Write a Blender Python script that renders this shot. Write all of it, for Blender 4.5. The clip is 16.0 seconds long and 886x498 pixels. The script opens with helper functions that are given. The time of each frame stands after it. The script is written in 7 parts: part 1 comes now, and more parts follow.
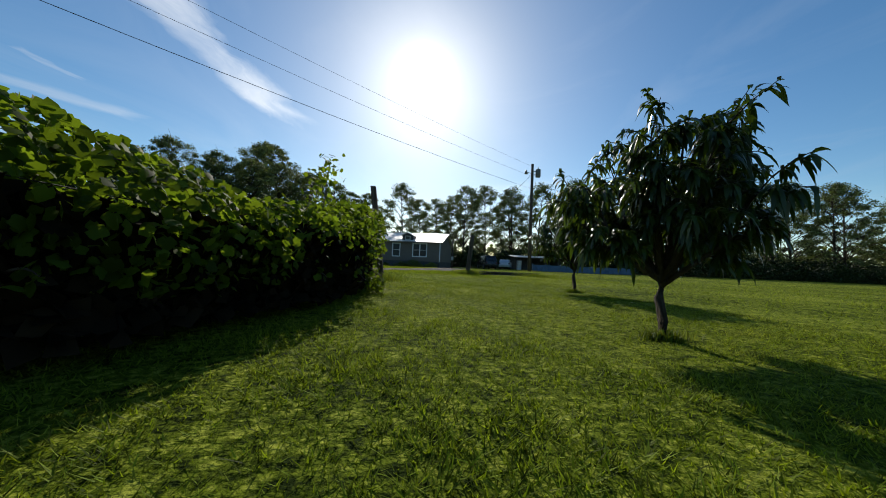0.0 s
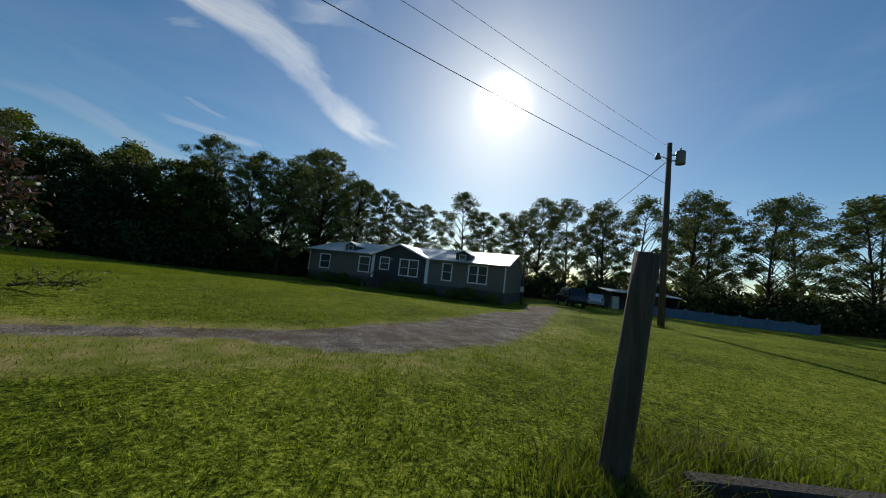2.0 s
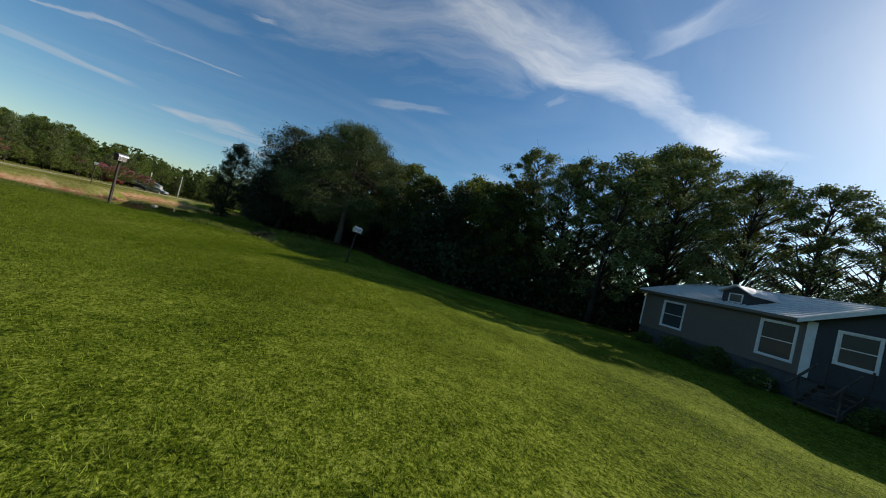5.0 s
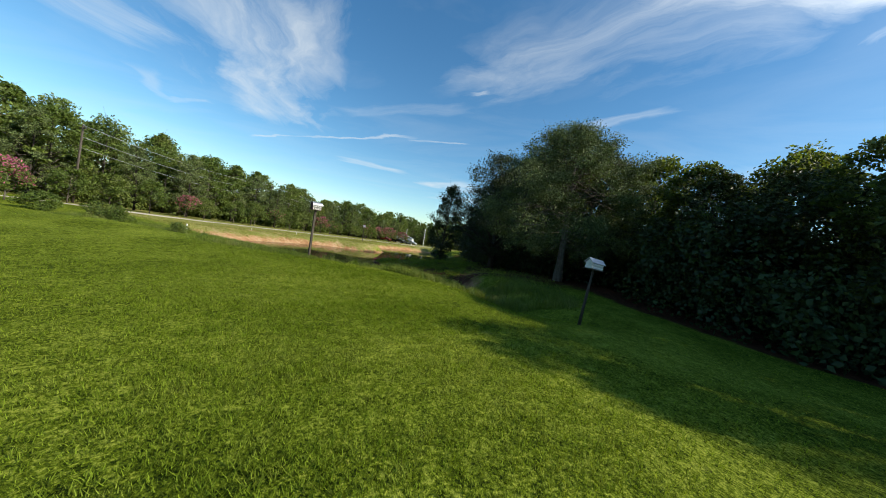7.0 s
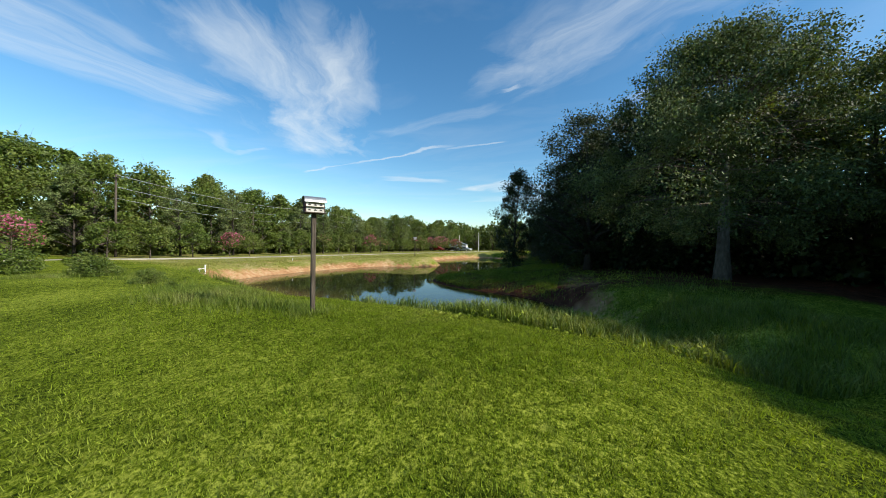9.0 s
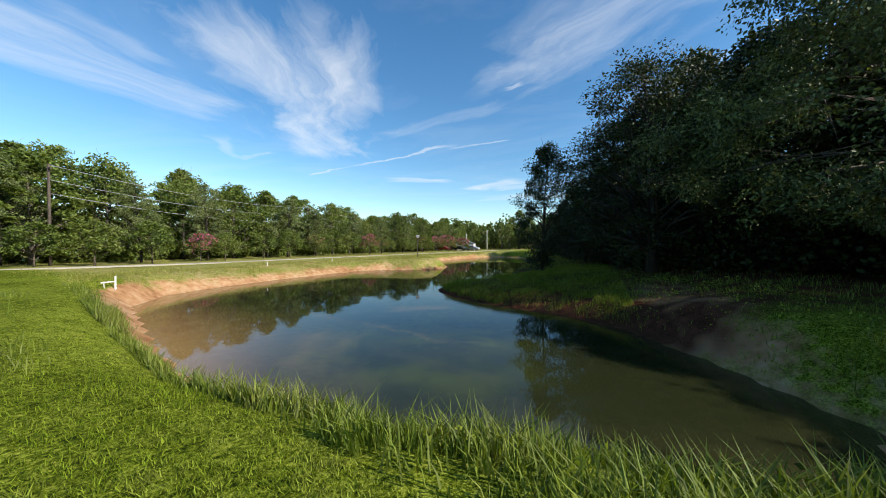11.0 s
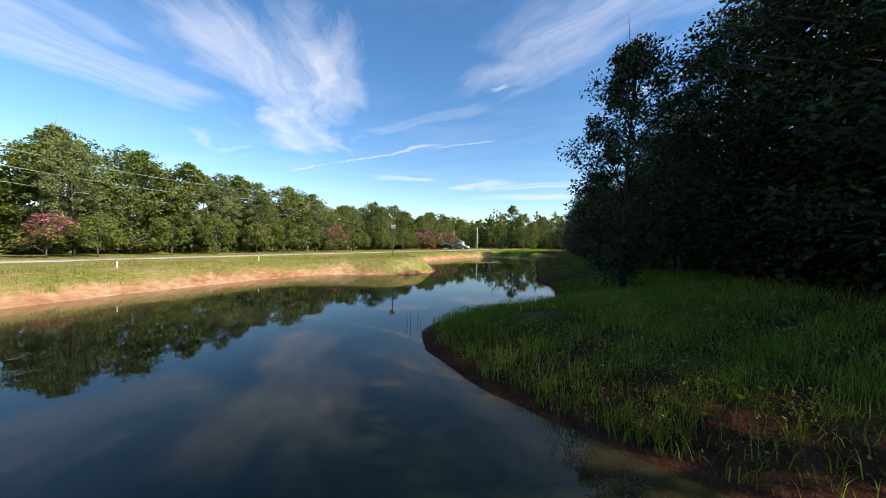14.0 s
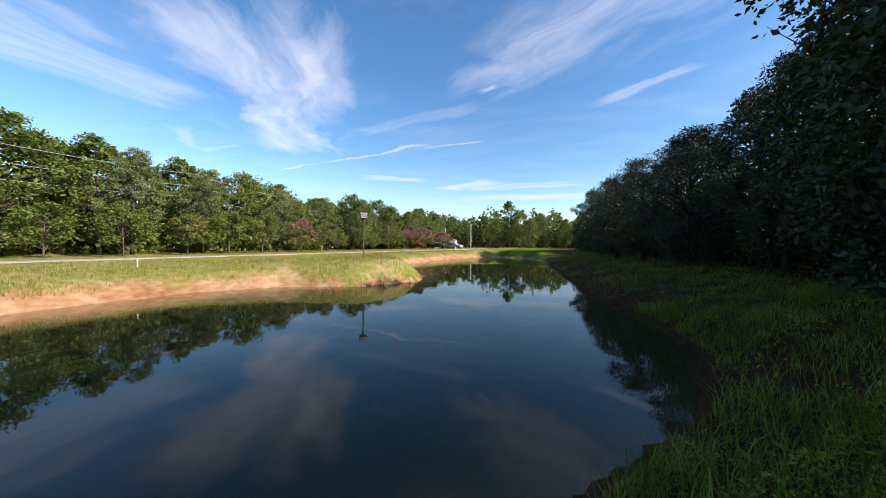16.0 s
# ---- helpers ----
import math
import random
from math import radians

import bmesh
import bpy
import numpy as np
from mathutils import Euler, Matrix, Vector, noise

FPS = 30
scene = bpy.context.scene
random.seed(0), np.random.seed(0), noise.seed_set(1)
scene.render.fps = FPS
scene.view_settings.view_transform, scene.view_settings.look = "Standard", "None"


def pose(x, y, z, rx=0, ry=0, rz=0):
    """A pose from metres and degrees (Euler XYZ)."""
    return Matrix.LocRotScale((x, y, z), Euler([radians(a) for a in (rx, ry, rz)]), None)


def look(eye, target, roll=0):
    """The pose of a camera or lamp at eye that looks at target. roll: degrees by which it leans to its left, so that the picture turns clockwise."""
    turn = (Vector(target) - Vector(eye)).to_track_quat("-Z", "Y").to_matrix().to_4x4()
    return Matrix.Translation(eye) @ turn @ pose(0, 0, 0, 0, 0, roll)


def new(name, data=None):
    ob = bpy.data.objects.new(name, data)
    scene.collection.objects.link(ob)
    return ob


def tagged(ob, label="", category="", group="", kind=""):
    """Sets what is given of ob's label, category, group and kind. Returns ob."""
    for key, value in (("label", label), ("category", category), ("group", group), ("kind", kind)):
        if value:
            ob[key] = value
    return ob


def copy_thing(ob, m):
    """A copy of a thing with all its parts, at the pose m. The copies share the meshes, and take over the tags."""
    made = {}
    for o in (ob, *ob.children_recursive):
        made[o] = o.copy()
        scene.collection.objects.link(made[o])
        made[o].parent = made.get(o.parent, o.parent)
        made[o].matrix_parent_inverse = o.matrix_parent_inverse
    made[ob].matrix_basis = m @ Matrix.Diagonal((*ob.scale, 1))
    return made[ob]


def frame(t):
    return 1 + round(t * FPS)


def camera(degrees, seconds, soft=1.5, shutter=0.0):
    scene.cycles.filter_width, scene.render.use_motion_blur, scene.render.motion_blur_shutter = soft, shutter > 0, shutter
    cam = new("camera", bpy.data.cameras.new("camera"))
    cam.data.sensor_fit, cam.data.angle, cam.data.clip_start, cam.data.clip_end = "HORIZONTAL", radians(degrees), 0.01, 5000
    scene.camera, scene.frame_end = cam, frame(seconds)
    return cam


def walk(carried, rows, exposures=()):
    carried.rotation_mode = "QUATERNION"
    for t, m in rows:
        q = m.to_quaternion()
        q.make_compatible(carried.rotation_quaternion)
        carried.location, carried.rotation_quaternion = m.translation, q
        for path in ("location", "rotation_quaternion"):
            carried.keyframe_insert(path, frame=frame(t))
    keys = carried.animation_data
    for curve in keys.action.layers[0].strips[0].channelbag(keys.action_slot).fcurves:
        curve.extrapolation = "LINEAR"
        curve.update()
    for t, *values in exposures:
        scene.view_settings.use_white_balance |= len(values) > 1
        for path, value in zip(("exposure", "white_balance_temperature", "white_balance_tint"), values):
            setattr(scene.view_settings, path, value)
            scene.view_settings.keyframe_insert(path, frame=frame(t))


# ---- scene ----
# camera: seconds, place, heading to the left of +y, tilt up, lean
cam = camera(108.89, 16.0, 1.0)
PATH = [
    (0, 0.000, 0.000, 0.360, -4.76, 2.46, 2.49),
    (0.5, 0.266, 2.315, 0.473, -3.30, 3.47, 2.40),
    (1, 0.591, 4.734, 0.713, -1.03, 4.36, 2.83),
    (1.5, 0.844, 7.228, 0.968, 2.23, 4.92, 4.25),
    (2, 1.072, 9.668, 1.134, 8.10, 5.15, 6.43),
    (2.5, 0.978, 12.016, 1.310, 15.87, 4.81, 8.82),
    (3, 0.616, 14.089, 1.536, 24.25, 3.89, 10.33),
    (3.5, -0.139, 16.037, 1.496, 33.08, 3.38, 11.76),
    (4, -1.420, 17.833, 1.595, 42.62, 2.47, 12.83),
    (4.5, -3.077, 19.561, 1.861, 53.60, 1.31, 13.26),
    (5, -5.028, 21.029, 1.767, 65.11, 1.11, 13.65),
    (5.2, -5.882, 21.376, 1.784, 69.45, 0.89, 13.60),
    (5.89, -8.759, 22.460, 1.784, 84.90, 0.22, 13.06),
    (6.61, -11.778, 22.296, 1.872, 98.32, -0.62, 10.92),
    (7.3, -14.540, 21.195, 1.935, 106.04, -1.05, 7.65),
    (7.5, -15.309, 20.768, 1.915, 107.55, -1.06, 6.62),
    (8, -17.172, 19.715, 1.953, 110.24, -1.12, 3.88),
    (8.5, -18.875, 18.869, 1.908, 111.81, -1.01, 2.19),
    (9, -20.654, 17.964, 1.892, 112.60, -0.81, 1.09),
    (9.5, -22.454, 17.096, 1.901, 113.16, -0.66, 0.53),
    (9.7, -23.158, 16.805, 1.918, 113.41, -0.74, 0.49),
    (10.39, -25.275, 15.850, 1.862, 113.80, -0.77, 0.06),
    (11.11, -27.145, 15.020, 1.697, 113.54, -0.87, -0.07),
    (11.8, -29.308, 14.007, 1.529, 112.94, -0.82, 0.08),
    (12, -29.950, 13.610, 1.381, 112.68, -0.49, 0.31),
    (12.5, -31.881, 12.761, 1.387, 112.26, -0.63, 0.35),
    (13, -33.865, 11.884, 1.374, 111.77, -0.77, 0.43),
    (13.5, -35.804, 10.994, 1.297, 111.21, -0.89, 0.63),
    (14, -37.815, 10.156, 1.234, 110.72, -0.95, 0.83),
    (14.5, -39.895, 9.374, 1.053, 110.30, -1.07, 0.52),
    (15, -41.878, 8.603, 0.854, 109.79, -0.95, 0.43),
    (15.5, -43.897, 7.913, 0.902, 109.40, -0.96, 0.54),
    (16, -45.799, 6.997, 0.940, 108.91, -0.92, 0.52),
]
walk(cam, [(t, pose(x, y, z, 90 + up, 0, turn) @ pose(0, 0, 0, 0, 0, lean)) for t, x, y, z, turn, up, lean in PATH],
     exposures=[(0, 0.36, 6500, 10), (0.8, 0.15, 6500, 10), (1.5, 0.03, 6500, 10), (4, 0.06, 6500, 10), (5.2, 0.4, 6500, 10), (7.3, 1.05, 6550, 6), (9, 1.1, 6550, 6), (12, 1.24, 6550, 14), (16, 1.38, 6700, 20)])

# ---- light ----
SUN_UP = math.atan2(2065, 3500)
world = bpy.data.worlds.new("sky")
scene.world = world
world.use_nodes = True
wn, wl = world.node_tree.nodes, world.node_tree.links
wn.clear()


def wnode(kind, **values):
    n = wn.new(kind)
    for key, value in values.items():
        setattr(n, key, value)
    return n


def wmath(op, a, b=None, clamp=False):
    n = wnode("ShaderNodeMath", operation=op, use_clamp=clamp)
    for i, v in enumerate((a, b)):
        if v is None:
            continue
        if isinstance(v, (int, float)):
            n.inputs[i].default_value = v
        else:
            wl.new(v, n.inputs[i])
    return n.outputs[0]


sky = wnode("ShaderNodeTexSky", sky_type="NISHITA", sun_disc=False, sun_elevation=SUN_UP, sun_rotation=0.0, altitude=50.0,
            air_density=1.0, dust_density=0.4, ozone_density=1.0)
coord = wnode("ShaderNodeTexCoord")
split = wnode("ShaderNodeSeparateXYZ")
wl.new(coord.outputs["Generated"], split.inputs[0])
high = wmath("MAXIMUM", split.outputs[2], 0.02)
# the cloud deck: directions laid on a flat sheet overhead
plane_x, plane_y = wmath("DIVIDE", split.outputs[0], high), wmath("DIVIDE", split.outputs[1], high)


def streak(x0, y0, x1, y1, wide0, wide1, seed, soft=0.5, thick=1.0, grain=2.2, stretch=0.3):
    """A cirrus band on the cloud sheet from one place to another, frayed by noise drawn out along it."""
    dx, dy = x1 - x0, y1 - y0
    long = math.hypot(dx, dy)
    dx, dy = dx / long, dy / long
    along = wmath("ADD", wmath("MULTIPLY", wmath("SUBTRACT", warp_x, x0), dx), wmath("MULTIPLY", wmath("SUBTRACT", warp_y, y0), dy))
    across = wmath("ADD", wmath("MULTIPLY", wmath("SUBTRACT", warp_x, x0), -dy), wmath("MULTIPLY", wmath("SUBTRACT", warp_y, y0), dx))
    vec = wnode("ShaderNodeCombineXYZ")
    wl.new(wmath("MULTIPLY", along, stretch), vec.inputs[0])
    wl.new(across, vec.inputs[1])
    vec.inputs[2].default_value = seed
    fray = wnode("ShaderNodeTexNoise")
    fray.inputs["Scale"].default_value, fray.inputs["Detail"].default_value, fray.inputs["Roughness"].default_value = grain * 1.25, 8, 0.63
    fray.inputs["Distortion"].default_value = 0.7
    wl.new(vec.outputs[0], fray.inputs["Vector"])
    wide = wmath("MAXIMUM", wmath("ADD", wmath("MULTIPLY", along, (wide1 - wide0) / long), wide0), 0.02)
    body = wmath("SUBTRACT", 1.0, wmath("DIVIDE", wmath("ABSOLUTE", across), wide))
    ends = wmath("MINIMUM", wmath("DIVIDE", along, soft), wmath("DIVIDE", wmath("SUBTRACT", long, along), soft))
    mask = wmath("MINIMUM", wmath("MULTIPLY", body, 1.3), ends, clamp=True)
    edge = wmath("SUBTRACT", 0.72, wmath("MULTIPLY", mask, 0.46))
    wisp = wmath("MULTIPLY", wmath("SUBTRACT", fray.outputs[0], edge), 1.75, clamp=True)
    return wmath("MULTIPLY", wmath("MULTIPLY", wisp, wmath("MINIMUM", wmath("MULTIPLY", mask, 1.2), 1.0)), thick, clamp=True)


# the sheet is warped a little, so that no band runs straight
bend = wnode("ShaderNodeTexNoise")
bend.inputs["Scale"].default_value, bend.inputs["Detail"].default_value = 1.7, 6
bv = wnode("ShaderNodeCombineXYZ")
wl.new(plane_x, bv.inputs[0])
wl.new(plane_y, bv.inputs[1])
wl.new(bv.outputs[0], bend.inputs["Vector"])
bs = wnode("ShaderNodeSeparateXYZ")
wl.new(bend.outputs["Color"], bs.inputs[0])
warp_x = wmath("ADD", plane_x, wmath("MULTIPLY", wmath("SUBTRACT", bs.outputs[0], 0.5), 0.42))
warp_y = wmath("ADD", plane_y, wmath("MULTIPLY", wmath("SUBTRACT", bs.outputs[1], 0.5), 0.42))

CLOUDS = [
    (-1.26, -0.1, -0.92, 2.7, 0.42, 0.24, 1.0, 0.5, 1.0, 2.4, 0.3),
    (-1.1, 1.0, -0.4, 1.2, 0.18, 0.12, 9.0, 0.4, 0.6, 2.4, 0.3),
    (-1.62, 1.15, -1.15, 1.19, 0.07, 0.09, 21.0, 0.2, 0.6, 2.4, 0.3),
    (-3.1, 1.3, -3.75, 3.6, 0.5, 0.4, 2.0, 0.6, 0.4, 1.2, 0.3),
    (-2.65, 1.95, -2.1, 2.75, 0.22, 0.2, 22.0, 0.3, 0.5, 1.6, 0.3),
    (-2.1, 1.6, -2.02, 2.1, 0.09, 0.06, 3.0, 0.15, 0.6, 2.0, 0.3),
    (-3.46, -3.9, -2.93, -0.9, 0.075, 0.075, 4.0, 0.5, 1.1, 0.9, 0.3),
    (-3.08, -1.5, -3.06, -0.4, 0.08, 0.06, 5.0, 0.3, 0.9, 1.2, 0.3),
    (0.1, -2.55, -1.85, -2.42, 1.05, 0.46, 6.0, 0.5, 0.66, 2.6, 0.28),
    (-0.2, -2.05, -1.3, -2.12, 0.34, 0.2, 7.0, 0.4, 0.45, 2.2, 0.25),
    (-0.7, -1.08, -3.15, -2.82, 0.95, 0.66, 8.0, 0.6, 0.82, 2.6, 0.3),
    (-1.15, -0.95, -2.1, -1.62, 0.24, 0.3, 10.0, 0.4, 0.6, 2.4, 0.25),
    (-2.06, -0.56, -1.98, -0.30, 0.07, 0.06, 11.0, 0.12, 1.0, 2.4, 0.6),
    (-2.2, -0.7, -1.0, 1.05, 0.26, 0.95, 12.0, 0.5, 0.55, 2.6, 0.3),
    (-2.5, -1.9, -2.2, -0.25, 0.18, 0.2, 13.0, 0.4, 0.42, 1.6, 0.3),
    (-2.55, 0.15, -2.0, 0.95, 0.15, 0.12, 14.0, 0.3, 0.5, 1.8, 0.3),
    (-4.0, -3.0, -4.8, -1.6, 0.34, 0.3, 15.0, 0.5, 0.7, 1.0, 0.4),
    (-5.7, -2.1, -4.9, -0.6, 0.4, 0.4, 16.0, 0.5, 1.0, 0.9, 0.4),
    (-5.6, -1.9, -5.5, 0.9, 0.55, 0.5, 17.0, 0.7, 0.95, 0.7, 0.35),
    (-6.6, -2.6, -7.2, 1.4, 0.8, 0.8, 23.0, 0.8, 0.75, 0.6, 0.35),
    (-1.7, -3.0, -2.55, -3.8, 0.16, 0.14, 18.0, 0.3, 0.4, 1.6, 0.4),
    (-2.4, -3.8, -2.5, -2.95, 0.12, 0.1, 24.0, 0.2, 0.45, 1.6, 0.4),
    (0.3, 4.6, 2.4, 3.2, 0.6, 0.3, 19.0, 0.8, 0.28, 1.0, 0.3),
]
cover = None
for row in CLOUDS:
    s = streak(*row)
    cover = s if cover is None else wmath("MAXIMUM", cover, s)
veil = wnode("ShaderNodeTexNoise")
veil.inputs["Scale"].default_value, veil.inputs["Detail"].default_value, veil.inputs["Roughness"].default_value = 0.9, 8, 0.6
veil.inputs["Distortion"].default_value = 1.2
vv = wnode("ShaderNodeCombineXYZ")
wl.new(wmath("MULTIPLY", plane_x, 1.0), vv.inputs[0])
wl.new(wmath("MULTIPLY", plane_y, 0.5), vv.inputs[1])
wl.new(vv.outputs[0], veil.inputs["Vector"])
thin = wmath("MULTIPLY", wmath("SUBTRACT", veil.outputs[0], 0.47), 2.2, clamp=True)
cover = wmath("MAXIMUM", cover, wmath("MULTIPLY", thin, 0.17))
fade = wmath("MULTIPLY", wmath("SUBTRACT", split.outputs[2], 0.03), 8.0, clamp=True)
cover = wmath("MULTIPLY", cover, fade)
# the sun's blown-out glare, painted into the sky round its direction
sunward = wnode("ShaderNodeVectorMath", operation="DOT_PRODUCT")
wl.new(coord.outputs["Generated"], sunward.inputs[0])
sunward.inputs[1].default_value = (0.0, math.cos(SUN_UP), math.sin(SUN_UP))
facing = wmath("MAXIMUM", sunward.outputs["Value"], 0.0)
glow = wmath("ADD", wmath("MULTIPLY", wmath("POWER", facing, 1050.0), 13.0), wmath("ADD", wmath("MULTIPLY", wmath("POWER", facing, 90.0), 0.6), wmath("MULTIPLY", wmath("POWER", facing, 9.0), 0.2)))
mix = wnode("ShaderNodeMix", data_type="RGBA", clamp_result=False)
wl.new(cover, mix.inputs["Factor"])
deep = wnode("ShaderNodeHueSaturation")
deep.inputs["Saturation"].default_value = 1.3
wl.new(sky.outputs[0], deep.inputs["Color"])
cool = wnode("ShaderNodeMix", data_type="RGBA", blend_type="MULTIPLY")
cool.inputs["Factor"].default_value = 1.0
wl.new(deep.outputs[0], cool.inputs[6])
cool.inputs[7].default_value = (0.9, 1.0, 1.0, 1)
wl.new(cool.outputs[2], mix.inputs[6])
# cloud lit by the sun, brightest towards it
lit = wnode("ShaderNodeMix", data_type="RGBA", blend_type="MULTIPLY")
lit.inputs["Factor"].default_value = 1.0
lit.inputs[6].default_value = (5.0, 5.25, 5.5, 1)
wl.new(wmath("ADD", wmath("MULTIPLY", wmath("POWER", facing, 3.0), 1.2), 1.0), lit.inputs[7])
wl.new(lit.outputs[2], mix.inputs[7])
glare = wnode("ShaderNodeMix", data_type="RGBA", blend_type="ADD")
glare.inputs["Factor"].default_value = 1.0
wl.new(mix.outputs[2], glare.inputs[6])
tint = wnode("ShaderNodeMix", data_type="RGBA", blend_type="MULTIPLY")
tint.inputs["Factor"].default_value = 1.0
tint.inputs[6].default_value = (3.0, 3.0, 2.9, 1)
wl.new(glow, tint.inputs[7])
wl.new(tint.outputs[2], glare.inputs[7])
back = wnode("ShaderNodeBackground")
back.inputs["Strength"].default_value = 0.085
wl.new(glare.outputs[2], back.inputs["Color"])
wl.new(back.outputs[0], wnode("ShaderNodeOutputWorld").inputs[0])

sun = new("sun", bpy.data.lights.new("sun", "SUN"))
sun.data.energy, sun.data.angle, sun.data.color = 3.6, radians(0.55), (1.0, 0.93, 0.82)
sun.matrix_world = look((0, 60, 60 * math.tan(SUN_UP)), (0, 0, 0))


# ---- materials ----
def material(name, colours, rough=0.8, grain=8.0, broad=0.6, relief=0.0, relief_scale=40.0, metal=0.0, leaf=0.0, vary=0.0, spec=0.3, stretch=(1, 1, 1)):
    """Two colours mixed by noise at a fine and a broad scale, with bump relief; leaf lets light through; vary shifts the value from island to island."""
    m = bpy.data.materials.new(name)
    m.use_nodes = True
    n, l = m.node_tree.nodes, m.node_tree.links
    n.clear()
    out, bsdf = n.new("ShaderNodeOutputMaterial"), n.new("ShaderNodeBsdfPrincipled")
    geo = n.new("ShaderNodeNewGeometry")
    place = n.new("ShaderNodeMapping")
    place.inputs["Scale"].default_value = stretch
    l.new(geo.outputs["Position"], place.inputs["Vector"])
    fine, wide = n.new("ShaderNodeTexNoise"), n.new("ShaderNodeTexNoise")
    for node, scale, detail in ((fine, grain, 5), (wide, broad, 4)):
        node.inputs["Scale"].default_value, node.inputs["Detail"].default_value = scale, detail
        l.new(place.outputs[0], node.inputs["Vector"])
    add = n.new("ShaderNodeMath")
    add.operation = "MULTIPLY_ADD"
    l.new(fine.outputs[0], add.inputs[0])
    add.inputs[1].default_value = 0.5
    half = n.new("ShaderNodeMath")
    half.operation = "MULTIPLY"
    l.new(wide.outputs[0], half.inputs[0])
    half.inputs[1].default_value = 0.5
    l.new(half.outputs[0], add.inputs[2])
    ramp = n.new("ShaderNodeValToRGB")
    ramp.color_ramp.elements[0].position, ramp.color_ramp.elements[1].position = 0.34, 0.66
    ramp.color_ramp.elements[0].color, ramp.color_ramp.elements[1].color = (*colours[0], 1), (*colours[-1], 1)
    for i, c in enumerate(colours[1:-1]):
        ramp.color_ramp.elements.new(0.34 + 0.32 * (i + 1) / (len(colours) - 1)).color = (*c, 1)
    l.new(add.outputs[0], ramp.inputs[0])
    colour = ramp.outputs[0]
    if vary:
        hsv = n.new("ShaderNodeHueSaturation")
        span = n.new("ShaderNodeMapRange")
        span.inputs["To Min"].default_value, span.inputs["To Max"].default_value = 1 - vary, 1 + vary
        l.new(geo.outputs["Random Per Island"], span.inputs["Value"])
        l.new(span.outputs[0], hsv.inputs["Value"])
        l.new(colour, hsv.inputs["Color"])
        colour = hsv.outputs[0]
    l.new(colour, bsdf.inputs["Base Color"])
    bsdf.inputs["Roughness"].default_value, bsdf.inputs["Metallic"].default_value = rough, metal
    bsdf.inputs["Specular IOR Level"].default_value = spec
    if relief:
        bump, rel = n.new("ShaderNodeBump"), n.new("ShaderNodeTexNoise")
        rel.inputs["Scale"].default_value, rel.inputs["Detail"].default_value = relief_scale, 6
        l.new(place.outputs[0], rel.inputs["Vector"])
        bump.inputs["Strength"].default_value, bump.inputs["Distance"].default_value = relief, 0.05
        l.new(rel.outputs[0], bump.inputs["Height"])
        l.new(bump.outputs[0], bsdf.inputs["Normal"])
    if leaf:
        thin_, both = n.new("ShaderNodeBsdfTranslucent"), n.new("ShaderNodeMixShader")
        warm = n.new("ShaderNodeMix")
        warm.data_type, warm.blend_type = "RGBA", "MULTIPLY"
        warm.inputs["Factor"].default_value = 1.0
        warm.inputs[7].default_value = (1.5, 1.45, 0.55, 1)
        l.new(colour, warm.inputs[6])
        l.new(warm.outputs[2], thin_.inputs["Color"])
        both.inputs[0].default_value = leaf
        l.new(bsdf.outputs[0], both.inputs[1])
        l.new(thin_.outputs[0], both.inputs[2])
        l.new(both.outputs[0], out.inputs[0])
    else:
        l.new(bsdf.outputs[0], out.inputs[0])
    return m


BLADE = material("grass_blade", [(0.092, 0.14, 0.009), (0.142, 0.19, 0.016), (0.205, 0.235, 0.042)], 0.6, 3.0, 0.3, leaf=0.42, vary=0.75, spec=0.06)
WEED_DARK = material("rank_weed", [(0.085, 0.125, 0.010), (0.17, 0.21, 0.022), (0.27, 0.275, 0.06)], 0.65, 3.0, 0.4, leaf=0.3, vary=0.5, spec=0.12)
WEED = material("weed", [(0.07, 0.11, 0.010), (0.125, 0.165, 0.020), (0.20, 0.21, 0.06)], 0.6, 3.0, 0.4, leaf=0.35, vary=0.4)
STONE = material("gravel_stone", [(0.06, 0.052, 0.044), (0.13, 0.115, 0.10), (0.26, 0.24, 0.215)], 0.85, 20.0, 2.0, vary=0.4)
# darker copy of the broadleaf colour, with the wood's shade put in
LEAF_DARK = material("shaded_leaf", [(0.017, 0.028, 0.006), (0.029, 0.043, 0.011), (0.052, 0.068, 0.020)], 0.5, 1.5, 0.2, leaf=0.10, vary=0.5, spec=0.3)
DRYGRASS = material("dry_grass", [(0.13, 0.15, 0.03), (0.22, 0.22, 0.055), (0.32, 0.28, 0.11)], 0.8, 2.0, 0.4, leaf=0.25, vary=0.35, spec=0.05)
BARK_DARK = material("dark_bark", [(0.022, 0.017, 0.013), (0.045, 0.036, 0.028), (0.085, 0.07, 0.056)], 0.9, 14.0, 1.0, 0.9, 30.0, stretch=(1, 1, 0.3))
LEAF = material("oak_leaf", [(0.04, 0.062, 0.012), (0.068, 0.092, 0.021), (0.115, 0.13, 0.038)], 0.5, 1.5, 0.2, leaf=0.5, vary=0.5)
LEAF_PINE = material("pine_leaf", [(0.058, 0.09, 0.014), (0.10, 0.138, 0.024), (0.155, 0.175, 0.045)], 0.5, 1.5, 0.2, leaf=0.3, vary=0.4)
LEAF_VINE = material("vine_leaf", [(0.045, 0.08, 0.008), (0.085, 0.13, 0.014), (0.13, 0.18, 0.022)], 0.6, 4.0, 0.8, leaf=0.58, vary=0.45, spec=0.12)
LEAF_PEACH = material("peach_leaf", [(0.022, 0.042, 0.006), (0.038, 0.066, 0.010), (0.06, 0.09, 0.016)], 0.35, 4.0, 0.8, leaf=0.35, vary=0.3, spec=0.5)
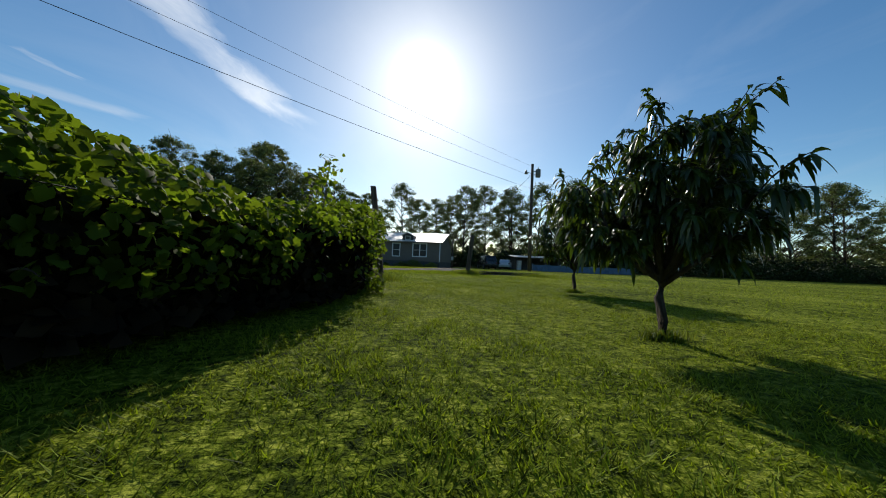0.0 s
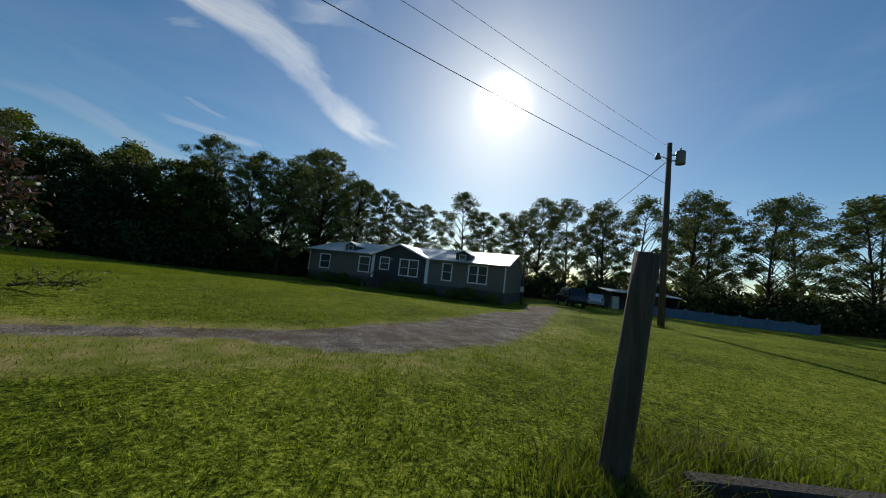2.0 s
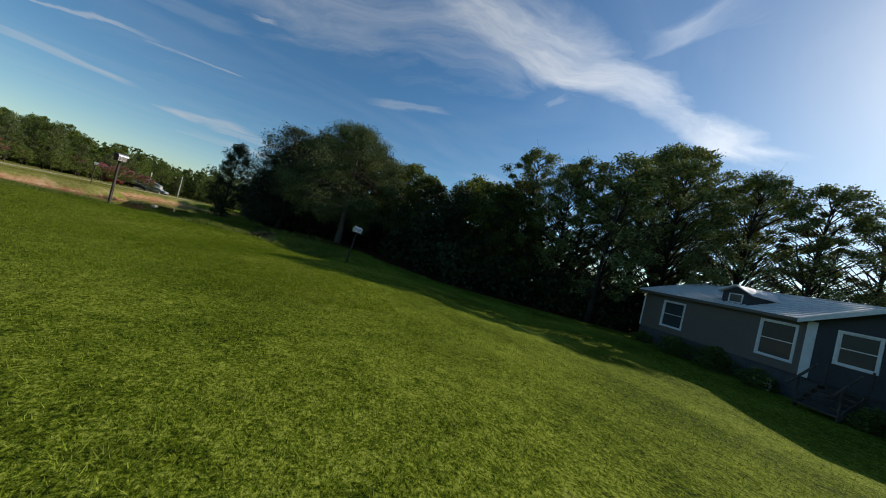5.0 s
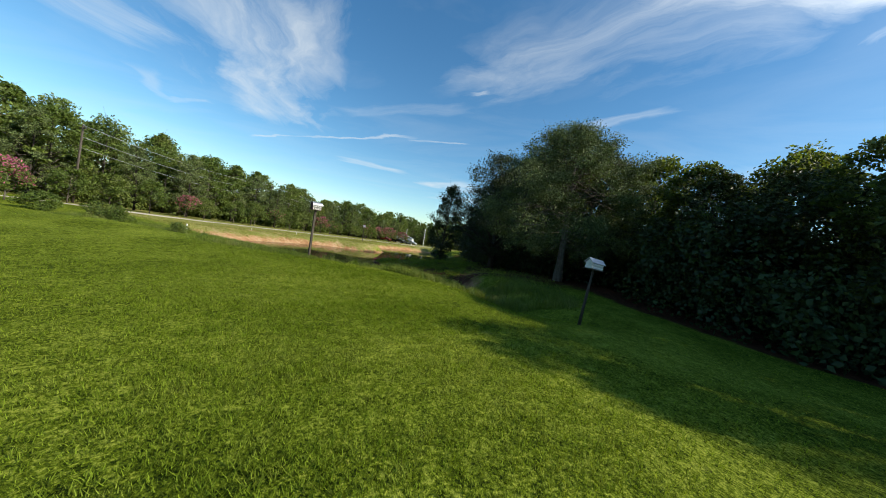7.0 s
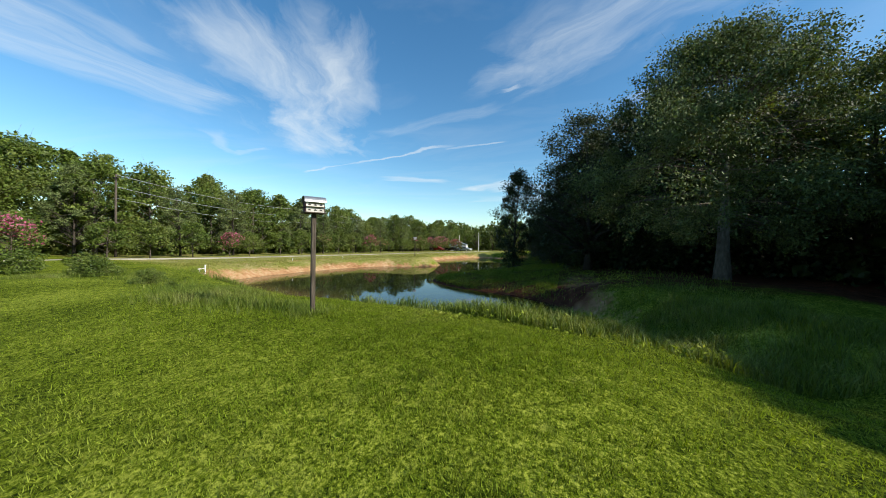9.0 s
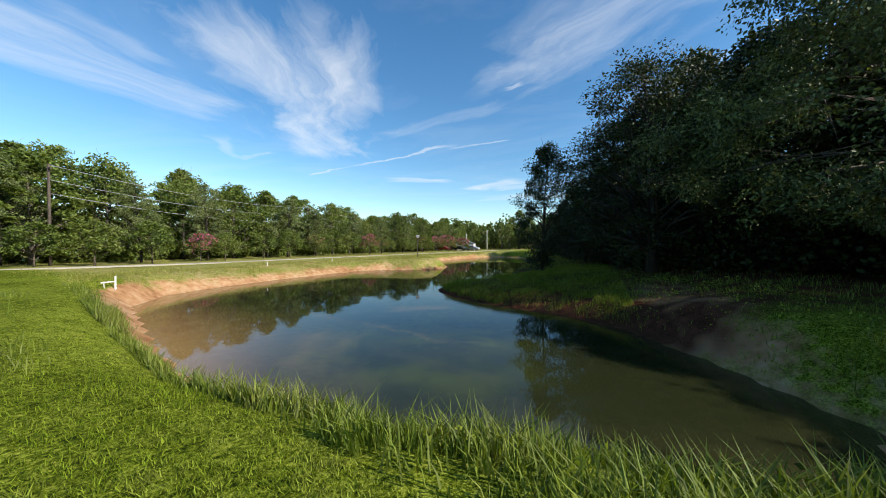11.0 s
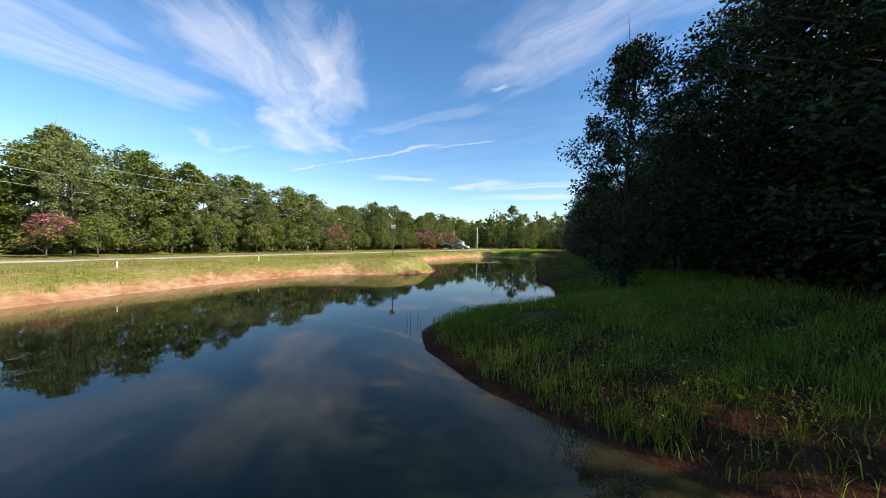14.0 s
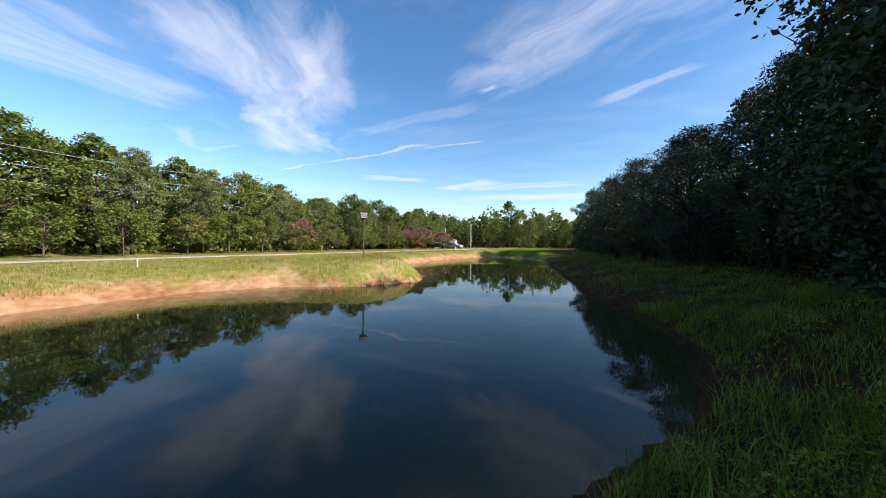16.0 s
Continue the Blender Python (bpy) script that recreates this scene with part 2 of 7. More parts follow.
BLOOM = material("pink_blossom", [(0.30, 0.05, 0.12), (0.42, 0.10, 0.20), (0.52, 0.2, 0.3)], 0.7, 4.0, 0.8, leaf=0.3, vary=0.3)
BLOOM_DULL = material("dark_blossom", [(0.09, 0.05, 0.06), (0.16, 0.09, 0.11), (0.24, 0.15, 0.17)], 0.7, 4.0, 0.8, leaf=0.15, vary=0.3)
# undergrowth leaf, its colour darkened to stand in for shade below the trees
LEAF_UNDER = material("undergrowth_shade_leaf", [(0.012, 0.024, 0.005), (0.022, 0.04, 0.008), (0.04, 0.06, 0.014)], 0.6, 1.5, 0.2, leaf=0.12, vary=0.4)
LEAF_OAK = material("water_oak_leaf", [(0.068, 0.094, 0.03), (0.12, 0.152, 0.052), (0.185, 0.21, 0.085)], 0.6, 1.5, 0.2, leaf=0.16, vary=0.6, spec=0.2)
BARK_PALE = material("pale_bark", [(0.075, 0.063, 0.052), (0.14, 0.12, 0.10), (0.23, 0.205, 0.18)], 0.9, 12.0, 1.0, 0.9, 20.0, stretch=(1, 1, 0.3))
BARK = material("bark", [(0.05, 0.038, 0.028), (0.10, 0.08, 0.062), (0.17, 0.145, 0.12)], 0.9, 12.0, 1.0, 0.9, 20.0, stretch=(1, 1, 0.3))
LEAF_GREAT = material("great_oak_leaf", [(0.05, 0.072, 0.022), (0.088, 0.115, 0.038), (0.14, 0.162, 0.062)], 0.6, 1.5, 0.2, leaf=0.14, vary=0.6, spec=0.2)
LITTER_LEAF = material("dry_litter", [(0.05, 0.032, 0.018), (0.11, 0.075, 0.045), (0.22, 0.17, 0.12)], 0.85, 5.0, 0.8, leaf=0.1, vary=0.6, spec=0.1)
LEAF_VINE_SHADE = material("vine_shade_leaf", [(0.010, 0.008, 0.005), (0.019, 0.014, 0.009), (0.034, 0.025, 0.015)], 0.9, 4.0, 0.8, leaf=0.03, vary=0.4, spec=0.03)
WOOD_POST = material("weathered_post", [(0.035, 0.027, 0.02), (0.07, 0.055, 0.042), (0.12, 0.10, 0.08)], 0.85, 20.0, 2.0, 0.7, 30.0, stretch=(1, 1, 0.12))
WHITE = material("white_paint", [(0.62, 0.62, 0.6), (0.8, 0.8, 0.78)], 0.5, 9.0, 1.0, 0.15, 30.0)
DULL_WHITE = material("weathered_white", [(0.42, 0.4, 0.36), (0.66, 0.64, 0.6)], 0.7, 16.0, 3.0, 0.3, 30.0)
SIDING = material("grey_siding", [(0.135, 0.114, 0.094), (0.165, 0.142, 0.118)], 0.6, 12.0, 0.8, 0.15, 40.0)
SIDING_DARK = material("charcoal_siding", [(0.038, 0.042, 0.045), (0.055, 0.058, 0.062)], 0.6, 12.0, 0.8, 0.15, 40.0)
SKIRT = material("skirting", [(0.06, 0.06, 0.06), (0.10, 0.10, 0.10)], 0.8, 10.0, 1.0, 0.4, 20.0)
ROOF = material("metal_roof", [(0.6, 0.58, 0.55), (0.74, 0.72, 0.69)], 0.38, 6.0, 0.6, 0.08, 20.0, metal=0.0, spec=0.6)
# grey darkened for the can and lamp, which stand against the light
GREY_BACKLIT = material("backlit_grey", [(0.10, 0.105, 0.11), (0.16, 0.165, 0.17)], 0.5, 14.0, 2.0, 0.1, 30.0)
STEEL = material("galvanised", [(0.3, 0.31, 0.32), (0.42, 0.43, 0.44)], 0.45, 14.0, 2.0, 0.1, 30.0, metal=0.8)
RUBBER = material("black_rubber", [(0.015, 0.015, 0.016), (0.03, 0.03, 0.03)], 0.7, 20.0, 2.0)
CAR_DARK = material("dark_car_paint", [(0.012, 0.013, 0.015), (0.02, 0.021, 0.024)], 0.25, 3.0, 0.5, spec=0.6)
BLUE = material("blue_tarp", [(0.05, 0.10, 0.17), (0.09, 0.16, 0.25)], 0.6, 8.0, 1.0, 0.4, 12.0)
PATHWAY = material("pale_path", [(0.27, 0.245, 0.195), (0.38, 0.345, 0.29)], 0.9, 10.0, 0.8, 0.3, 30.0)
# cable colour lightened to look sunlit against the trees
CABLE_PALE = material("sunlit_cable", [(0.25, 0.26, 0.27), (0.38, 0.39, 0.4)], 0.5, 5.0, 1.0)
# drain concrete, darkened for the edging's shaded face
CONCRETE_SHADE = material("shaded_concrete", [(0.025, 0.022, 0.018), (0.055, 0.048, 0.04)], 0.9, 14.0, 1.2, 0.5, 40.0)
WIRE = material("black_cable", [(0.01, 0.01, 0.01), (0.02, 0.02, 0.02)], 0.6, 5.0, 1.0)


def glass_material(name, base, rough=0.05):
    m = bpy.data.materials.new(name)
    m.use_nodes = True
    b = m.node_tree.nodes["Principled BSDF"]
    b.inputs["Base Color"].default_value, b.inputs["Roughness"].default_value = (*base, 1), rough
    b.inputs["Specular IOR Level"].default_value = 0.8
    return m


PANE = glass_material("window_glass", (0.055, 0.064, 0.068), 0.12)


def water_material():
    m = bpy.data.materials.new("pond_water")
    m.use_nodes = True
    n, l = m.node_tree.nodes, m.node_tree.links
    n.clear()
    out = n.new("ShaderNodeOutputMaterial")
    gloss, murk, clear = n.new("ShaderNodeBsdfGlossy"), n.new("ShaderNodeBsdfDiffuse"), n.new("ShaderNodeBsdfTransparent")
    gloss.inputs["Roughness"].default_value = 0.012
    bed_mask, weed, blot, blot_ramp = n.new("ShaderNodeAttribute"), n.new("ShaderNodeAttribute"), n.new("ShaderNodeTexNoise"), n.new("ShaderNodeMapRange")
    bed_mask.attribute_name, weed.attribute_name = "sunlit_bed", "weedy"
    spot = n.new("ShaderNodeNewGeometry")
    blot.inputs["Scale"].default_value, blot.inputs["Detail"].default_value = 0.62, 4
    l.new(spot.outputs["Position"], blot.inputs["Vector"])
    blot_ramp.inputs["From Min"].default_value, blot_ramp.inputs["From Max"].default_value = 0.42, 0.72
    l.new(blot.outputs[0], blot_ramp.inputs["Value"])
    patchy = n.new("ShaderNodeMath")
    patchy.operation = "MULTIPLY"
    l.new(blot_ramp.outputs[0], patchy.inputs[0])
    l.new(weed.outputs["Fac"], patchy.inputs[1])
    tone = None
    for fac, low, high in ((patchy.outputs[0], (0.024, 0.029, 0.011, 1), (0.060, 0.072, 0.010, 1)), (bed_mask.outputs["Fac"], None, (0.40, 0.235, 0.10, 1))):
        mix_ = n.new("ShaderNodeMix")
        mix_.data_type = "RGBA"
        l.new(fac, mix_.inputs["Factor"])
        if low is None:
            l.new(tone, mix_.inputs[6])
        else:
            mix_.inputs[6].default_value = low
        mix_.inputs[7].default_value = high
        tone = mix_.outputs[2]
    l.new(tone, murk.inputs["Color"])
    clear.inputs["Color"].default_value = (0.92, 0.84, 0.58, 1)
    under, both, fres = n.new("ShaderNodeMixShader"), n.new("ShaderNodeMixShader"), n.new("ShaderNodeFresnel")
    under.inputs[0].default_value = 0.75
    fres.inputs["IOR"].default_value = 1.36
    wave, bump, geo = n.new("ShaderNodeTexNoise"), n.new("ShaderNodeBump"), n.new("ShaderNodeNewGeometry")
    wave.inputs["Scale"].default_value, wave.inputs["Detail"].default_value = 1.6, 3
    l.new(geo.outputs["Position"], wave.inputs["Vector"])
    bump.inputs["Strength"].default_value, bump.inputs["Distance"].default_value = 0.05, 0.05
    l.new(wave.outputs[0], bump.inputs["Height"])
    for s in (gloss, fres):
        l.new(bump.outputs[0], s.inputs["Normal"])
    l.new(clear.outputs[0], under.inputs[1])
    l.new(murk.outputs[0], under.inputs[2])
    l.new(fres.outputs[0], both.inputs[0])
    l.new(under.outputs[0], both.inputs[1])
    l.new(gloss.outputs[0], both.inputs[2])
    l.new(both.outputs[0], out.inputs[0])
    return m


WATER = water_material()


# ---- building helpers ----
def mesh_of(name, verts, faces, mats, slots=None, smooth=False):
    """A mesh from arrays of places and faces that all have the same number of corners."""
    me = bpy.data.meshes.new(name)
    verts, faces = np.asarray(verts, float), np.asarray(faces, np.int32)
    n, k = faces.shape
    me.vertices.add(len(verts))
    me.vertices.foreach_set("co", verts.ravel())
    me.loops.add(n * k)
    me.loops.foreach_set("vertex_index", faces.ravel())
    me.polygons.add(n)
    me.polygons.foreach_set("loop_start", np.arange(0, n * k, k, dtype=np.int32))
    if slots is not None:
        me.polygons.foreach_set("material_index", np.asarray(slots, np.int32))
    if smooth:
        me.polygons.foreach_set("use_smooth", np.ones(n, bool))
    for m in mats if isinstance(mats, (list, tuple)) else [mats]:
        me.materials.append(m)
    me.update(calc_edges=True)
    me.validate()
    return me


def part(name, bm, mat, parent=None, label=""):
    """A bmesh, or a ready mesh, as one object under a thing or under a part."""
    if isinstance(bm, bpy.types.Mesh):
        me = bm
    else:
        me = bpy.data.meshes.new(name)
        bm.to_mesh(me)
        bm.free()
        me.materials.append(mat)
    ob = new(name, me)
    if parent is not None:
        ob.parent = parent
    if label:
        tagged(ob, label)
    return ob


def thing(name, m, label, category, group="", kind=""):
    ob = new(name)
    ob.empty_display_size = 0.2
    ob.matrix_world = m
    return tagged(ob, label, category, group, kind)


def box(bm, x0, x1, y0, y1, z0, z1, bevel=0.0, m=None):
    made = bmesh.ops.create_cube(bm, size=1.0, matrix=Matrix.Translation(((x0 + x1) / 2, (y0 + y1) / 2, (z0 + z1) / 2)) @ Matrix.Diagonal((x1 - x0, y1 - y0, z1 - z0, 1)))
    vs = made["verts"]
    if bevel:
        edges = list({e for v in vs for e in v.link_edges})
        done = bmesh.ops.bevel(bm, geom=edges, offset=bevel, segments=1, affect="EDGES", profile=0.5)
        vs = list({v for f_ in done["faces"] for v in f_.verts} | {v for v in vs if v.is_valid})
    if m is not None:
        bmesh.ops.transform(bm, matrix=m, verts=[v for v in vs if v.is_valid])
    return bm


def boxed(x0, x1, y0, y1, z0, z1, bevel=0.0, m=None):
    return box(bmesh.new(), x0, x1, y0, y1, z0, z1, bevel, m)


def tube(bm, points, radii, sides=7):
    """A tapered tube along points, into a bmesh."""
    rings = []
    for i, p in enumerate(points):
        p = Vector(p)
        a = Vector(points[min(i + 1, len(points) - 1)]) - Vector(points[max(i - 1, 0)])
        q = a.to_track_quat("Z", "Y")
        rings.append([bm.verts.new(p + q @ Vector((radii[i] * math.cos(k * math.tau / sides), radii[i] * math.sin(k * math.tau / sides), 0))) for k in range(sides)])
    for a, b in zip(rings, rings[1:]):
        for k in range(sides):
            bm.faces.new((a[k], a[(k + 1) % sides], b[(k + 1) % sides], b[k])).smooth = True
    bm.faces.new(rings[0][::-1])
    bm.faces.new(rings[-1])
    return bm


def leaves(name, places, outward, size, mats, rng, slots=None, wide=0.5, droop=0.3, spread=0.9, fold=0.25):
    """Leaves or clumps: kite-shaped, folded along the middle, one at each place, facing roughly outward."""
    n = len(places)
    d = outward / np.maximum(np.linalg.norm(outward, axis=1, keepdims=True), 1e-6)
    tip = d + rng.normal(0, spread, (n, 3)) + [0, 0, -droop]
    tip /= np.linalg.norm(tip, axis=1, keepdims=True)
    side = np.cross(tip, rng.normal(0, 1, (n, 3)))
    side /= np.maximum(np.linalg.norm(side, axis=1, keepdims=True), 1e-6)
    lift = np.cross(side, tip)
    s = (size * rng.uniform(0.6, 1.4, n))[:, None]
    root, end = places - tip * s * 0.5, places + tip * s * 0.5
    mid = places - tip * s * 0.05 + lift * s * fold * 0.5
    a, b = mid + side * s * wide * 0.5, mid - side * s * wide * 0.5
    verts = np.stack([root, a, end, b], 1).reshape(-1, 3)
    idx = np.arange(n)[:, None] * 4
    faces = np.concatenate([idx + [0, 1, 2], idx + [0, 2, 3]], 1).reshape(-1, 3)
    if slots is not None:
        slots = np.repeat(slots, 2)
    return mesh_of(name, verts, faces, mats, slots)


# ---- terrain ----
WATER_Z = -1.25
SHORE = np.array([(-30.45, 9), (-31.5, 4.7), (-32.9, 0.5), (-34.6, -4.6), (-37.3, -7.2), (-41, -8.0), (-46, -8.4), (-51, -8.2), (-55.4, -7.6), (-58.2, -5.4), (-59.6, -2.2), (-62.5, -0.3),
                  (-65.5, -1.2), (-68, -4.6), (-74, -7.5), (-84, -7.5), (-94, -6), (-99, -2), (-97, 3), (-90, 5.9), (-80, 7), (-69, 7.9), (-60, 8.6), (-56.5, 9.9), (-53.2, 9.9), (-50.6, 8.8),
                  (-48.6, 7.2), (-46.2, 6.4), (-44.5, 7.3), (-43.2, 8.8), (-42.3, 10.6), (-41.6, 12.4), (-41.0, 14.4), (-39.4, 16.6), (-36.6, 18.4), (-34, 19.6), (-32, 18.6), (-30.8, 14)])


def shore_distance(x, y):
    """Metres from the water's edge: above nought on land, below it in the pond."""
    x, y = np.asarray(x, float), np.asarray(y, float)
    best, inside = np.full(x.shape, 1e9), np.zeros(x.shape, bool)
    for (ax, ay), (bx, by) in zip(SHORE, np.roll(SHORE, -1, 0)):
        ex, ey = bx - ax, by - ay
        h = np.clip(((x - ax) * ex + (y - ay) * ey) / (ex * ex + ey * ey), 0, 1)
        best = np.minimum(best, np.hypot(x - ax - h * ex, y - ay - h * ey))
        cross = (ay > y) != (by > y)
        inside ^= cross & (x < ex * (y - ay) / (ey if abs(ey) > 1e-9 else 1e-9) + ax)
    return np.where(inside, -best, best)


def smooth_step(v, a, b):
    h = np.clip((v - a) / (b - a), 0, 1)
    return h * h * (3 - 2 * h)


def wavy(x, y, scale, seed=0.0):
    return np.sin(x * scale + seed) * np.cos(y * scale * 0.83 + seed * 1.7) + 0.5 * np.sin((x + y) * scale * 1.9 + seed * 2.3)


def ground(x, y):
    """The height of the land."""
    x, y = np.asarray(x, float), np.asarray(y, float)
    d = shore_distance(x, y)
    land = -0.05 - 0.045 * np.exp(-((x - 1.3) / 1.6) ** 2 - ((y - 1.9) / 1.8) ** 2)
    land = land - 0.22 * smooth_step(y, 22, 36) * smooth_step(x, -45, -10)
    land = land - 0.36 * smooth_step(y, 23, 34) * smooth_step(-x, -7, -2) * smooth_step(x, -40, -24)
    land = land + 0.36 * np.exp(-(((x + 25.4) / 2.9) ** 2)) * smooth_step(-np.abs(y - 8), -14, -8)
    land = land + 0.35 * smooth_step(y, 15, 24) * smooth_step(-x, 33, 40) * smooth_step(x, -60, -50)
    south = smooth_step(-y, 4, 12) * smooth_step(-x, 34, 42)
    land = land * (1 - south) - 0.25 * south
    north = smooth_step(y, 5, 9) * smooth_step(-x, 38, 44)
    along = np.clip(((x + 32) * 5.0 + (y - 19.5) * 3.2) / 35.24, 0, 1)
    ditch = np.hypot(x + 32 - 5.0 * along, y - 19.5 - 3.2 * along)
    land = land - (0.95 - 0.5 * along) * np.exp(-(ditch / 1.5) ** 2)
    east = smooth_step(x, -35, -31) * smooth_step(y, -4, 2)
    rise = 1.6 + 0.2 * east + 1.6 * south + 5.5 * north
    near = np.clip(d / rise, 0, 1)
    bank = WATER_Z + (land - WATER_Z) * (near * (1.7 - 0.7 * near))
    bed = WATER_Z + np.maximum(d * 0.13, -0.7)
    h = np.where(d > 0, bank, bed)
    return h + 0.02 * wavy(x, y, 0.7) * np.clip(np.abs(d) / 3, 0, 1) + 0.008 * wavy(x, y, 2.6, 1.3)


def mow_line(y):
    """How far the mower goes towards the pond: weeds stand beyond it."""
    return np.interp(y, [-10, 3, 10.1, 14.45, 16.9, 18.4, 19.4, 21.3, 23], [-33.8, -30.95, -29.45, -28.6, -27.95, -27.6, -27.5, -27.95, -28.4])


def gz(x, y):
    return float(ground(np.array([x]), np.array([y]))[0])


# ---- ground, water, drive ----
def lines(dense0, dense1, step, far):
    mid = np.arange(dense0, dense1 + 1e-6, step)
    out = [step * 1.35 ** k for k in range(1, 60)]
    a, b = mid[0] - np.cumsum(out), mid[-1] + np.cumsum(out)
    a, b = a[a > -far], b[b < far]
    return np.concatenate([[-far], a[::-1], mid, b, [far]])


GX, GY = lines(-104, 34, 0.45, 1800), lines(-26, 46, 0.45, 1800)
XX, YY = np.meshgrid(GX, GY, indexing="ij")
ZZ = ground(XX, YY)
DD = shore_distance(XX, YY)
DRIVE = [(5.8, 36, 1.2), (4.4, 29.5, 1.0), (3.45, 26, 0.95), (2.5, 22.4, 1.1), (1.5, 19.5, 1.25), (0.5, 17, 1.25), (-0.85, 15.1, 1.05), (-2.4, 14.2, 0.75), (-4.2, 13.0, 0.75), (-8, 10.6, 0.8), (-13, 7.6, 0.5)]


def along_drive(x, y):
    """How far inside the gravel: one in the middle, nought at the edge, below it outside."""
    best = np.full(np.shape(x), -9.0)
    for (ax, ay, aw), (bx, by, bw) in zip(DRIVE, DRIVE[1:]):
        ex, ey = bx - ax, by - ay
        h = np.clip(((x - ax) * ex + (y - ay) * ey) / (ex * ex + ey * ey), 0, 1)
        best = np.maximum(best, 1 - np.hypot(x - ax - h * ex, y - ay - h * ey) / (aw + (bw - aw) * h))
    return best


def wood_edge(x):
    """Where the wood along the north begins."""
    return np.interp(x, [-100, -86, -68, -57, -50, -44, -40, -34, -28, -23, -18, -8, 4, 15, 35, 80], [10.5, 13, 14.5, 15.5, 17.5, 21, 25.5, 28.5, 32, 39, 47, 51, 53, 54, 49, 62])


OPEN_SOIL = np.exp(-(((XX + 46.9) / 1.3) ** 2 + ((YY - 9.5) / 0.9) ** 2))
TRACK = smooth_step(-XX, 1.2, 2.6)
GRAVELLY = np.clip(along_drive(XX, YY) * 1.1 + 0.46 - 0.62 * TRACK, 0, 1)
WORN = np.clip(1.25 + 1.1 * along_drive(XX - 0.25, YY + 0.45), 0, 1) * (0.55 + 0.35 * TRACK)
SOUTH = smooth_step(-YY, 2, 8) * smooth_step(-XX, 31, 36)
NORTHSHORE = smooth_step(YY, 5, 9) * smooth_step(-XX, 30, 36)
DIRT = np.exp(-(((XX + 46.9) / 1.3) ** 2 + ((YY - 9.5) / 0.9) ** 2)) + 1.1 * np.exp(-(((XX + 41.2) / 4.2) ** 2 + ((YY - 18.3) / 1.7) ** 2))
BEACH = smooth_step(XX, -37, -34) * smooth_step(-YY, -6, -1)
CLAYEY = np.where(DD > 0, np.exp(-((DD - 0.2) / (0.55 + 0.55 * SOUTH + 0.35 * NORTHSHORE)) ** 2) * (0.34 + 0.38 * SOUTH + 0.1 * NORTHSHORE) + 0.6 * BEACH * (DD < 1.0) + 0.42 * SOUTH * np.exp(-((DD - 3.2) / 1.1) ** 2) + 0.8 * DIRT, 1.0 - 0.5 * NORTHSHORE)
CLAYEY = CLAYEY + 0.55 * np.exp(-(((XX - 3.4) / 1.6) ** 2 + ((YY - 12.1) / 0.45) ** 2))
DRY = smooth_step(-YY, -1, 3) * smooth_step(-XX, 34, 38) + WORN
# wood litter, and north bank soil with its shade put into the colour
LITTER_SHADE = np.maximum(smooth_step(YY - wood_edge(XX), -0.6, 1.5), smooth_step(YY, 5, 7.5) * smooth_step(-XX, 35, 39) * smooth_step(DD, -1.2, -0.4) * (0.62 + 0.3 * np.exp(-(np.maximum(DD, 0) / 1.4) ** 2)) * (1 - 0.22 * OPEN_SOIL) * (1 - 0.12 * np.exp(-(((XX + 41.2) / 4.2) ** 2 + ((YY - 18.3) / 1.7) ** 2))))
EASTERN = smooth_step(XX, -42, -33)
SILT = np.where(DD < 0, np.clip((-DD - 1.3 * EASTERN) / (2.2 + 0.8 * EASTERN) + 0.5 * NORTHSHORE * smooth_step(-DD, 0.2, 1.2), 0, 1), 0)


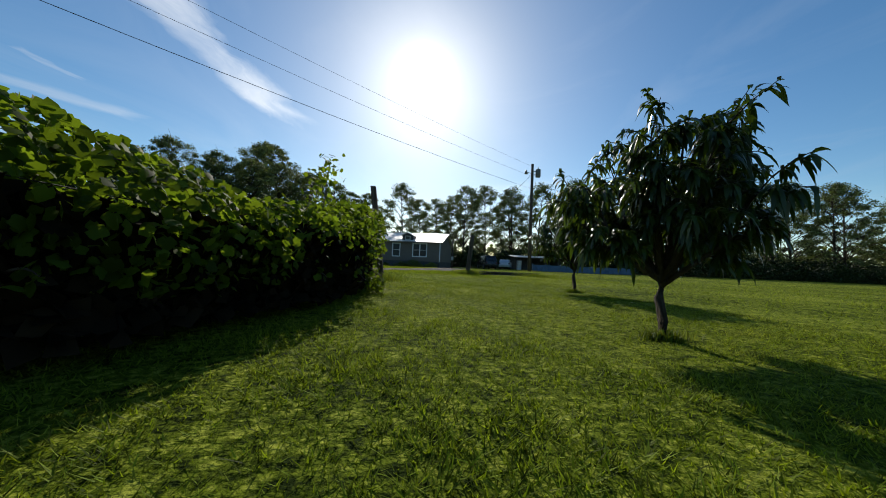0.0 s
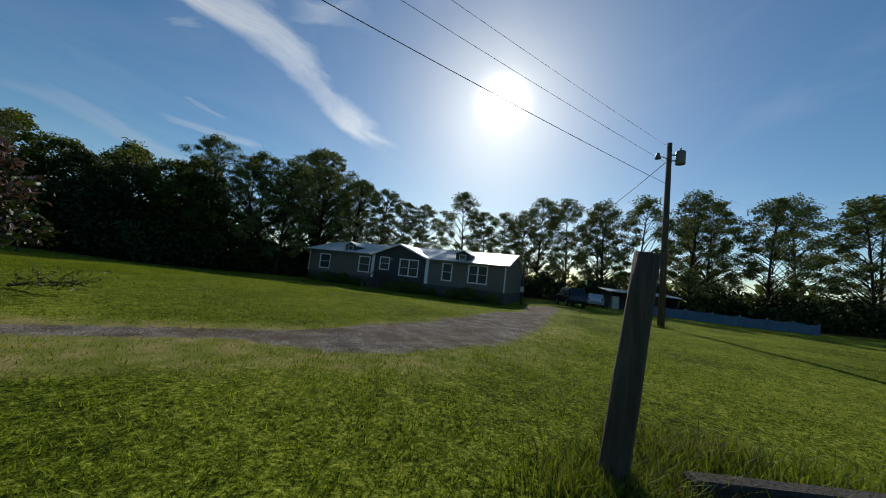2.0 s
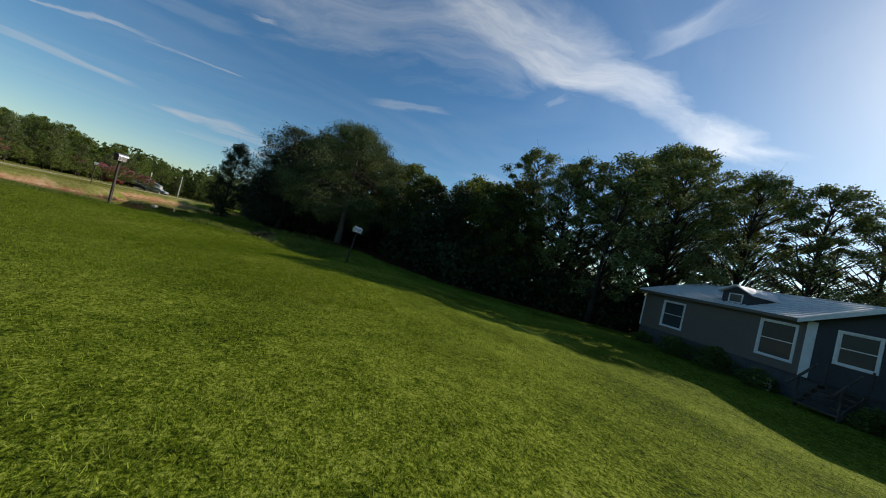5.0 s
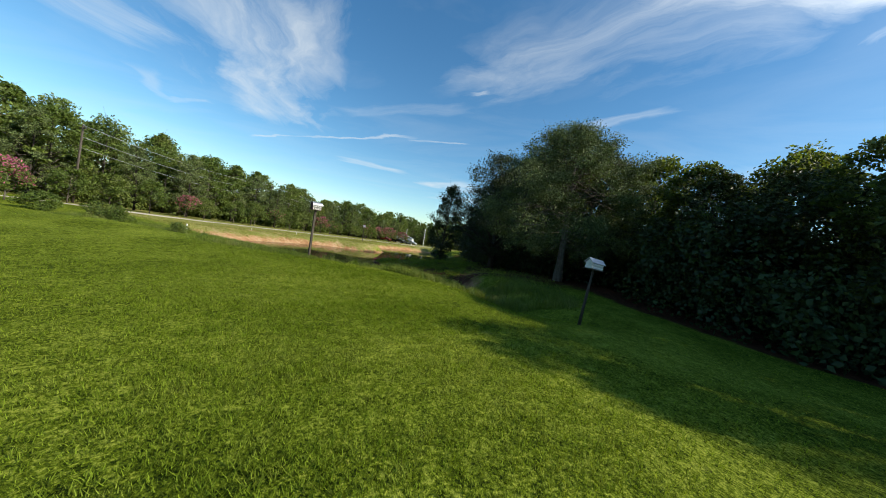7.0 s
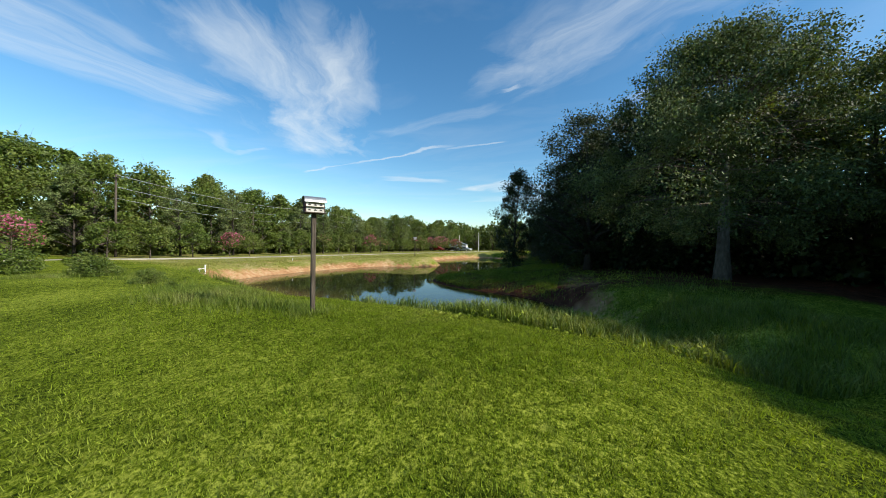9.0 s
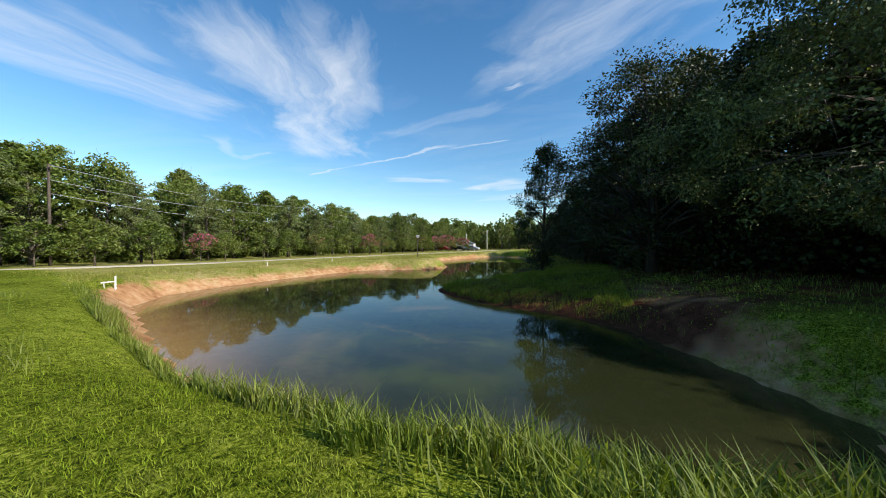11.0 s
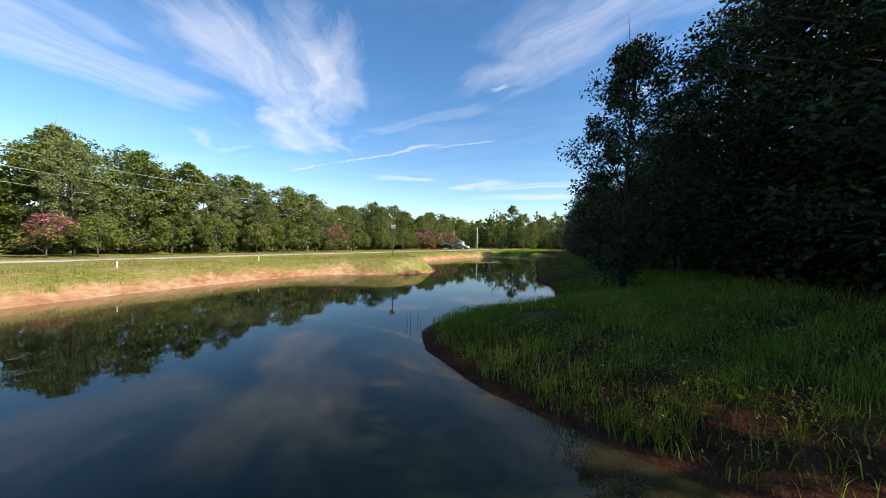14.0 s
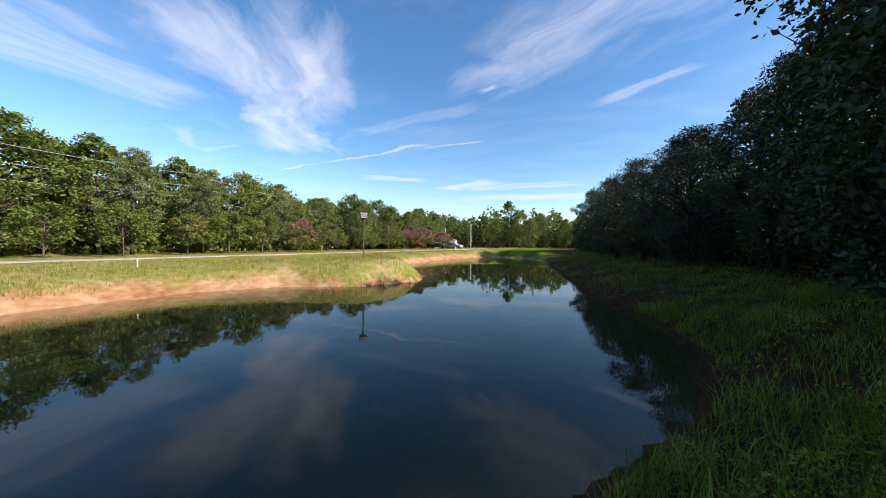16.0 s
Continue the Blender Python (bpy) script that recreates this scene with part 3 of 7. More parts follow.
def ground_material():
    m = bpy.data.materials.new("ground")
    m.use_nodes = True
    n, l = m.node_tree.nodes, m.node_tree.links
    b = n["Principled BSDF"]
    b.inputs["Roughness"].default_value, b.inputs["Specular IOR Level"].default_value = 0.95, 0.03
    geo = n.new("ShaderNodeNewGeometry")

    def nz(scale, detail=5):
        t = n.new("ShaderNodeTexNoise")
        t.inputs["Scale"].default_value, t.inputs["Detail"].default_value = scale, detail
        l.new(geo.outputs["Position"], t.inputs["Vector"])
        return t.outputs[0]

    def ramp(fac, stops):
        r = n.new("ShaderNodeValToRGB")
        r.color_ramp.elements[0].position, r.color_ramp.elements[1].position = stops[0][0], stops[-1][0]
        r.color_ramp.elements[0].color, r.color_ramp.elements[1].color = (*stops[0][1], 1), (*stops[-1][1], 1)
        for p, c in stops[1:-1]:
            r.color_ramp.elements.new(p).color = (*c, 1)
        l.new(fac, r.inputs[0])
        return r.outputs[0]

    def op(kind, a, b_, clamp=False):
        q = n.new("ShaderNodeMath")
        q.operation, q.use_clamp = kind, clamp
        for i, v in enumerate((a, b_)):
            if isinstance(v, (int, float)):
                q.inputs[i].default_value = v
            else:
                l.new(v, q.inputs[i])
        return q.outputs[0]

    def mask(name, noise_, amount, sharp):
        a = n.new("ShaderNodeAttribute")
        a.attribute_name = name
        return op("MULTIPLY", op("SUBTRACT", op("ADD", a.outputs["Fac"], op("MULTIPLY", op("SUBTRACT", noise_, 0.5), amount)), 0.5 - 0.5 / sharp), sharp, True)

    def blend(a, b_, fac):
        q = n.new("ShaderNodeMix")
        q.data_type = "RGBA"
        l.new(fac, q.inputs["Factor"])
        l.new(a, q.inputs[6])
        l.new(b_, q.inputs[7])
        return q.outputs[2]

    fine, mid, broad = nz(26.0), nz(3.2), nz(0.28)
    both = op("ADD", op("ADD", op("ADD", op("MULTIPLY", nz(75.0), 0.22), op("MULTIPLY", fine, 0.34)), op("MULTIPLY", nz(9.0), 0.16)), op("ADD", op("MULTIPLY", mid, 0.10), op("MULTIPLY", broad, 0.18)))
    lawn = ramp(both, [(0.42, (0.012, 0.022, 0.002)), (0.5, (0.092, 0.124, 0.007)), (0.58, (0.27, 0.30, 0.04))])
    stones = ramp(op("ADD", op("MULTIPLY", nz(95.0, 4), 0.55), op("ADD", op("MULTIPLY", nz(30.0, 3), 0.2), op("MULTIPLY", nz(2.2), 0.25))), [(0.40, (0.032, 0.025, 0.020)), (0.5, (0.135, 0.118, 0.10)), (0.60, (0.37, 0.335, 0.295))])
    soil = ramp(nz(18.0), [(0.35, (0.05, 0.036, 0.022)), (0.65, (0.15, 0.115, 0.07))])
    stones = blend(stones, soil, op("MULTIPLY", op("SUBTRACT", op("ADD", op("MULTIPLY", nz(0.8), 0.6), op("MULTIPLY", nz(4.5), 0.4)), 0.46), 6.0, True))
    clay = ramp(op("ADD", op("MULTIPLY", mid, 0.5), op("MULTIPLY", nz(0.7), 0.5)), [(0.34, (0.22, 0.108, 0.048)), (0.5, (0.355, 0.20, 0.10)), (0.66, (0.45, 0.31, 0.185))])
    silt = ramp(op("ADD", op("MULTIPLY", nz(0.35), 0.75), op("MULTIPLY", mid, 0.25)), [(0.42, (0.020, 0.021, 0.010)), (0.52, (0.06, 0.062, 0.018)), (0.61, (0.22, 0.23, 0.035))])
    litter = ramp(op("ADD", op("MULTIPLY", fine, 0.5), op("MULTIPLY", mid, 0.5)), [(0.36, (0.028, 0.012, 0.007)), (0.52, (0.072, 0.028, 0.015)), (0.66, (0.12, 0.052, 0.028))])
    straw = ramp(op("ADD", op("MULTIPLY", mid, 0.6), op("MULTIPLY", broad, 0.4)), [(0.36, (0.12, 0.15, 0.02)), (0.5, (0.20, 0.20, 0.05)), (0.66, (0.32, 0.25, 0.12))])
    lawn = blend(lawn, straw, mask("dry", nz(1.1), 1.2, 1.6))
    colour = blend(lawn, stones, mask("gravelly", op("ADD", op("MULTIPLY", nz(1.3), 0.5), op("MULTIPLY", nz(7.0), 0.5)), 1.0, 6.0))
    colour = blend(colour, clay, mask("clayey", op("ADD", op("MULTIPLY", nz(0.9), 0.55), op("MULTIPLY", nz(5.0), 0.45)), 1.5, 3.0))
    colour = blend(colour, litter, mask("litter", nz(1.6), 0.9, 2.5))
    colour = blend(colour, silt, mask("silt", nz(1.0), 0.6, 1.6))
    l.new(colour, b.inputs["Base Color"])
    bump = n.new("ShaderNodeBump")
    bump.inputs["Strength"].default_value, bump.inputs["Distance"].default_value = 0.8, 0.03
    l.new(op("ADD", op("ADD", nz(34.0), op("MULTIPLY", nz(95.0), 0.5)), op("MULTIPLY", nz(6.0), 0.8)), bump.inputs["Height"])
    l.new(bump.outputs[0], b.inputs["Normal"])
    return m


ni, nj = XX.shape
ids = np.arange(ni * nj).reshape(ni, nj)
quads = np.stack([ids[:-1, :-1], ids[1:, :-1], ids[1:, 1:], ids[:-1, 1:]], -1).reshape(-1, 4)
land = mesh_of("ground", np.stack([XX, YY, ZZ], -1).reshape(-1, 3), quads, ground_material(), smooth=True)
for key, values in (("gravelly", GRAVELLY), ("clayey", CLAYEY), ("litter", LITTER_SHADE), ("silt", SILT), ("dry", DRY)):
    land.attributes.new(key, "FLOAT", "POINT").data.foreach_set("value", values.ravel().astype(np.float32))
tagged(part("ground", land, None), "mown green lawn with a worn gravel drive and red clay banks", "ground", kind="structure")

WX, WY = np.meshgrid(np.arange(-104, -27.4, 0.8), np.arange(-16, 24.1, 0.8), indexing="ij")
WD = np.maximum(-shore_distance(WX, WY), 0)
# clay bed painted into the water colour, stronger off sunlit shores and the spit
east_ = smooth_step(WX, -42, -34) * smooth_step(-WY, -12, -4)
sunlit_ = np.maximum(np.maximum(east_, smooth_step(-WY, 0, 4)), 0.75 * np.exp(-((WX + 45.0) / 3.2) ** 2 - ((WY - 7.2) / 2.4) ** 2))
SUNLIT_BED = np.exp(-(WD / (0.5 + 1.8 * sunlit_)) ** 1.3) * (0.12 + 0.78 * sunlit_)
# green pond weed, its colour faded out where the wood's shade falls
WEEDY_SUN = smooth_step(WX, -47, -40) * smooth_step(WY, 7, 10) * smooth_step(-WY, -15.5, -12.5) * smooth_step(WD, 1.0, 2.5)
wids = np.arange(WX.size).reshape(WX.shape)
pond = mesh_of("water", np.stack([WX, WY, np.full(WX.shape, WATER_Z)], -1).reshape(-1, 3), np.stack([wids[:-1, :-1], wids[1:, :-1], wids[1:, 1:], wids[:-1, 1:]], -1).reshape(-1, 4), WATER)
for key, values in (("sunlit_bed", SUNLIT_BED), ("weedy", WEEDY_SUN)):
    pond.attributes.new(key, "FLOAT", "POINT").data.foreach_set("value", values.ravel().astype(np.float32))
tagged(part("water", pond, None), "still murky green-brown pond water mirroring sky and trees", "pond", kind="structure")
pm = bmesh.new()
PATH_LINE = [(-24, -24.5), (-36, -22), (-48, -20.5), (-62, -19), (-80, -16.5), (-100, -13.5), (-125, -9)]
rails = []
for i, (x, y) in enumerate(PATH_LINE):
    a, b_ = Vector(PATH_LINE[max(i - 1, 0)]), Vector(PATH_LINE[min(i + 1, len(PATH_LINE) - 1)])
    side = Vector((-(b_ - a).y, (b_ - a).x)).normalized() * 0.65
    rails.append([pm.verts.new((x + k * side.x, y + k * side.y, gz(x + k * side.x, y + k * side.y) + dz)) for k, dz in ((1, -0.05), (1, 0.06), (-1, 0.06), (-1, -0.05))])
for a, b_ in zip(rails, rails[1:]):
    for k in range(3):
        pm.faces.new((a[k], a[k + 1], b_[k + 1], b_[k]))
tagged(part("pavement", pm, PATHWAY), "pale concrete walking path beyond the pond", "path", kind="structure")


# ---- trees ----
def tree(name, seed, tall, spread, trunk, base, blobs, count, leaf, mats, label, category="tree", lean=0.0, gap=0.35, droop=0.3, fork=0.35, blob=(0.22, 0.36), wide=0.55, flowers=0.0, sides=7, low=0.0, bark=None, limb=1.0, boughs=None):
    """A tapered trunk with limbs out to clumps of foliage; every clump is a ragged shell of leaves."""
    rng = np.random.default_rng(seed)
    root = thing(name, pose(0, 0, 0), label, category)
    bm = bmesh.new()
    twigs = bmesh.new() if boughs else bm
    bend = rng.normal(0, 0.03, 2) * tall
    spine = [Vector((bend[0] * h * h + lean * h * tall, bend[1] * h * h, tall * 0.86 * h - (0.12 if h == 0 else 0))) for h in np.linspace(0, 1, 8)]
    tube(bm, spine, [trunk * (1.35 if i == 0 else 1) * (1 - 0.86 * i / 7) for i in range(8)], sides + 2)
    places, outs, kinds = [], [], []
    each = count // blobs
    for k in range(blobs):
        h = base + (1 - base) * ((k + 0.5) / blobs) ** 0.9
        ring = spread * (math.sin(math.pi * min(1, (h - base * 0.7) / (1.02 - base * 0.7)) ** 0.75) ** 0.7) * (0.45 + 0.55 * rng.random())
        turn = k * 2.39996 + rng.normal(0, 0.4)
        at = np.array([math.cos(turn) * ring, math.sin(turn) * ring, tall * h * 0.95])
        at[:2] += np.array([bend[0] * h * h + lean * h * tall, bend[1] * h * h])
        start = spine[0].lerp(spine[-1], max(0.12, (at[2] - ring * (0.55 + fork)) / (tall * 0.86)) if ring > 0.2 else 0.8)
        if boughs:
            start = spine[0].lerp(spine[-1], min(0.95, 0.24 + 0.6 * h * rng.uniform(0.7, 1.1))) if k % 4 == 0 else fork_at.lerp(fork_end, rng.uniform(0.1, 0.6))
        f_ = (start.z / (tall * 0.86))
        mid = start.lerp(Vector(at), 0.5) + Vector((0, 0, 0.10 * ring)) + Vector(rng.normal(0, 0.05, 3)) * ring
        r0 = max(0.012 * tall ** 0.5, trunk * (1 - 0.86 * min(f_, 1)) * 0.55 * limb)
        if boughs and k % 4:
            r0 *= 0.5
        else:
            fork_at, fork_end = mid, Vector(at)
        tube(twigs, [start, mid, Vector(at)], [r0, r0 * 0.6, r0 * 0.18], sides)
        q = Vector(at) + Vector(rng.normal(0, 0.55, 3)) * spread * blob[1]
        tube(twigs, [mid, mid.lerp(q, 0.6), q], [r0 * 0.45, r0 * 0.28, r0 * 0.08], max(4, sides - 3))
        size = spread * rng.uniform(*blob) * np.array([1.1, 1.1, 0.78])
        d = rng.normal(0, 1, (each, 3))
        d /= np.linalg.norm(d, axis=1, keepdims=True)
        rad = (gap + (1 - gap) * rng.random(each) ** 0.6) * (1 + 0.28 * np.sin(d[:, 0] * 5 + k) * np.cos(d[:, 2] * 4 + 2 * k))
        p = at + d * rad[:, None] * size
        keep = (p[:, 2] > tall * low * (1 + 0.45 * np.sin(p[:, 0] * 1.3 + 1) * np.cos(p[:, 1] * 1.1) + 0.2 * np.sin(p[:, 0] * 3.7 + p[:, 1] * 2.9))) & (np.sin(p[:, 0] * 6.1 / spread * 1.6 + k) * np.cos(p[:, 1] * 5.3 / spread * 1.6) + 0.5 * np.sin(p[:, 2] * 3.1) > -1.05 + gap * 0.5)
        places.append(p[keep])
        outs.append(d[keep])
        kinds.append((rng.random(keep.sum()) < flowers * max(0, h - 0.3) * 1.4).astype(int))
    part("trunk", bm, bark or BARK, root)
    if boughs:
        part("branchwork", twigs, boughs, root)
    part("crown", leaves("crown", np.concatenate(places), np.concatenate(outs), leaf, mats, rng, np.concatenate(kinds) if len(mats) > 1 else None, wide, droop), None, root)
    return root


STOCK = pose(0, 0, -500)
BROAD = [tree("oak_tree", 10 + i, 14, 4.4, 0.24, 0.14, 50, 11000, 0.29, [LEAF], "tall dark green broadleaf tree at the wood's edge", gap=0.2, blob=(0.14, 0.26), sides=5) for i in range(3)]
THIN = [tree("sweetgum_tree", 20 + i, 15, 3.8, 0.17, 0.16, 66, 15000, 0.19, [LEAF_OAK], "tall thin-crowned tree with sky showing through its branches", gap=0.05, blob=(0.1, 0.24), sides=4, bark=BARK_DARK, limb=0.8) for i in range(3)]
PINE = [tree("pine_tree", 30 + i, 15, (5.4, 4.4, 4.9)[i], 0.2, (0.05, 0.14, 0.03)[i], (40, 46, 30)[i], 8400, 0.38, [LEAF_PINE], "dense yellow-green tree of ragged outline beyond the pond", gap=0.1, blob=((0.16, 0.36), (0.12, 0.28), (0.2, 0.42))[i], droop=0.4, sides=4) for i in range(3)]
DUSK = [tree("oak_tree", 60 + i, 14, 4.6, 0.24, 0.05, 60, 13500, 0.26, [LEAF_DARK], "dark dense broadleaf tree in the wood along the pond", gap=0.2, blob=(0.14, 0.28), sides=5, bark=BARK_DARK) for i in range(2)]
MYRTLE = [tree("crepe_myrtle", 40 + i, 4.2, 1.7, 0.05, 0.3, 18, 2900, 0.19, [LEAF_PINE, BLOOM], "small crepe myrtle with green leaves and pink blossom", flowers=(0.6, 0.1, 0.0)[i], fork=0.1, sides=4) for i in range(3)]
SHRUB = [tree("shrub", 50 + i, 1.5, 1.0, 0.03, 0.05, 10, 2600, 0.13, [LEAF_PINE], "rounded green garden shrub", "shrub", gap=0.5, blob=(0.35, 0.5), fork=0.1) for i in range(2)]
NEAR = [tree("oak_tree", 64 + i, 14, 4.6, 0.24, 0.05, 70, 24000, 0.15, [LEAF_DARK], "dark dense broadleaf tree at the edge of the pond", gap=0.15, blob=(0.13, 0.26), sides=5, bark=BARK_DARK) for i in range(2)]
AIRY = [tree("water_oak", 70 + i, 14, 4.3, 0.22, 0.3, 86, 25000, 0.135, [LEAF_OAK], "tall open-crowned oak with sky glinting through its branches", gap=0.0, blob=(0.07, 0.16), sides=4, low=0.2, bark=BARK_DARK, limb=0.7) for i in range(3)]
GROVE = {"airy": AIRY, "near": NEAR, "dusk": DUSK, "broad": BROAD, "thin": THIN, "pine": PINE, "myrtle": MYRTLE, "shrub": SHRUB}
TALL = {"airy": 14, "near": 14, "dusk": 14, "broad": 14, "thin": 15, "pine": 15, "myrtle": 4.2, "shrub": 1.5}
for kind in GROVE.values():
    for t_ in kind:
        t_.matrix_world = STOCK
grown = random.Random(5)


def plant(kind, x, y, top, group, turn=None, which=None, fat=1.0, label=""):
    """One tree of a kind, with its foot on the ground and its top at the height given."""
    z = gz(x, y)
    src = GROVE[kind][grown.randrange(len(GROVE[kind])) if which is None else which]
    k = (top - z) / TALL[kind] / 0.99
    ob = copy_thing(src, pose(x, y, z, 0, 0, grown.uniform(0, 360) if turn is None else turn) @ Matrix.Diagonal((k * fat, k * fat, k, 1)))
    tagged(ob, label, group=group)
    return ob


# the wood behind the house and along the lawn
for x, y, top in [(-28.5, 37.5, 9.0), (-33.0, 38.5, 10.4), (-38.5, 33.0, 10.0), (-34.5, 43.0, 12.5),
                  (-38.5, 38.0, 11.0), (-45.4, 32.5, 12.5), (-42.0, 42.0, 13.0), (-48.0, 28.0, 12.0), (-52.0, 34.0, 13.5)]:
    plant("broad", x, y, top * 1.02, "wood behind the lawn", fat=1.1)
for x, y, top in [(-30.3, 41.3, 14.6), (-26.6, 44.5, 14.2), (-25.4, 41.0, 12.3), (-22.6, 46.5, 13.8), (-20.5, 47.5, 14.0), (-17.4, 51.0, 13.6), (-24.7, 53.5, 18.4), (-14.6, 54.0, 13.4), (-27.6, 60.0, 21.3), (-12.0, 57.5, 12.6), (-9.5, 60.0, 13.0), (-19.8, 57.0, 15.6)]:
    plant("airy", x, y, top, "wood behind the lawn", fat=1.12)
plant("thin", -21.6, 41.6, 12.9, "wood behind the lawn", fat=1.25)
for x, y, top in [(-29.8, 39.0, 9.6), (-34.6, 36.0, 9.2), (-37.0, 33.5, 9.2)]:
    plant("dusk", x, y, top, "wood behind the lawn", fat=1.25, label="dark dense broadleaf tree at the edge of the lawn")
for x, y, top in [(-2.5, 54.8, 13.4), (0.6, 56.0, 11.2), (4.0, 61.0, 12.4), (9.0, 61.0, 15.5), (14.0, 64.0, 16.5), (18.5, 60.5, 15.5), (24.0, 61.5, 16.8), (30.1, 59.8, 17.4), (35.0, 64.0, 17.6), (41.0, 61.0, 17.4), (47.0, 64.0, 19.3), (53.0, 60.0, 18.8),
                  (60.0, 66.0, 20.6), (66.0, 62.0, 19.4), (72.0, 67.0, 21.0), (79.0, 64.0, 21.0), (86.0, 66.0, 22.4), (7.0, 70.0, 15.0), (21.0, 70.0, 16.0), (38.0, 72.0, 17.0), (93.0, 63.0, 21.5), (100.0, 66.0, 22.5), (108.0, 62.0, 20.5), (117.0, 65.0, 21.5), (127.0, 62.0, 20.5), (138.0, 66.0, 21.5), (150.0, 62.0, 20.5)]:
    plant("thin", x, y, top * 1.04, "row of trees behind the shed", fat=1.2)
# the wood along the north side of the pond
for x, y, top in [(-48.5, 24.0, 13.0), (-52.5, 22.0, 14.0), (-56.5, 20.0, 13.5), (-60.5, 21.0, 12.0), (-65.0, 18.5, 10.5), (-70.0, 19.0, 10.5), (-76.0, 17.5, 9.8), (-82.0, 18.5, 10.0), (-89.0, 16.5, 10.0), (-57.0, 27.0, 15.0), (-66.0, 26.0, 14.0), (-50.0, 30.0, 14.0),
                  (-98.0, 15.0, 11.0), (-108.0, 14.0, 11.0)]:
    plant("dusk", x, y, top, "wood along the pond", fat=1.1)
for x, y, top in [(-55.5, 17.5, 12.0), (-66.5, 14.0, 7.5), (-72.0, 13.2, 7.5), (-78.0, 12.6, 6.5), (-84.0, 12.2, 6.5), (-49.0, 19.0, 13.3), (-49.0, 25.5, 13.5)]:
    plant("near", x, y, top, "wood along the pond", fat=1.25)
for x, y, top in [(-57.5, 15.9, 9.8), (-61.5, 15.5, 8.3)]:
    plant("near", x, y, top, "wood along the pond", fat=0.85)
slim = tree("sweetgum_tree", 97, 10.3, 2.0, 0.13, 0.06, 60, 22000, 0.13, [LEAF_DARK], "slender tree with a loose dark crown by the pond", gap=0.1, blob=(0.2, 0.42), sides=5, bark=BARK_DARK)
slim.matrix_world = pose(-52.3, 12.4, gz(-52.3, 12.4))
# south of the pond, lower towards the west
def lower_west(x):
    return float(np.interp(-x, [45, 80], [1.0, 0.8]))


for i in range(46):
    x = -8 - i * 3.1 + grown.uniform(-1.2, 1.2)
    plant("pine", x, -36 - 5.5 * (i % 2) + grown.uniform(-2, 2) + 0.10 * (-22 - x), (grown.uniform(8.6, 12.6) + 1.6 * (i % 2)) * lower_west(x), "trees beyond the pond", fat=grown.uniform(0.95, 1.4))
for i in range(13):
    plant("thin", -20 - i * 8.3 + grown.uniform(-2, 2), -32.5 + 0.8 * i + grown.uniform(-1, 1), grown.uniform(8.5, 12.0) * lower_west(-20 - i * 8.3), "trees beyond the pond", fat=1.1, label="loose-crowned tree standing before the green belt")
for i in range(16):
    plant("pine", -12 - i * 7.5 + grown.uniform(-2, 2), -49 + 0.75 * i + grown.uniform(-2, 2), grown.uniform(12.0, 15.0) * lower_west(-12 - i * 7.5), "trees beyond the pond", fat=1.25)
for i in range(19):
    x = -28 - i * 4.1 + grown.uniform(-1, 1)
    plant("myrtle", x, -26.5 + 0.07 * (-28 - x) + grown.uniform(-1, 1), grown.uniform(2.9, 4.3), "small trees along the path", which=(0 if i % 7 == 5 else 1 if i % 4 == 1 else 2), fat=1.25)
for x, y, top, w in [(-26.6, -13.5, 3.6, 0), (-24.0, -15.5, 3.4, 0), (-28.9, -16.0, 3.3, 0)]:
    plant("myrtle", x, y, top, "pink crepe myrtles", which=w, fat=1.1)
for x, y, top in [(-28.4, -3.5, 0.9), (-27.6, 2.7, 0.7), (-29.0, -6.0, 1.0), (-27.0, 5.4, 0.45), (-27.4, -8.6, 1.1)]:
    plant("shrub", x, y, top, "shrubs above the pond", fat=1.3)

big = tree("oak_tree", 99, 13.5, 7.3, 0.34, 0.15, 190, 150000, 0.12, [LEAF_GREAT], "great spreading oak with pale limbs beside the pond", gap=0.05, blob=(0.09, 0.2), droop=0.7, low=0.16, sides=6, fork=0.15, bark=BARK_PALE, limb=0.36, boughs=BARK)
big.matrix_world = pose(-42.4, 25.4, gz(-42.4, 25.4), 0, 0, 40)


# ---- house ----
HOUSE = Matrix.Translation((2.8, 37.4, 0)) @ Matrix.Rotation(math.atan2(42.9 - 37.4, -18.6 - 2.8), 4, "Z")
HOUSE_GROUND = -0.62


def holed(bm, x0, x1, y0, y1, z0, z1, holes):
    """A wall slab with rectangular openings (x0, x1, z0, z1) right through it."""
    xs = sorted({x0, x1, *(h[0] for h in holes), *(h[1] for h in holes)})
    for a, b_ in zip(xs, xs[1:]):
        stops = [z0]
        for h in sorted(holes, key=lambda q: q[2]):
            if h[0] <= a + 1e-6 and h[1] >= b_ - 1e-6:
                stops += [h[2], h[3]]
        stops.append(z1)
        for k in range(0, len(stops), 2):
            if stops[k + 1] - stops[k] > 1e-4:
                box(bm, a, b_, y0, y1, stops[k], stops[k + 1])
    bmesh.ops.remove_doubles(bm, verts=bm.verts, dist=0.001)
    return bm


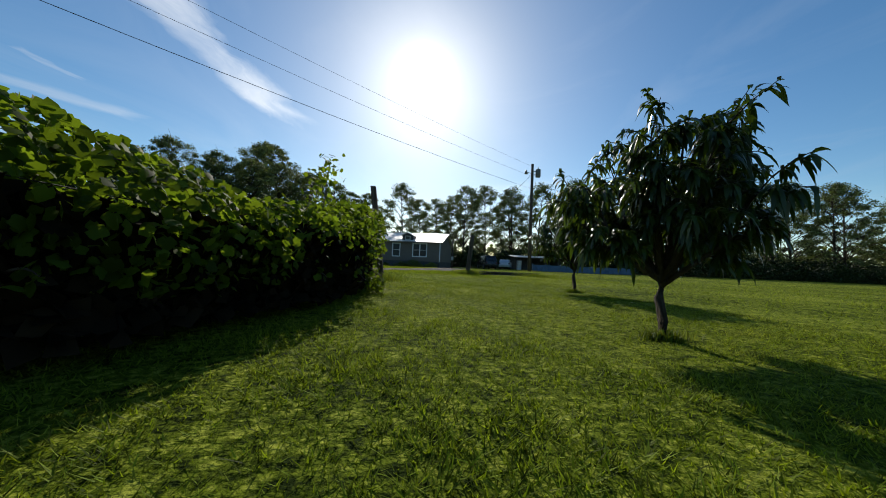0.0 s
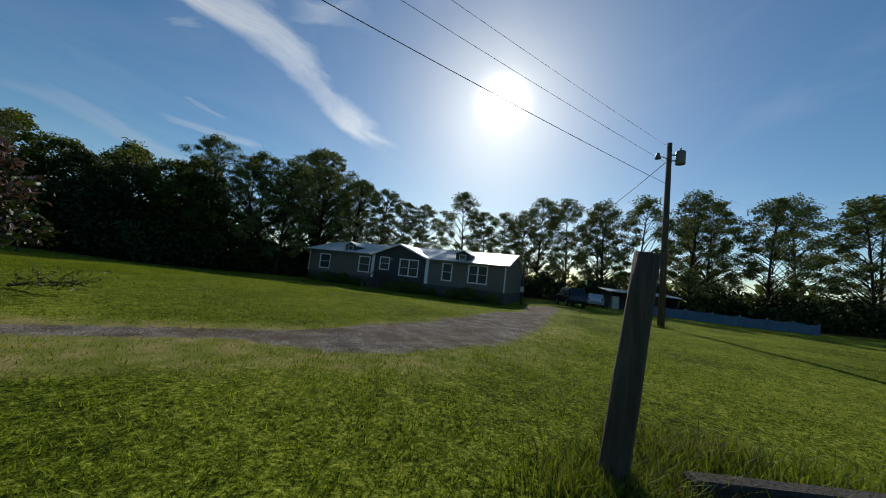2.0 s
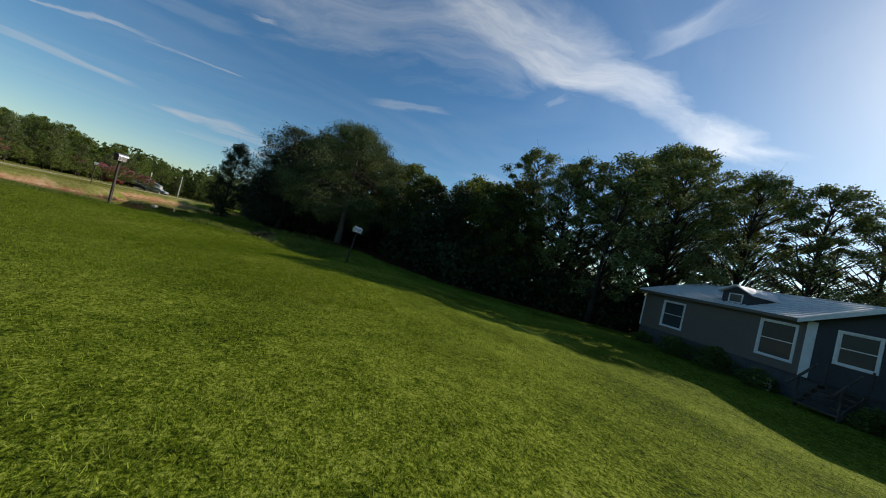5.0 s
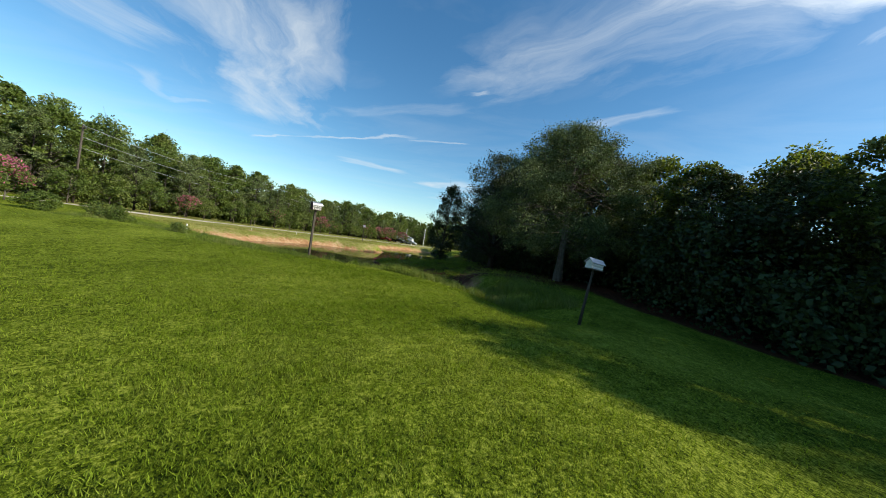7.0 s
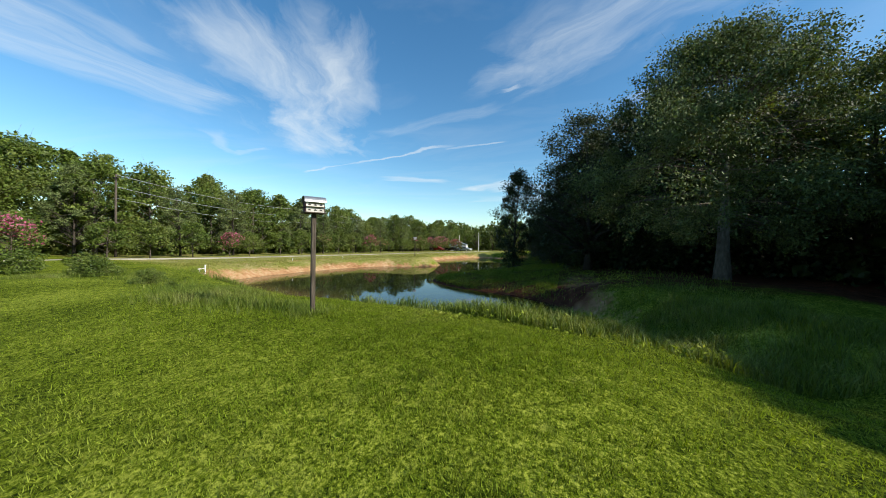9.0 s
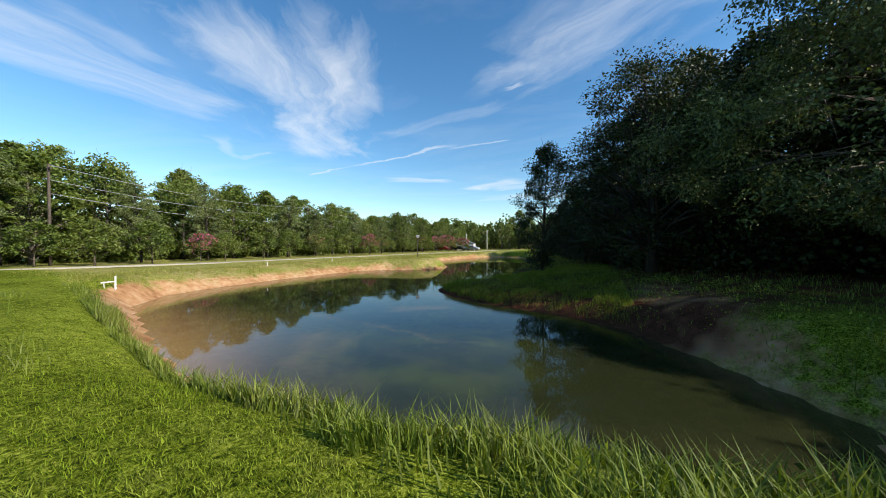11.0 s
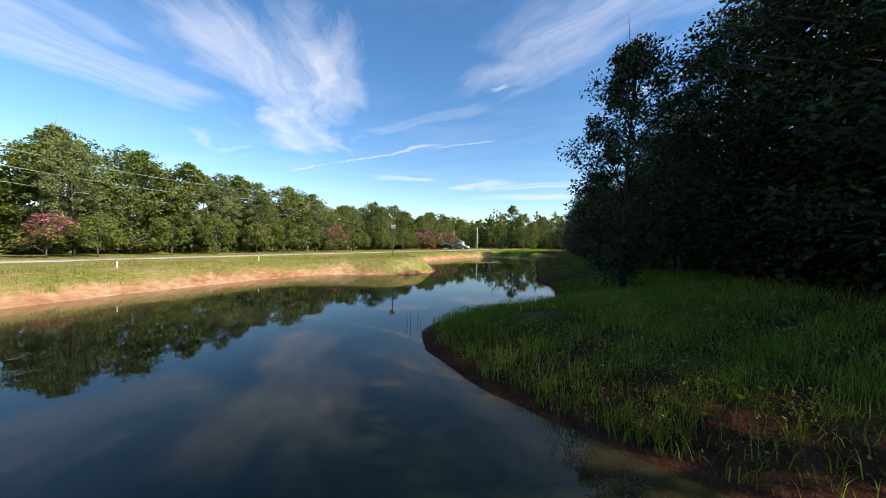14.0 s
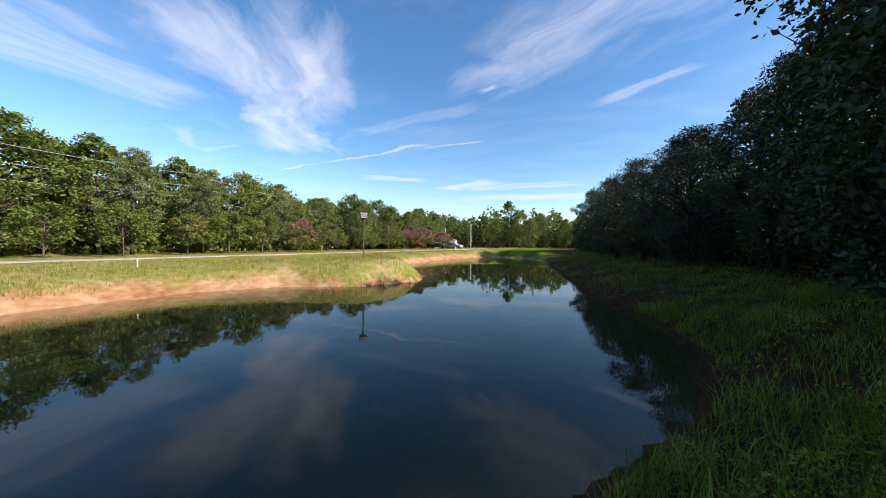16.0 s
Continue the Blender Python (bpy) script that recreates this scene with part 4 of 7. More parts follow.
def window(parent, x0, x1, z0, z1, y, units=1, name="window", trim=0.08):
    """A white-trimmed window: casing, a sill, one or two sashes with a meeting rail, and dark panes."""
    bm = bmesh.new()
    box(bm, x0 - trim, x0, y - 0.02, y + 0.035, z0 - trim, z1 + trim, 0.006)
    box(bm, x1, x1 + trim, y - 0.02, y + 0.035, z0 - trim, z1 + trim, 0.006)
    box(bm, x0, x1, y - 0.02, y + 0.035, z1, z1 + trim, 0.006)
    box(bm, x0, x1, y - 0.02, y + 0.05, z0 - trim, z0, 0.006)
    frame_ob = part(name, bm, WHITE, parent, "white-trimmed window with dark glass")
    wide = (x1 - x0) / units
    for k in range(units):
        a, b_ = x0 + k * wide, x0 + (k + 1) * wide
        sm = bmesh.new()
        t = 0.035
        side = 0.06 if units > 1 else t
        box(sm, a, a + (side if k else t), y - 0.06, y, z0, z1)
        box(sm, b_ - (side if k < units - 1 else t), b_, y - 0.06, y, z0, z1)
        box(sm, a + t, b_ - t, y - 0.06, y, z0, z0 + t)
        box(sm, a + t, b_ - t, y - 0.06, y, z1 - t, z1)
        box(sm, a + t, b_ - t, y - 0.05, y - 0.005, (z0 + z1) / 2 - 0.02, (z0 + z1) / 2 + 0.02)
        part("sash", sm, WHITE, frame_ob)
        part("pane", boxed(a + t, b_ - t, y - 0.045, y - 0.035, z0 + t, z1 - t), PANE, frame_ob)
    return frame_ob


def sloped(bm, x0, x1, y0, z0, y1, z1, thick=0.07):
    """A roof slab between two level edges."""
    vs = [bm.verts.new(p) for p in ((x0, y0, z0), (x1, y0, z0), (x1, y1, z1), (x0, y1, z1), (x0, y0, z0 - thick), (x1, y0, z0 - thick), (x1, y1, z1 - thick), (x0, y1, z1 - thick))]
    for q in ((0, 1, 2, 3), (7, 6, 5, 4), (0, 4, 5, 1), (1, 5, 6, 2), (2, 6, 7, 3), (3, 7, 4, 0)):
        bm.faces.new([vs[i] for i in q])
    bmesh.ops.recalc_face_normals(bm, faces=bm.faces[:])
    return bm


def build_house():
    L, D, EAVE, RIDGE, FLOOR = 22.1, 9.2, 2.76, 4.17, 0.40
    GX0, GX1, GAP, GZ = 7.45, 13.5, 10.5, 4.0
    home = thing("house", HOUSE @ pose(0, 0, 0), "single-storey grey manufactured house with white trim and metal roof", "house")
    wins = [(19.2, 20.5, 0.82, 2.27, 1), (14.05, 15.3, 0.86, 2.38, 1), (5.0, 5.88, 0.94, 2.46, 1), (1.68, 3.34, 0.98, 2.5, 2)]
    gwins = [(8.42, 10.38, 0.93, 2.46, 2), (11.64, 12.66, 1.33, 2.5, 1)]
    for x0, x1 in ((0, GX0), (GX1, L)):
        part("front_wall", holed(bmesh.new(), x0, x1, -0.14, 0, FLOOR, EAVE, [w[:4] for w in wins if x0 < w[0] < x1]), SIDING, home)
    gw = holed(bmesh.new(), GX0, GX1, -0.14, 0.12, FLOOR, EAVE, [w[:4] for w in gwins])
    top = [gw.verts.new(p) for y in (0.12, -0.14) for p in ((GX0, y, EAVE), (GX1, y, EAVE), (GAP, y, GZ - 0.08))]
    for q in ((0, 1, 2), (5, 4, 3), (0, 2, 5, 3), (1, 4, 5, 2)):
        gw.faces.new([top[i] for i in q])
    bmesh.ops.remove_doubles(gw, verts=gw.verts, dist=0.001)
    part("gable_wall", gw, SIDING_DARK, home, "charcoal gable wall")
    for x in (0, L):
        em = bmesh.new()
        a = x if x == 0 else x - 0.14
        vs = [em.verts.new((a + k, y, z)) for k in (0, 0.14) for y, z in ((-0.14, FLOOR), (-D, FLOOR), (-D, EAVE), (-D / 2, RIDGE - 0.08), (-0.14, EAVE))]
        em.faces.new(vs[:5])
        em.faces.new(vs[9:4:-1])
        for k in range(5):
            em.faces.new((vs[k], vs[(k + 1) % 5], vs[5 + (k + 1) % 5], vs[5 + k]))
        bmesh.ops.recalc_face_normals(em, faces=em.faces[:])
        part("end_wall", em, SIDING, home)
    part("back_wall", boxed(0.14, L - 0.14, -D, -D + 0.14, FLOOR, EAVE), SIDING, home)
    part("floor_slab", boxed(0.14, L - 0.14, -D + 0.14, -0.14, FLOOR, FLOOR + 0.1), SKIRT, home)
    sk = holed(bmesh.new(), 0.03, L - 0.03, -0.2, -0.05, HOUSE_GROUND - 0.4, FLOOR, [])
    box(sk, 0.03, 0.15, -D + 0.05, -0.2, HOUSE_GROUND - 0.4, FLOOR)
    box(sk, L - 0.15, L - 0.03, -D + 0.05, -0.2, HOUSE_GROUND - 0.4, FLOOR)
    part("skirting", sk, SKIRT, home)
    # roof: two slopes, the cross gable, ribs
    o = 0.30
    rise = (RIDGE - EAVE) / (D / 2)
    ze = EAVE - o * rise + 0.07
    rm_ = sloped(bmesh.new(), -o, GX0 - 0.16, o, ze, -D / 2, RIDGE)
    sloped(rm_, GX1 + 0.16, L + o, o, ze, -D / 2, RIDGE)
    sloped(rm_, GX0 - 0.16, GX1 + 0.16, -0.2, ze + (o + 0.2) * (RIDGE - ze) / (D / 2 + o), -D / 2, RIDGE)
    roof = part("roof", rm_, ROOF, home, "pale ribbed metal roof")
    part("roof_slope", sloped(bmesh.new(), -o, L + o, -D - o, ze, -D / 2 - 0.001, RIDGE), ROOF, roof)
    part("ridge_cap", boxed(-o, L + o, -D / 2 - 0.12, -D / 2 + 0.12, RIDGE - 0.01, RIDGE + 0.03, 0.01), ROOF, roof)
    slope = math.hypot(D / 2 + o, RIDGE - ze)
    rib = bpy.data.meshes.new("rib")
    rb = boxed(-0.025, 0.025, 0, slope, -0.05, 0, 0.008)
    rb.to_mesh(rib)
    rb.free()
    rib.materials.append(ROOF)
    for k in range(84):
        x = -o + 0.03 + k * (L + 2 * o - 0.06) / 83
        if GX0 - 0.2 < x < GX1 + 0.2:
            continue
        q = new("rib", rib)
        q.parent = roof
        q.matrix_parent_inverse = Matrix.Identity(4)
        q.matrix_basis = Matrix.Translation((x, o, ze)) @ Matrix.Rotation(math.atan2(RIDGE - ze, -(D / 2 + o)), 4, "X")
    gh = (GX1 - GX0) / 2
    grise = (GZ - EAVE) / gh
    for sgn in (-1, 1):
        cm = bmesh.new()
        x1 = GAP + sgn * (gh + o)
        z1 = EAVE - o * grise + 0.075
        back_y = -D / 2 + 0.1
        pts = [(GAP, 0.12 + o, GZ), (x1, 0.12 + o, z1), (x1, -0.1, z1), (GAP, back_y, GZ + 0.0)]
        up, dn = [cm.verts.new(p) for p in pts], [cm.verts.new((p[0], p[1], p[2] - 0.07)) for p in pts]
        cm.faces.new(up)
        cm.faces.new(dn[::-1])
        for k in range(4):
            cm.faces.new((up[k], dn[k], dn[(k + 1) % 4], up[(k + 1) % 4]))
        bmesh.ops.recalc_face_normals(cm, faces=cm.faces[:])
        part("gable_roof", cm, ROOF, roof)
        fm = bmesh.new()
        vs = [fm.verts.new(p) for y in (0.12 + o, 0.12 + o + 0.03) for p in ((GAP, y, GZ + 0.01), (x1, y, z1 + 0.01), (x1, y, z1 - 0.16), (GAP, y, GZ - 0.16))]
        for q in ((0, 1, 2, 3), (7, 6, 5, 4), (0, 4, 5, 1), (1, 5, 6, 2), (2, 6, 7, 3), (3, 7, 4, 0)):
            fm.faces.new([vs[i] for i in q])
        bmesh.ops.recalc_face_normals(fm, faces=fm.faces[:])
        part("bargeboard", fm, WHITE, roof, "white bargeboard")
    for x0, x1 in ((-o, GX0 - o), (GX1 + o, L + o)):
        part("fascia", boxed(x0, x1, o, o + 0.03, ze - 0.15, ze - 0.005), SIDING, roof)
    for x, w, y in ((0.0, 0.11, 0.012), (L - 0.11, 0.11, 0.012), (GX0 - 0.16, 0.32, 0.135), (GX1 - 0.16, 0.32, 0.135)):
        part("corner_trim", boxed(x, x + w, -0.02, y + 0.012, FLOOR, EAVE - 0.05, 0.006), WHITE, home, "white corner trim")
    for w in wins:
        window(home, *w[:4], 0.0, w[4])
    for w in gwins:
        window(home, *w[:4], 0.12, w[4])
    # dormers
    for c in (16.85, 4.15):
        dw, dz0, dz1, dp = 0.66, EAVE + 0.1, 3.5, 3.9
        y0 = -0.3
        dm = bmesh.new()
        vs = [dm.verts.new(p) for y in (y0, y0 - 0.12) for p in ((c - dw, y, dz0), (c + dw, y, dz0), (c + dw, y, dz1), (c, y, dp - 0.1), (c - dw, y, dz1))]
        dm.faces.new(vs[:5])
        dm.faces.new(vs[9:4:-1])
        for k in range(5):
            dm.faces.new((vs[k], vs[(k + 1) % 5], vs[5 + (k + 1) % 5], vs[5 + k]))
        for sgn in (-1, 1):
            x = c + sgn * dw
            box(dm, min(x, x - sgn * 0.08), max(x, x - sgn * 0.08), y0 - 1.6, y0 - 0.12, dz0, dz1)
        bmesh.ops.recalc_face_normals(dm, faces=dm.faces[:])
        dormer = part("dormer", dm, SIDING_DARK, home, "small gabled dormer with a louvred window")
        for sgn in (-1, 1):
            rm = bmesh.new()
            x1, yb = c + sgn * (dw + 0.18), -2.9
            z1 = dz1 - 0.03
            pts = [(c, y0 + 0.22, dp), (x1, y0 + 0.22, z1), (x1, -1.9, z1), (c, yb, dp)]
            up, dn = [rm.verts.new(p) for p in pts], [rm.verts.new((p[0], p[1], p[2] - 0.06)) for p in pts]
            rm.faces.new(up)
            rm.faces.new(dn[::-1])
            for k in range(4):
                rm.faces.new((up[k], dn[k], dn[(k + 1) % 4], up[(k + 1) % 4]))
            bmesh.ops.recalc_face_normals(rm, faces=rm.faces[:])
            part("dormer_roof", rm, ROOF, dormer)
        fr = bmesh.new()
        for b_ in ((c - 0.33, c + 0.33, dz0 + 0.1, dz0 + 0.15), (c - 0.33, c + 0.33, dz1 - 0.12, dz1 - 0.07), (c - 0.33, c - 0.28, dz0 + 0.15, dz1 - 0.12), (c + 0.28, c + 0.33, dz0 + 0.15, dz1 - 0.12)):
            box(fr, b_[0], b_[1], y0, y0 + 0.04, b_[2], b_[3])
        part("dormer_frame", fr, WHITE, dormer)
        part("dormer_pane", boxed(c - 0.28, c + 0.28, y0 + 0.004, y0 + 0.012, dz0 + 0.15, dz1 - 0.12), PANE, dormer)
    # porch lamp
    part("wall_lamp", boxed(11.28, 11.38, 0.12, 0.26, 2.28, 2.48, 0.02), STEEL, home, "small wall lamp beside the front window")
    # window air unit and front steps
    st = thing("front_steps", HOUSE @ pose(12.15, 0.16, HOUSE_GROUND), "dark wooden front steps with a handrail below the door window", "steps")
    for k in range(5):
        part("tread", boxed(-0.6, 0.6, 0.1 + 0.28 * (4 - k), 0.42 + 0.28 * (4 - k), 0.2 * (k + 1) - 0.05, 0.2 * (k + 1), 0.008), WOOD_POST, st)
    for x in (-0.6, 0.56):
        slant = Matrix.Translation((0, 1.5, 0.12)) @ Matrix.Rotation(math.atan2(0.8, -1.12), 4, "X")
        part("stringer", boxed(x, x + 0.04, 0, 1.6, -0.05, 0.14, 0, slant), WOOD_POST, st)
        part("rail_post", boxed(x, x + 0.05, 1.42, 1.47, 0.0, 1.05), WOOD_POST, st)
        part("rail_post", boxed(x, x + 0.05, 0.12, 0.17, 0.8, 1.95), WOOD_POST, st)
        part("handrail", boxed(x - 0.01, x + 0.06, 0, 1.65, -0.84, -0.79, 0, slant), WOOD_POST, st)
    return home


build_house()
ped = thing("utility_pedestal", HOUSE @ pose(14.4, 0.35, HOUSE_GROUND), "small white utility pedestal on the lawn by the house", "pedestal")
part("case", boxed(-0.11, 0.11, -0.09, 0.09, -0.05, 0.5, 0.02), WHITE, ped)
part("cap", boxed(-0.13, 0.13, -0.11, 0.11, 0.5, 0.56, 0.02), WHITE, ped)
mast = thing("service_mast", HOUSE @ pose(-1.3, -1.2, HOUSE_GROUND), "dark service post with a weatherhead beside the house", "post")
part("shaft", tube(bmesh.new(), [(0, 0, -0.1), (0, 0, 3.9)], [0.09, 0.08], 10), WOOD_POST, mast)
part("meter_box", boxed(-0.14, 0.14, 0.09, 0.22, 1.3, 1.75, 0.015), STEEL, mast)


# ---- fence posts, trellis, poles ----
def post(name, x, y, top, r, label, lean=(0, 0), square=False, mat=None, deep=0.15):
    z = gz(x, y)
    ob = thing(name, pose(x, y, z), label, "post")
    bm = bmesh.new()
    if square:
        box(bm, -r, r, -r, r, -deep, top, 0.008)
        bmesh.ops.transform(bm, matrix=Matrix.Shear("XY", 4, (lean[0], lean[1])), verts=bm.verts)
    else:
        pts = [(lean[0] * h, lean[1] * h, h) for h in np.linspace(-deep, top, 7)]
        tube(bm, pts, [r * (1.08 - 0.03 * i + 0.02 * math.sin(i * 2.1 + x)) for i in range(7)], 12)
    part("shaft", bm, mat or WOOD_POST, ob)
    return ob


post("wooden_post", 1.95, 11.86, 1.47, 0.083, "leaning weathered wooden post in the lawn beside a drain", (0.095, 0.0))
post("wooden_post", -4.75, 11.2, 1.62, 0.11, "stout weathered wooden post beside the gravel drive", (0.05, 0.0))
post("trellis_post", -0.685, 6.55, 1.86, 0.052, "square weathered post at the end of the grapevine", (-0.13, -0.07), True)
for k in range(2):
    post("trellis_post", -1.15 - 0.4 * k, 3.4 - 3.1 * k, 0.7, 0.05, "square weathered post inside the grapevine", (0, 0), True)
tw = thing("trellis_wire", pose(0, 0, 0), "taut galvanised wire strung along the grapevine posts", "wire")
for h in (0.32, 0.6):
    part("strand", tube(bmesh.new(), [(-0.8, 6.42, h), (-1.15, 3.4, h - 0.01), (-1.55, 0.3, h), (-1.6, -1.0, h)], [0.003] * 4, 5), WIRE, tw)
post("metal_stake", 7.25, 11.95, 0.55, 0.012, "thin dark metal stake standing in the lawn", mat=WIRE)
post("metal_stake", 8.2, 10.1, 0.6, 0.012, "thin dark metal stake standing in the lawn", mat=WIRE)

# the drain: a low concrete trough in a weedy dip
dr = thing("drain_trough", pose(3.5, 11.9, gz(3.5, 11.9), 0, 0, 8), "low weathered concrete drain edging sunk in the grass", "drain")
dm = bmesh.new()
box(dm, -1.05, 1.4, 0.12, 0.26, -0.2, 0.12, 0.02)
part("back_edge", dm, CONCRETE_SHADE, dr)
# black strip laid on the grass in place of the trough's shade
dm = boxed(-0.92, 1.38, -0.07, 0.118, -0.2, 0.008, 0.004)
part("channel", dm, RUBBER, dr, "black strip standing in for the shade before the edging")
part("front_edge", boxed(-1.16, -0.94, -0.2, 0.1, -0.2, 0.05, 0.02), CONCRETE_SHADE, dr)

UP = (9.84, 26.87)


def utility_pole(x, y, top, can=True):
    z = gz(x, y)
    ob = thing("utility_pole", pose(x, y, z), "tall dark wooden utility pole" + (" with a transformer and a yard lamp" if can else " carrying cables"), "utility pole")
    part("shaft", tube(bmesh.new(), [(0, 0, -0.3), (0, 0, top * 0.5), (0, 0, top)], [0.16, 0.14, 0.115], 12), WOOD_POST, ob)
    if can:
        c = bmesh.new()
        a = Vector((0.48, -0.12, 0))
        tube(c, [a + Vector((0, 0, h)) for h in (top - 1.15, top - 1.12, top - 0.5, top - 0.47, top - 0.42)], [0.2, 0.22, 0.22, 0.2, 0.06], 16)
        can_ob = part("transformer", c, GREY_BACKLIT, ob, "grey transformer can")
        part("bushing", tube(bmesh.new(), [a + Vector((0, 0, top - 0.44)), a + Vector((0, 0, top - 0.24))], [0.05, 0.03], 8), STEEL, can_ob)
        for h in (top - 0.95, top - 0.65):
            part("bracket", boxed(0.08, 0.32, -0.1, -0.04, h - 0.03, h + 0.03), STEEL, can_ob)
        arm = tube(bmesh.new(), [(-0.1, -0.02, top - 0.85), (-0.35, -0.08, top - 0.78), (-0.6, -0.14, top - 0.8)], [0.022] * 3, 8)
        lamp = part("lamp_arm", arm, STEEL, ob)
        part("lamp_head", tube(bmesh.new(), [(-0.6, -0.14, top - 0.62), (-0.6, -0.14, top - 0.78), (-0.6, -0.14, top - 0.92)], [0.07, 0.11, 0.15], 12), GREY_BACKLIT, lamp, "pale lamp hood")
    return ob


utility_pole(*UP, 9.5)
FARP = (-19.0, 1.6)
utility_pole(*FARP, 9.4, False)


def cable(name, a, b_, sag, r, label, n=14, mat=None):
    a, b_ = Vector(a), Vector(b_)
    pts = [a.lerp(b_, k / n) - Vector((0, 0, 4 * sag * (k / n) * (1 - k / n))) for k in range(n + 1)]
    return tagged(part(name, tube(bmesh.new(), pts, [r] * (n + 1), 5), mat or WIRE), label, "cable")


for dz, r in ((-0.15, 0.006), (-1.05, 0.007), (-2.15, 0.011)):
    cable("overhead_cable", (UP[0] - 0.12, UP[1], 9.5 + gz(*UP) + dz), (FARP[0], FARP[1], 9.4 + dz), 0.35, r, "thin black overhead cable between utility poles")
END = HOUSE @ Vector((-1.3, -1.2, 3.55))
cable("service_cable", (UP[0] - 0.12, UP[1] + 0.1, 8.35), END, 0.55, 0.018, "black service cable drooping from the pole to the house")


# ---- bird houses ----
def bird_house(x, y, high, turn, lean, stout, label):
    """A two-storey martin house on a post: white front with two rows of arched holes, maroon ends, a rounded grey roof."""
    z = gz(x, y)
    ob = thing("bird_house", pose(x, y, z, lean[0], lean[1], turn), label, "bird house")
    part("post", boxed(-stout, stout, -stout, stout, -0.2, high, 0.008), WOOD_POST, ob)
    W_, D_, H_ = 0.28, 0.2, 0.36
    body = part("body", boxed(-W_, W_, -D_, D_, high + 0.03, high + H_, 0.006), DULL_WHITE, ob)
    part("base_board", boxed(-W_ - 0.05, W_ + 0.05, -D_ - 0.1, D_ + 0.1, high, high + 0.025, 0.004), WOOD_POST, ob)
    part("ledge", boxed(-W_ - 0.03, W_ + 0.03, -D_ - 0.08, D_ + 0.08, high + 0.185, high + 0.2, 0.004), WOOD_POST, ob)
    for s in (-1, 1):
        em = bmesh.new()
        prof = [(-D_ - 0.01, high + 0.03), (D_ + 0.01, high + 0.03), (D_ + 0.01, high + H_)] + [((D_ + 0.01) * math.cos(a), high + H_ + 0.16 * math.sin(a)) for a in np.linspace(0.3, math.pi - 0.3, 7)] + [(-D_ - 0.01, high + H_)]
        for k in (0, 0.015):
            em.faces.new([em.verts.new((s * (W_ + k), py, pz)) for py, pz in prof])
        bmesh.ops.bridge_loops(em, edges=[e for e in em.edges])
        part("end_panel", em, material_maroon, ob, "maroon end panel")
        for row in (0, 1):
            for k in (-1, 0, 1):
                hm = bmesh.new()
                cz = high + 0.075 + 0.165 * row
                ring = [((k * 0.18 + 0.042 * math.cos(a)), cz + 0.05 * math.sin(a)) for a in np.linspace(0, math.pi, 8)]
                vs = [[hm.verts.new((px, s * (D_ + e), pz)) for px, pz in ring] for e in (0.002, 0.008)]
                hm.faces.new(vs[1])
                hm.faces.new(vs[0][::-1])
                for i in range(8):
                    hm.faces.new((vs[0][i], vs[0][(i + 1) % 8], vs[1][(i + 1) % 8], vs[1][i]))
                bmesh.ops.recalc_face_normals(hm, faces=hm.faces[:])
                part("entrance_hole", hm, RUBBER, body)
    rm = bmesh.new()
    arc = [((D_ + 0.09) * math.cos(a), high + H_ - 0.02 + 0.2 * math.sin(a)) for a in np.linspace(0, math.pi, 11)]
    rows_ = [[rm.verts.new((xx, py * k, (pz - (1 - k) * 0.15))) for py, pz in arc] for xx, k in ((-W_ - 0.06, 1), (W_ + 0.06, 1))]
    inner = [[rm.verts.new((v.co.x, v.co.y * 0.94, v.co.z - 0.012)) for v in row] for row in rows_]
    for i in range(10):
        rm.faces.new((rows_[0][i], rows_[1][i], rows_[1][i + 1], rows_[0][i + 1]))
        rm.faces.new((inner[0][i + 1], inner[1][i + 1], inner[1][i], inner[0][i]))
        for e in (0, 1):
            rm.faces.new((rows_[e][i], inner[e][i], inner[e][i + 1], rows_[e][i + 1]))
    for i in (0, 10):
        rm.faces.new((rows_[0][i], rows_[1][i], inner[1][i], inner[0][i]))
    bmesh.ops.recalc_face_normals(rm, faces=rm.faces[:])
    part("roof", rm, STEEL, ob, "rounded grey metal roof")
    # the box is small for its post
    small = Matrix.Translation((0, 0, high)) @ Matrix.Diagonal((0.66, 0.66, 0.68, 1)) @ Matrix.Translation((0, 0, -high))
    for c in ob.children:
        if not c.name.startswith("post"):
            c.matrix_basis = small
    return ob


material_maroon = material("maroon_paint", [(0.07, 0.02, 0.022), (0.11, 0.03, 0.03)], 0.6, 14.0, 2.0, 0.2, 30.0)


bird_house(-25.95, 12.69, 2.2, -32, (0, 0), 0.045, "white bird house with maroon ends on a wooden post")


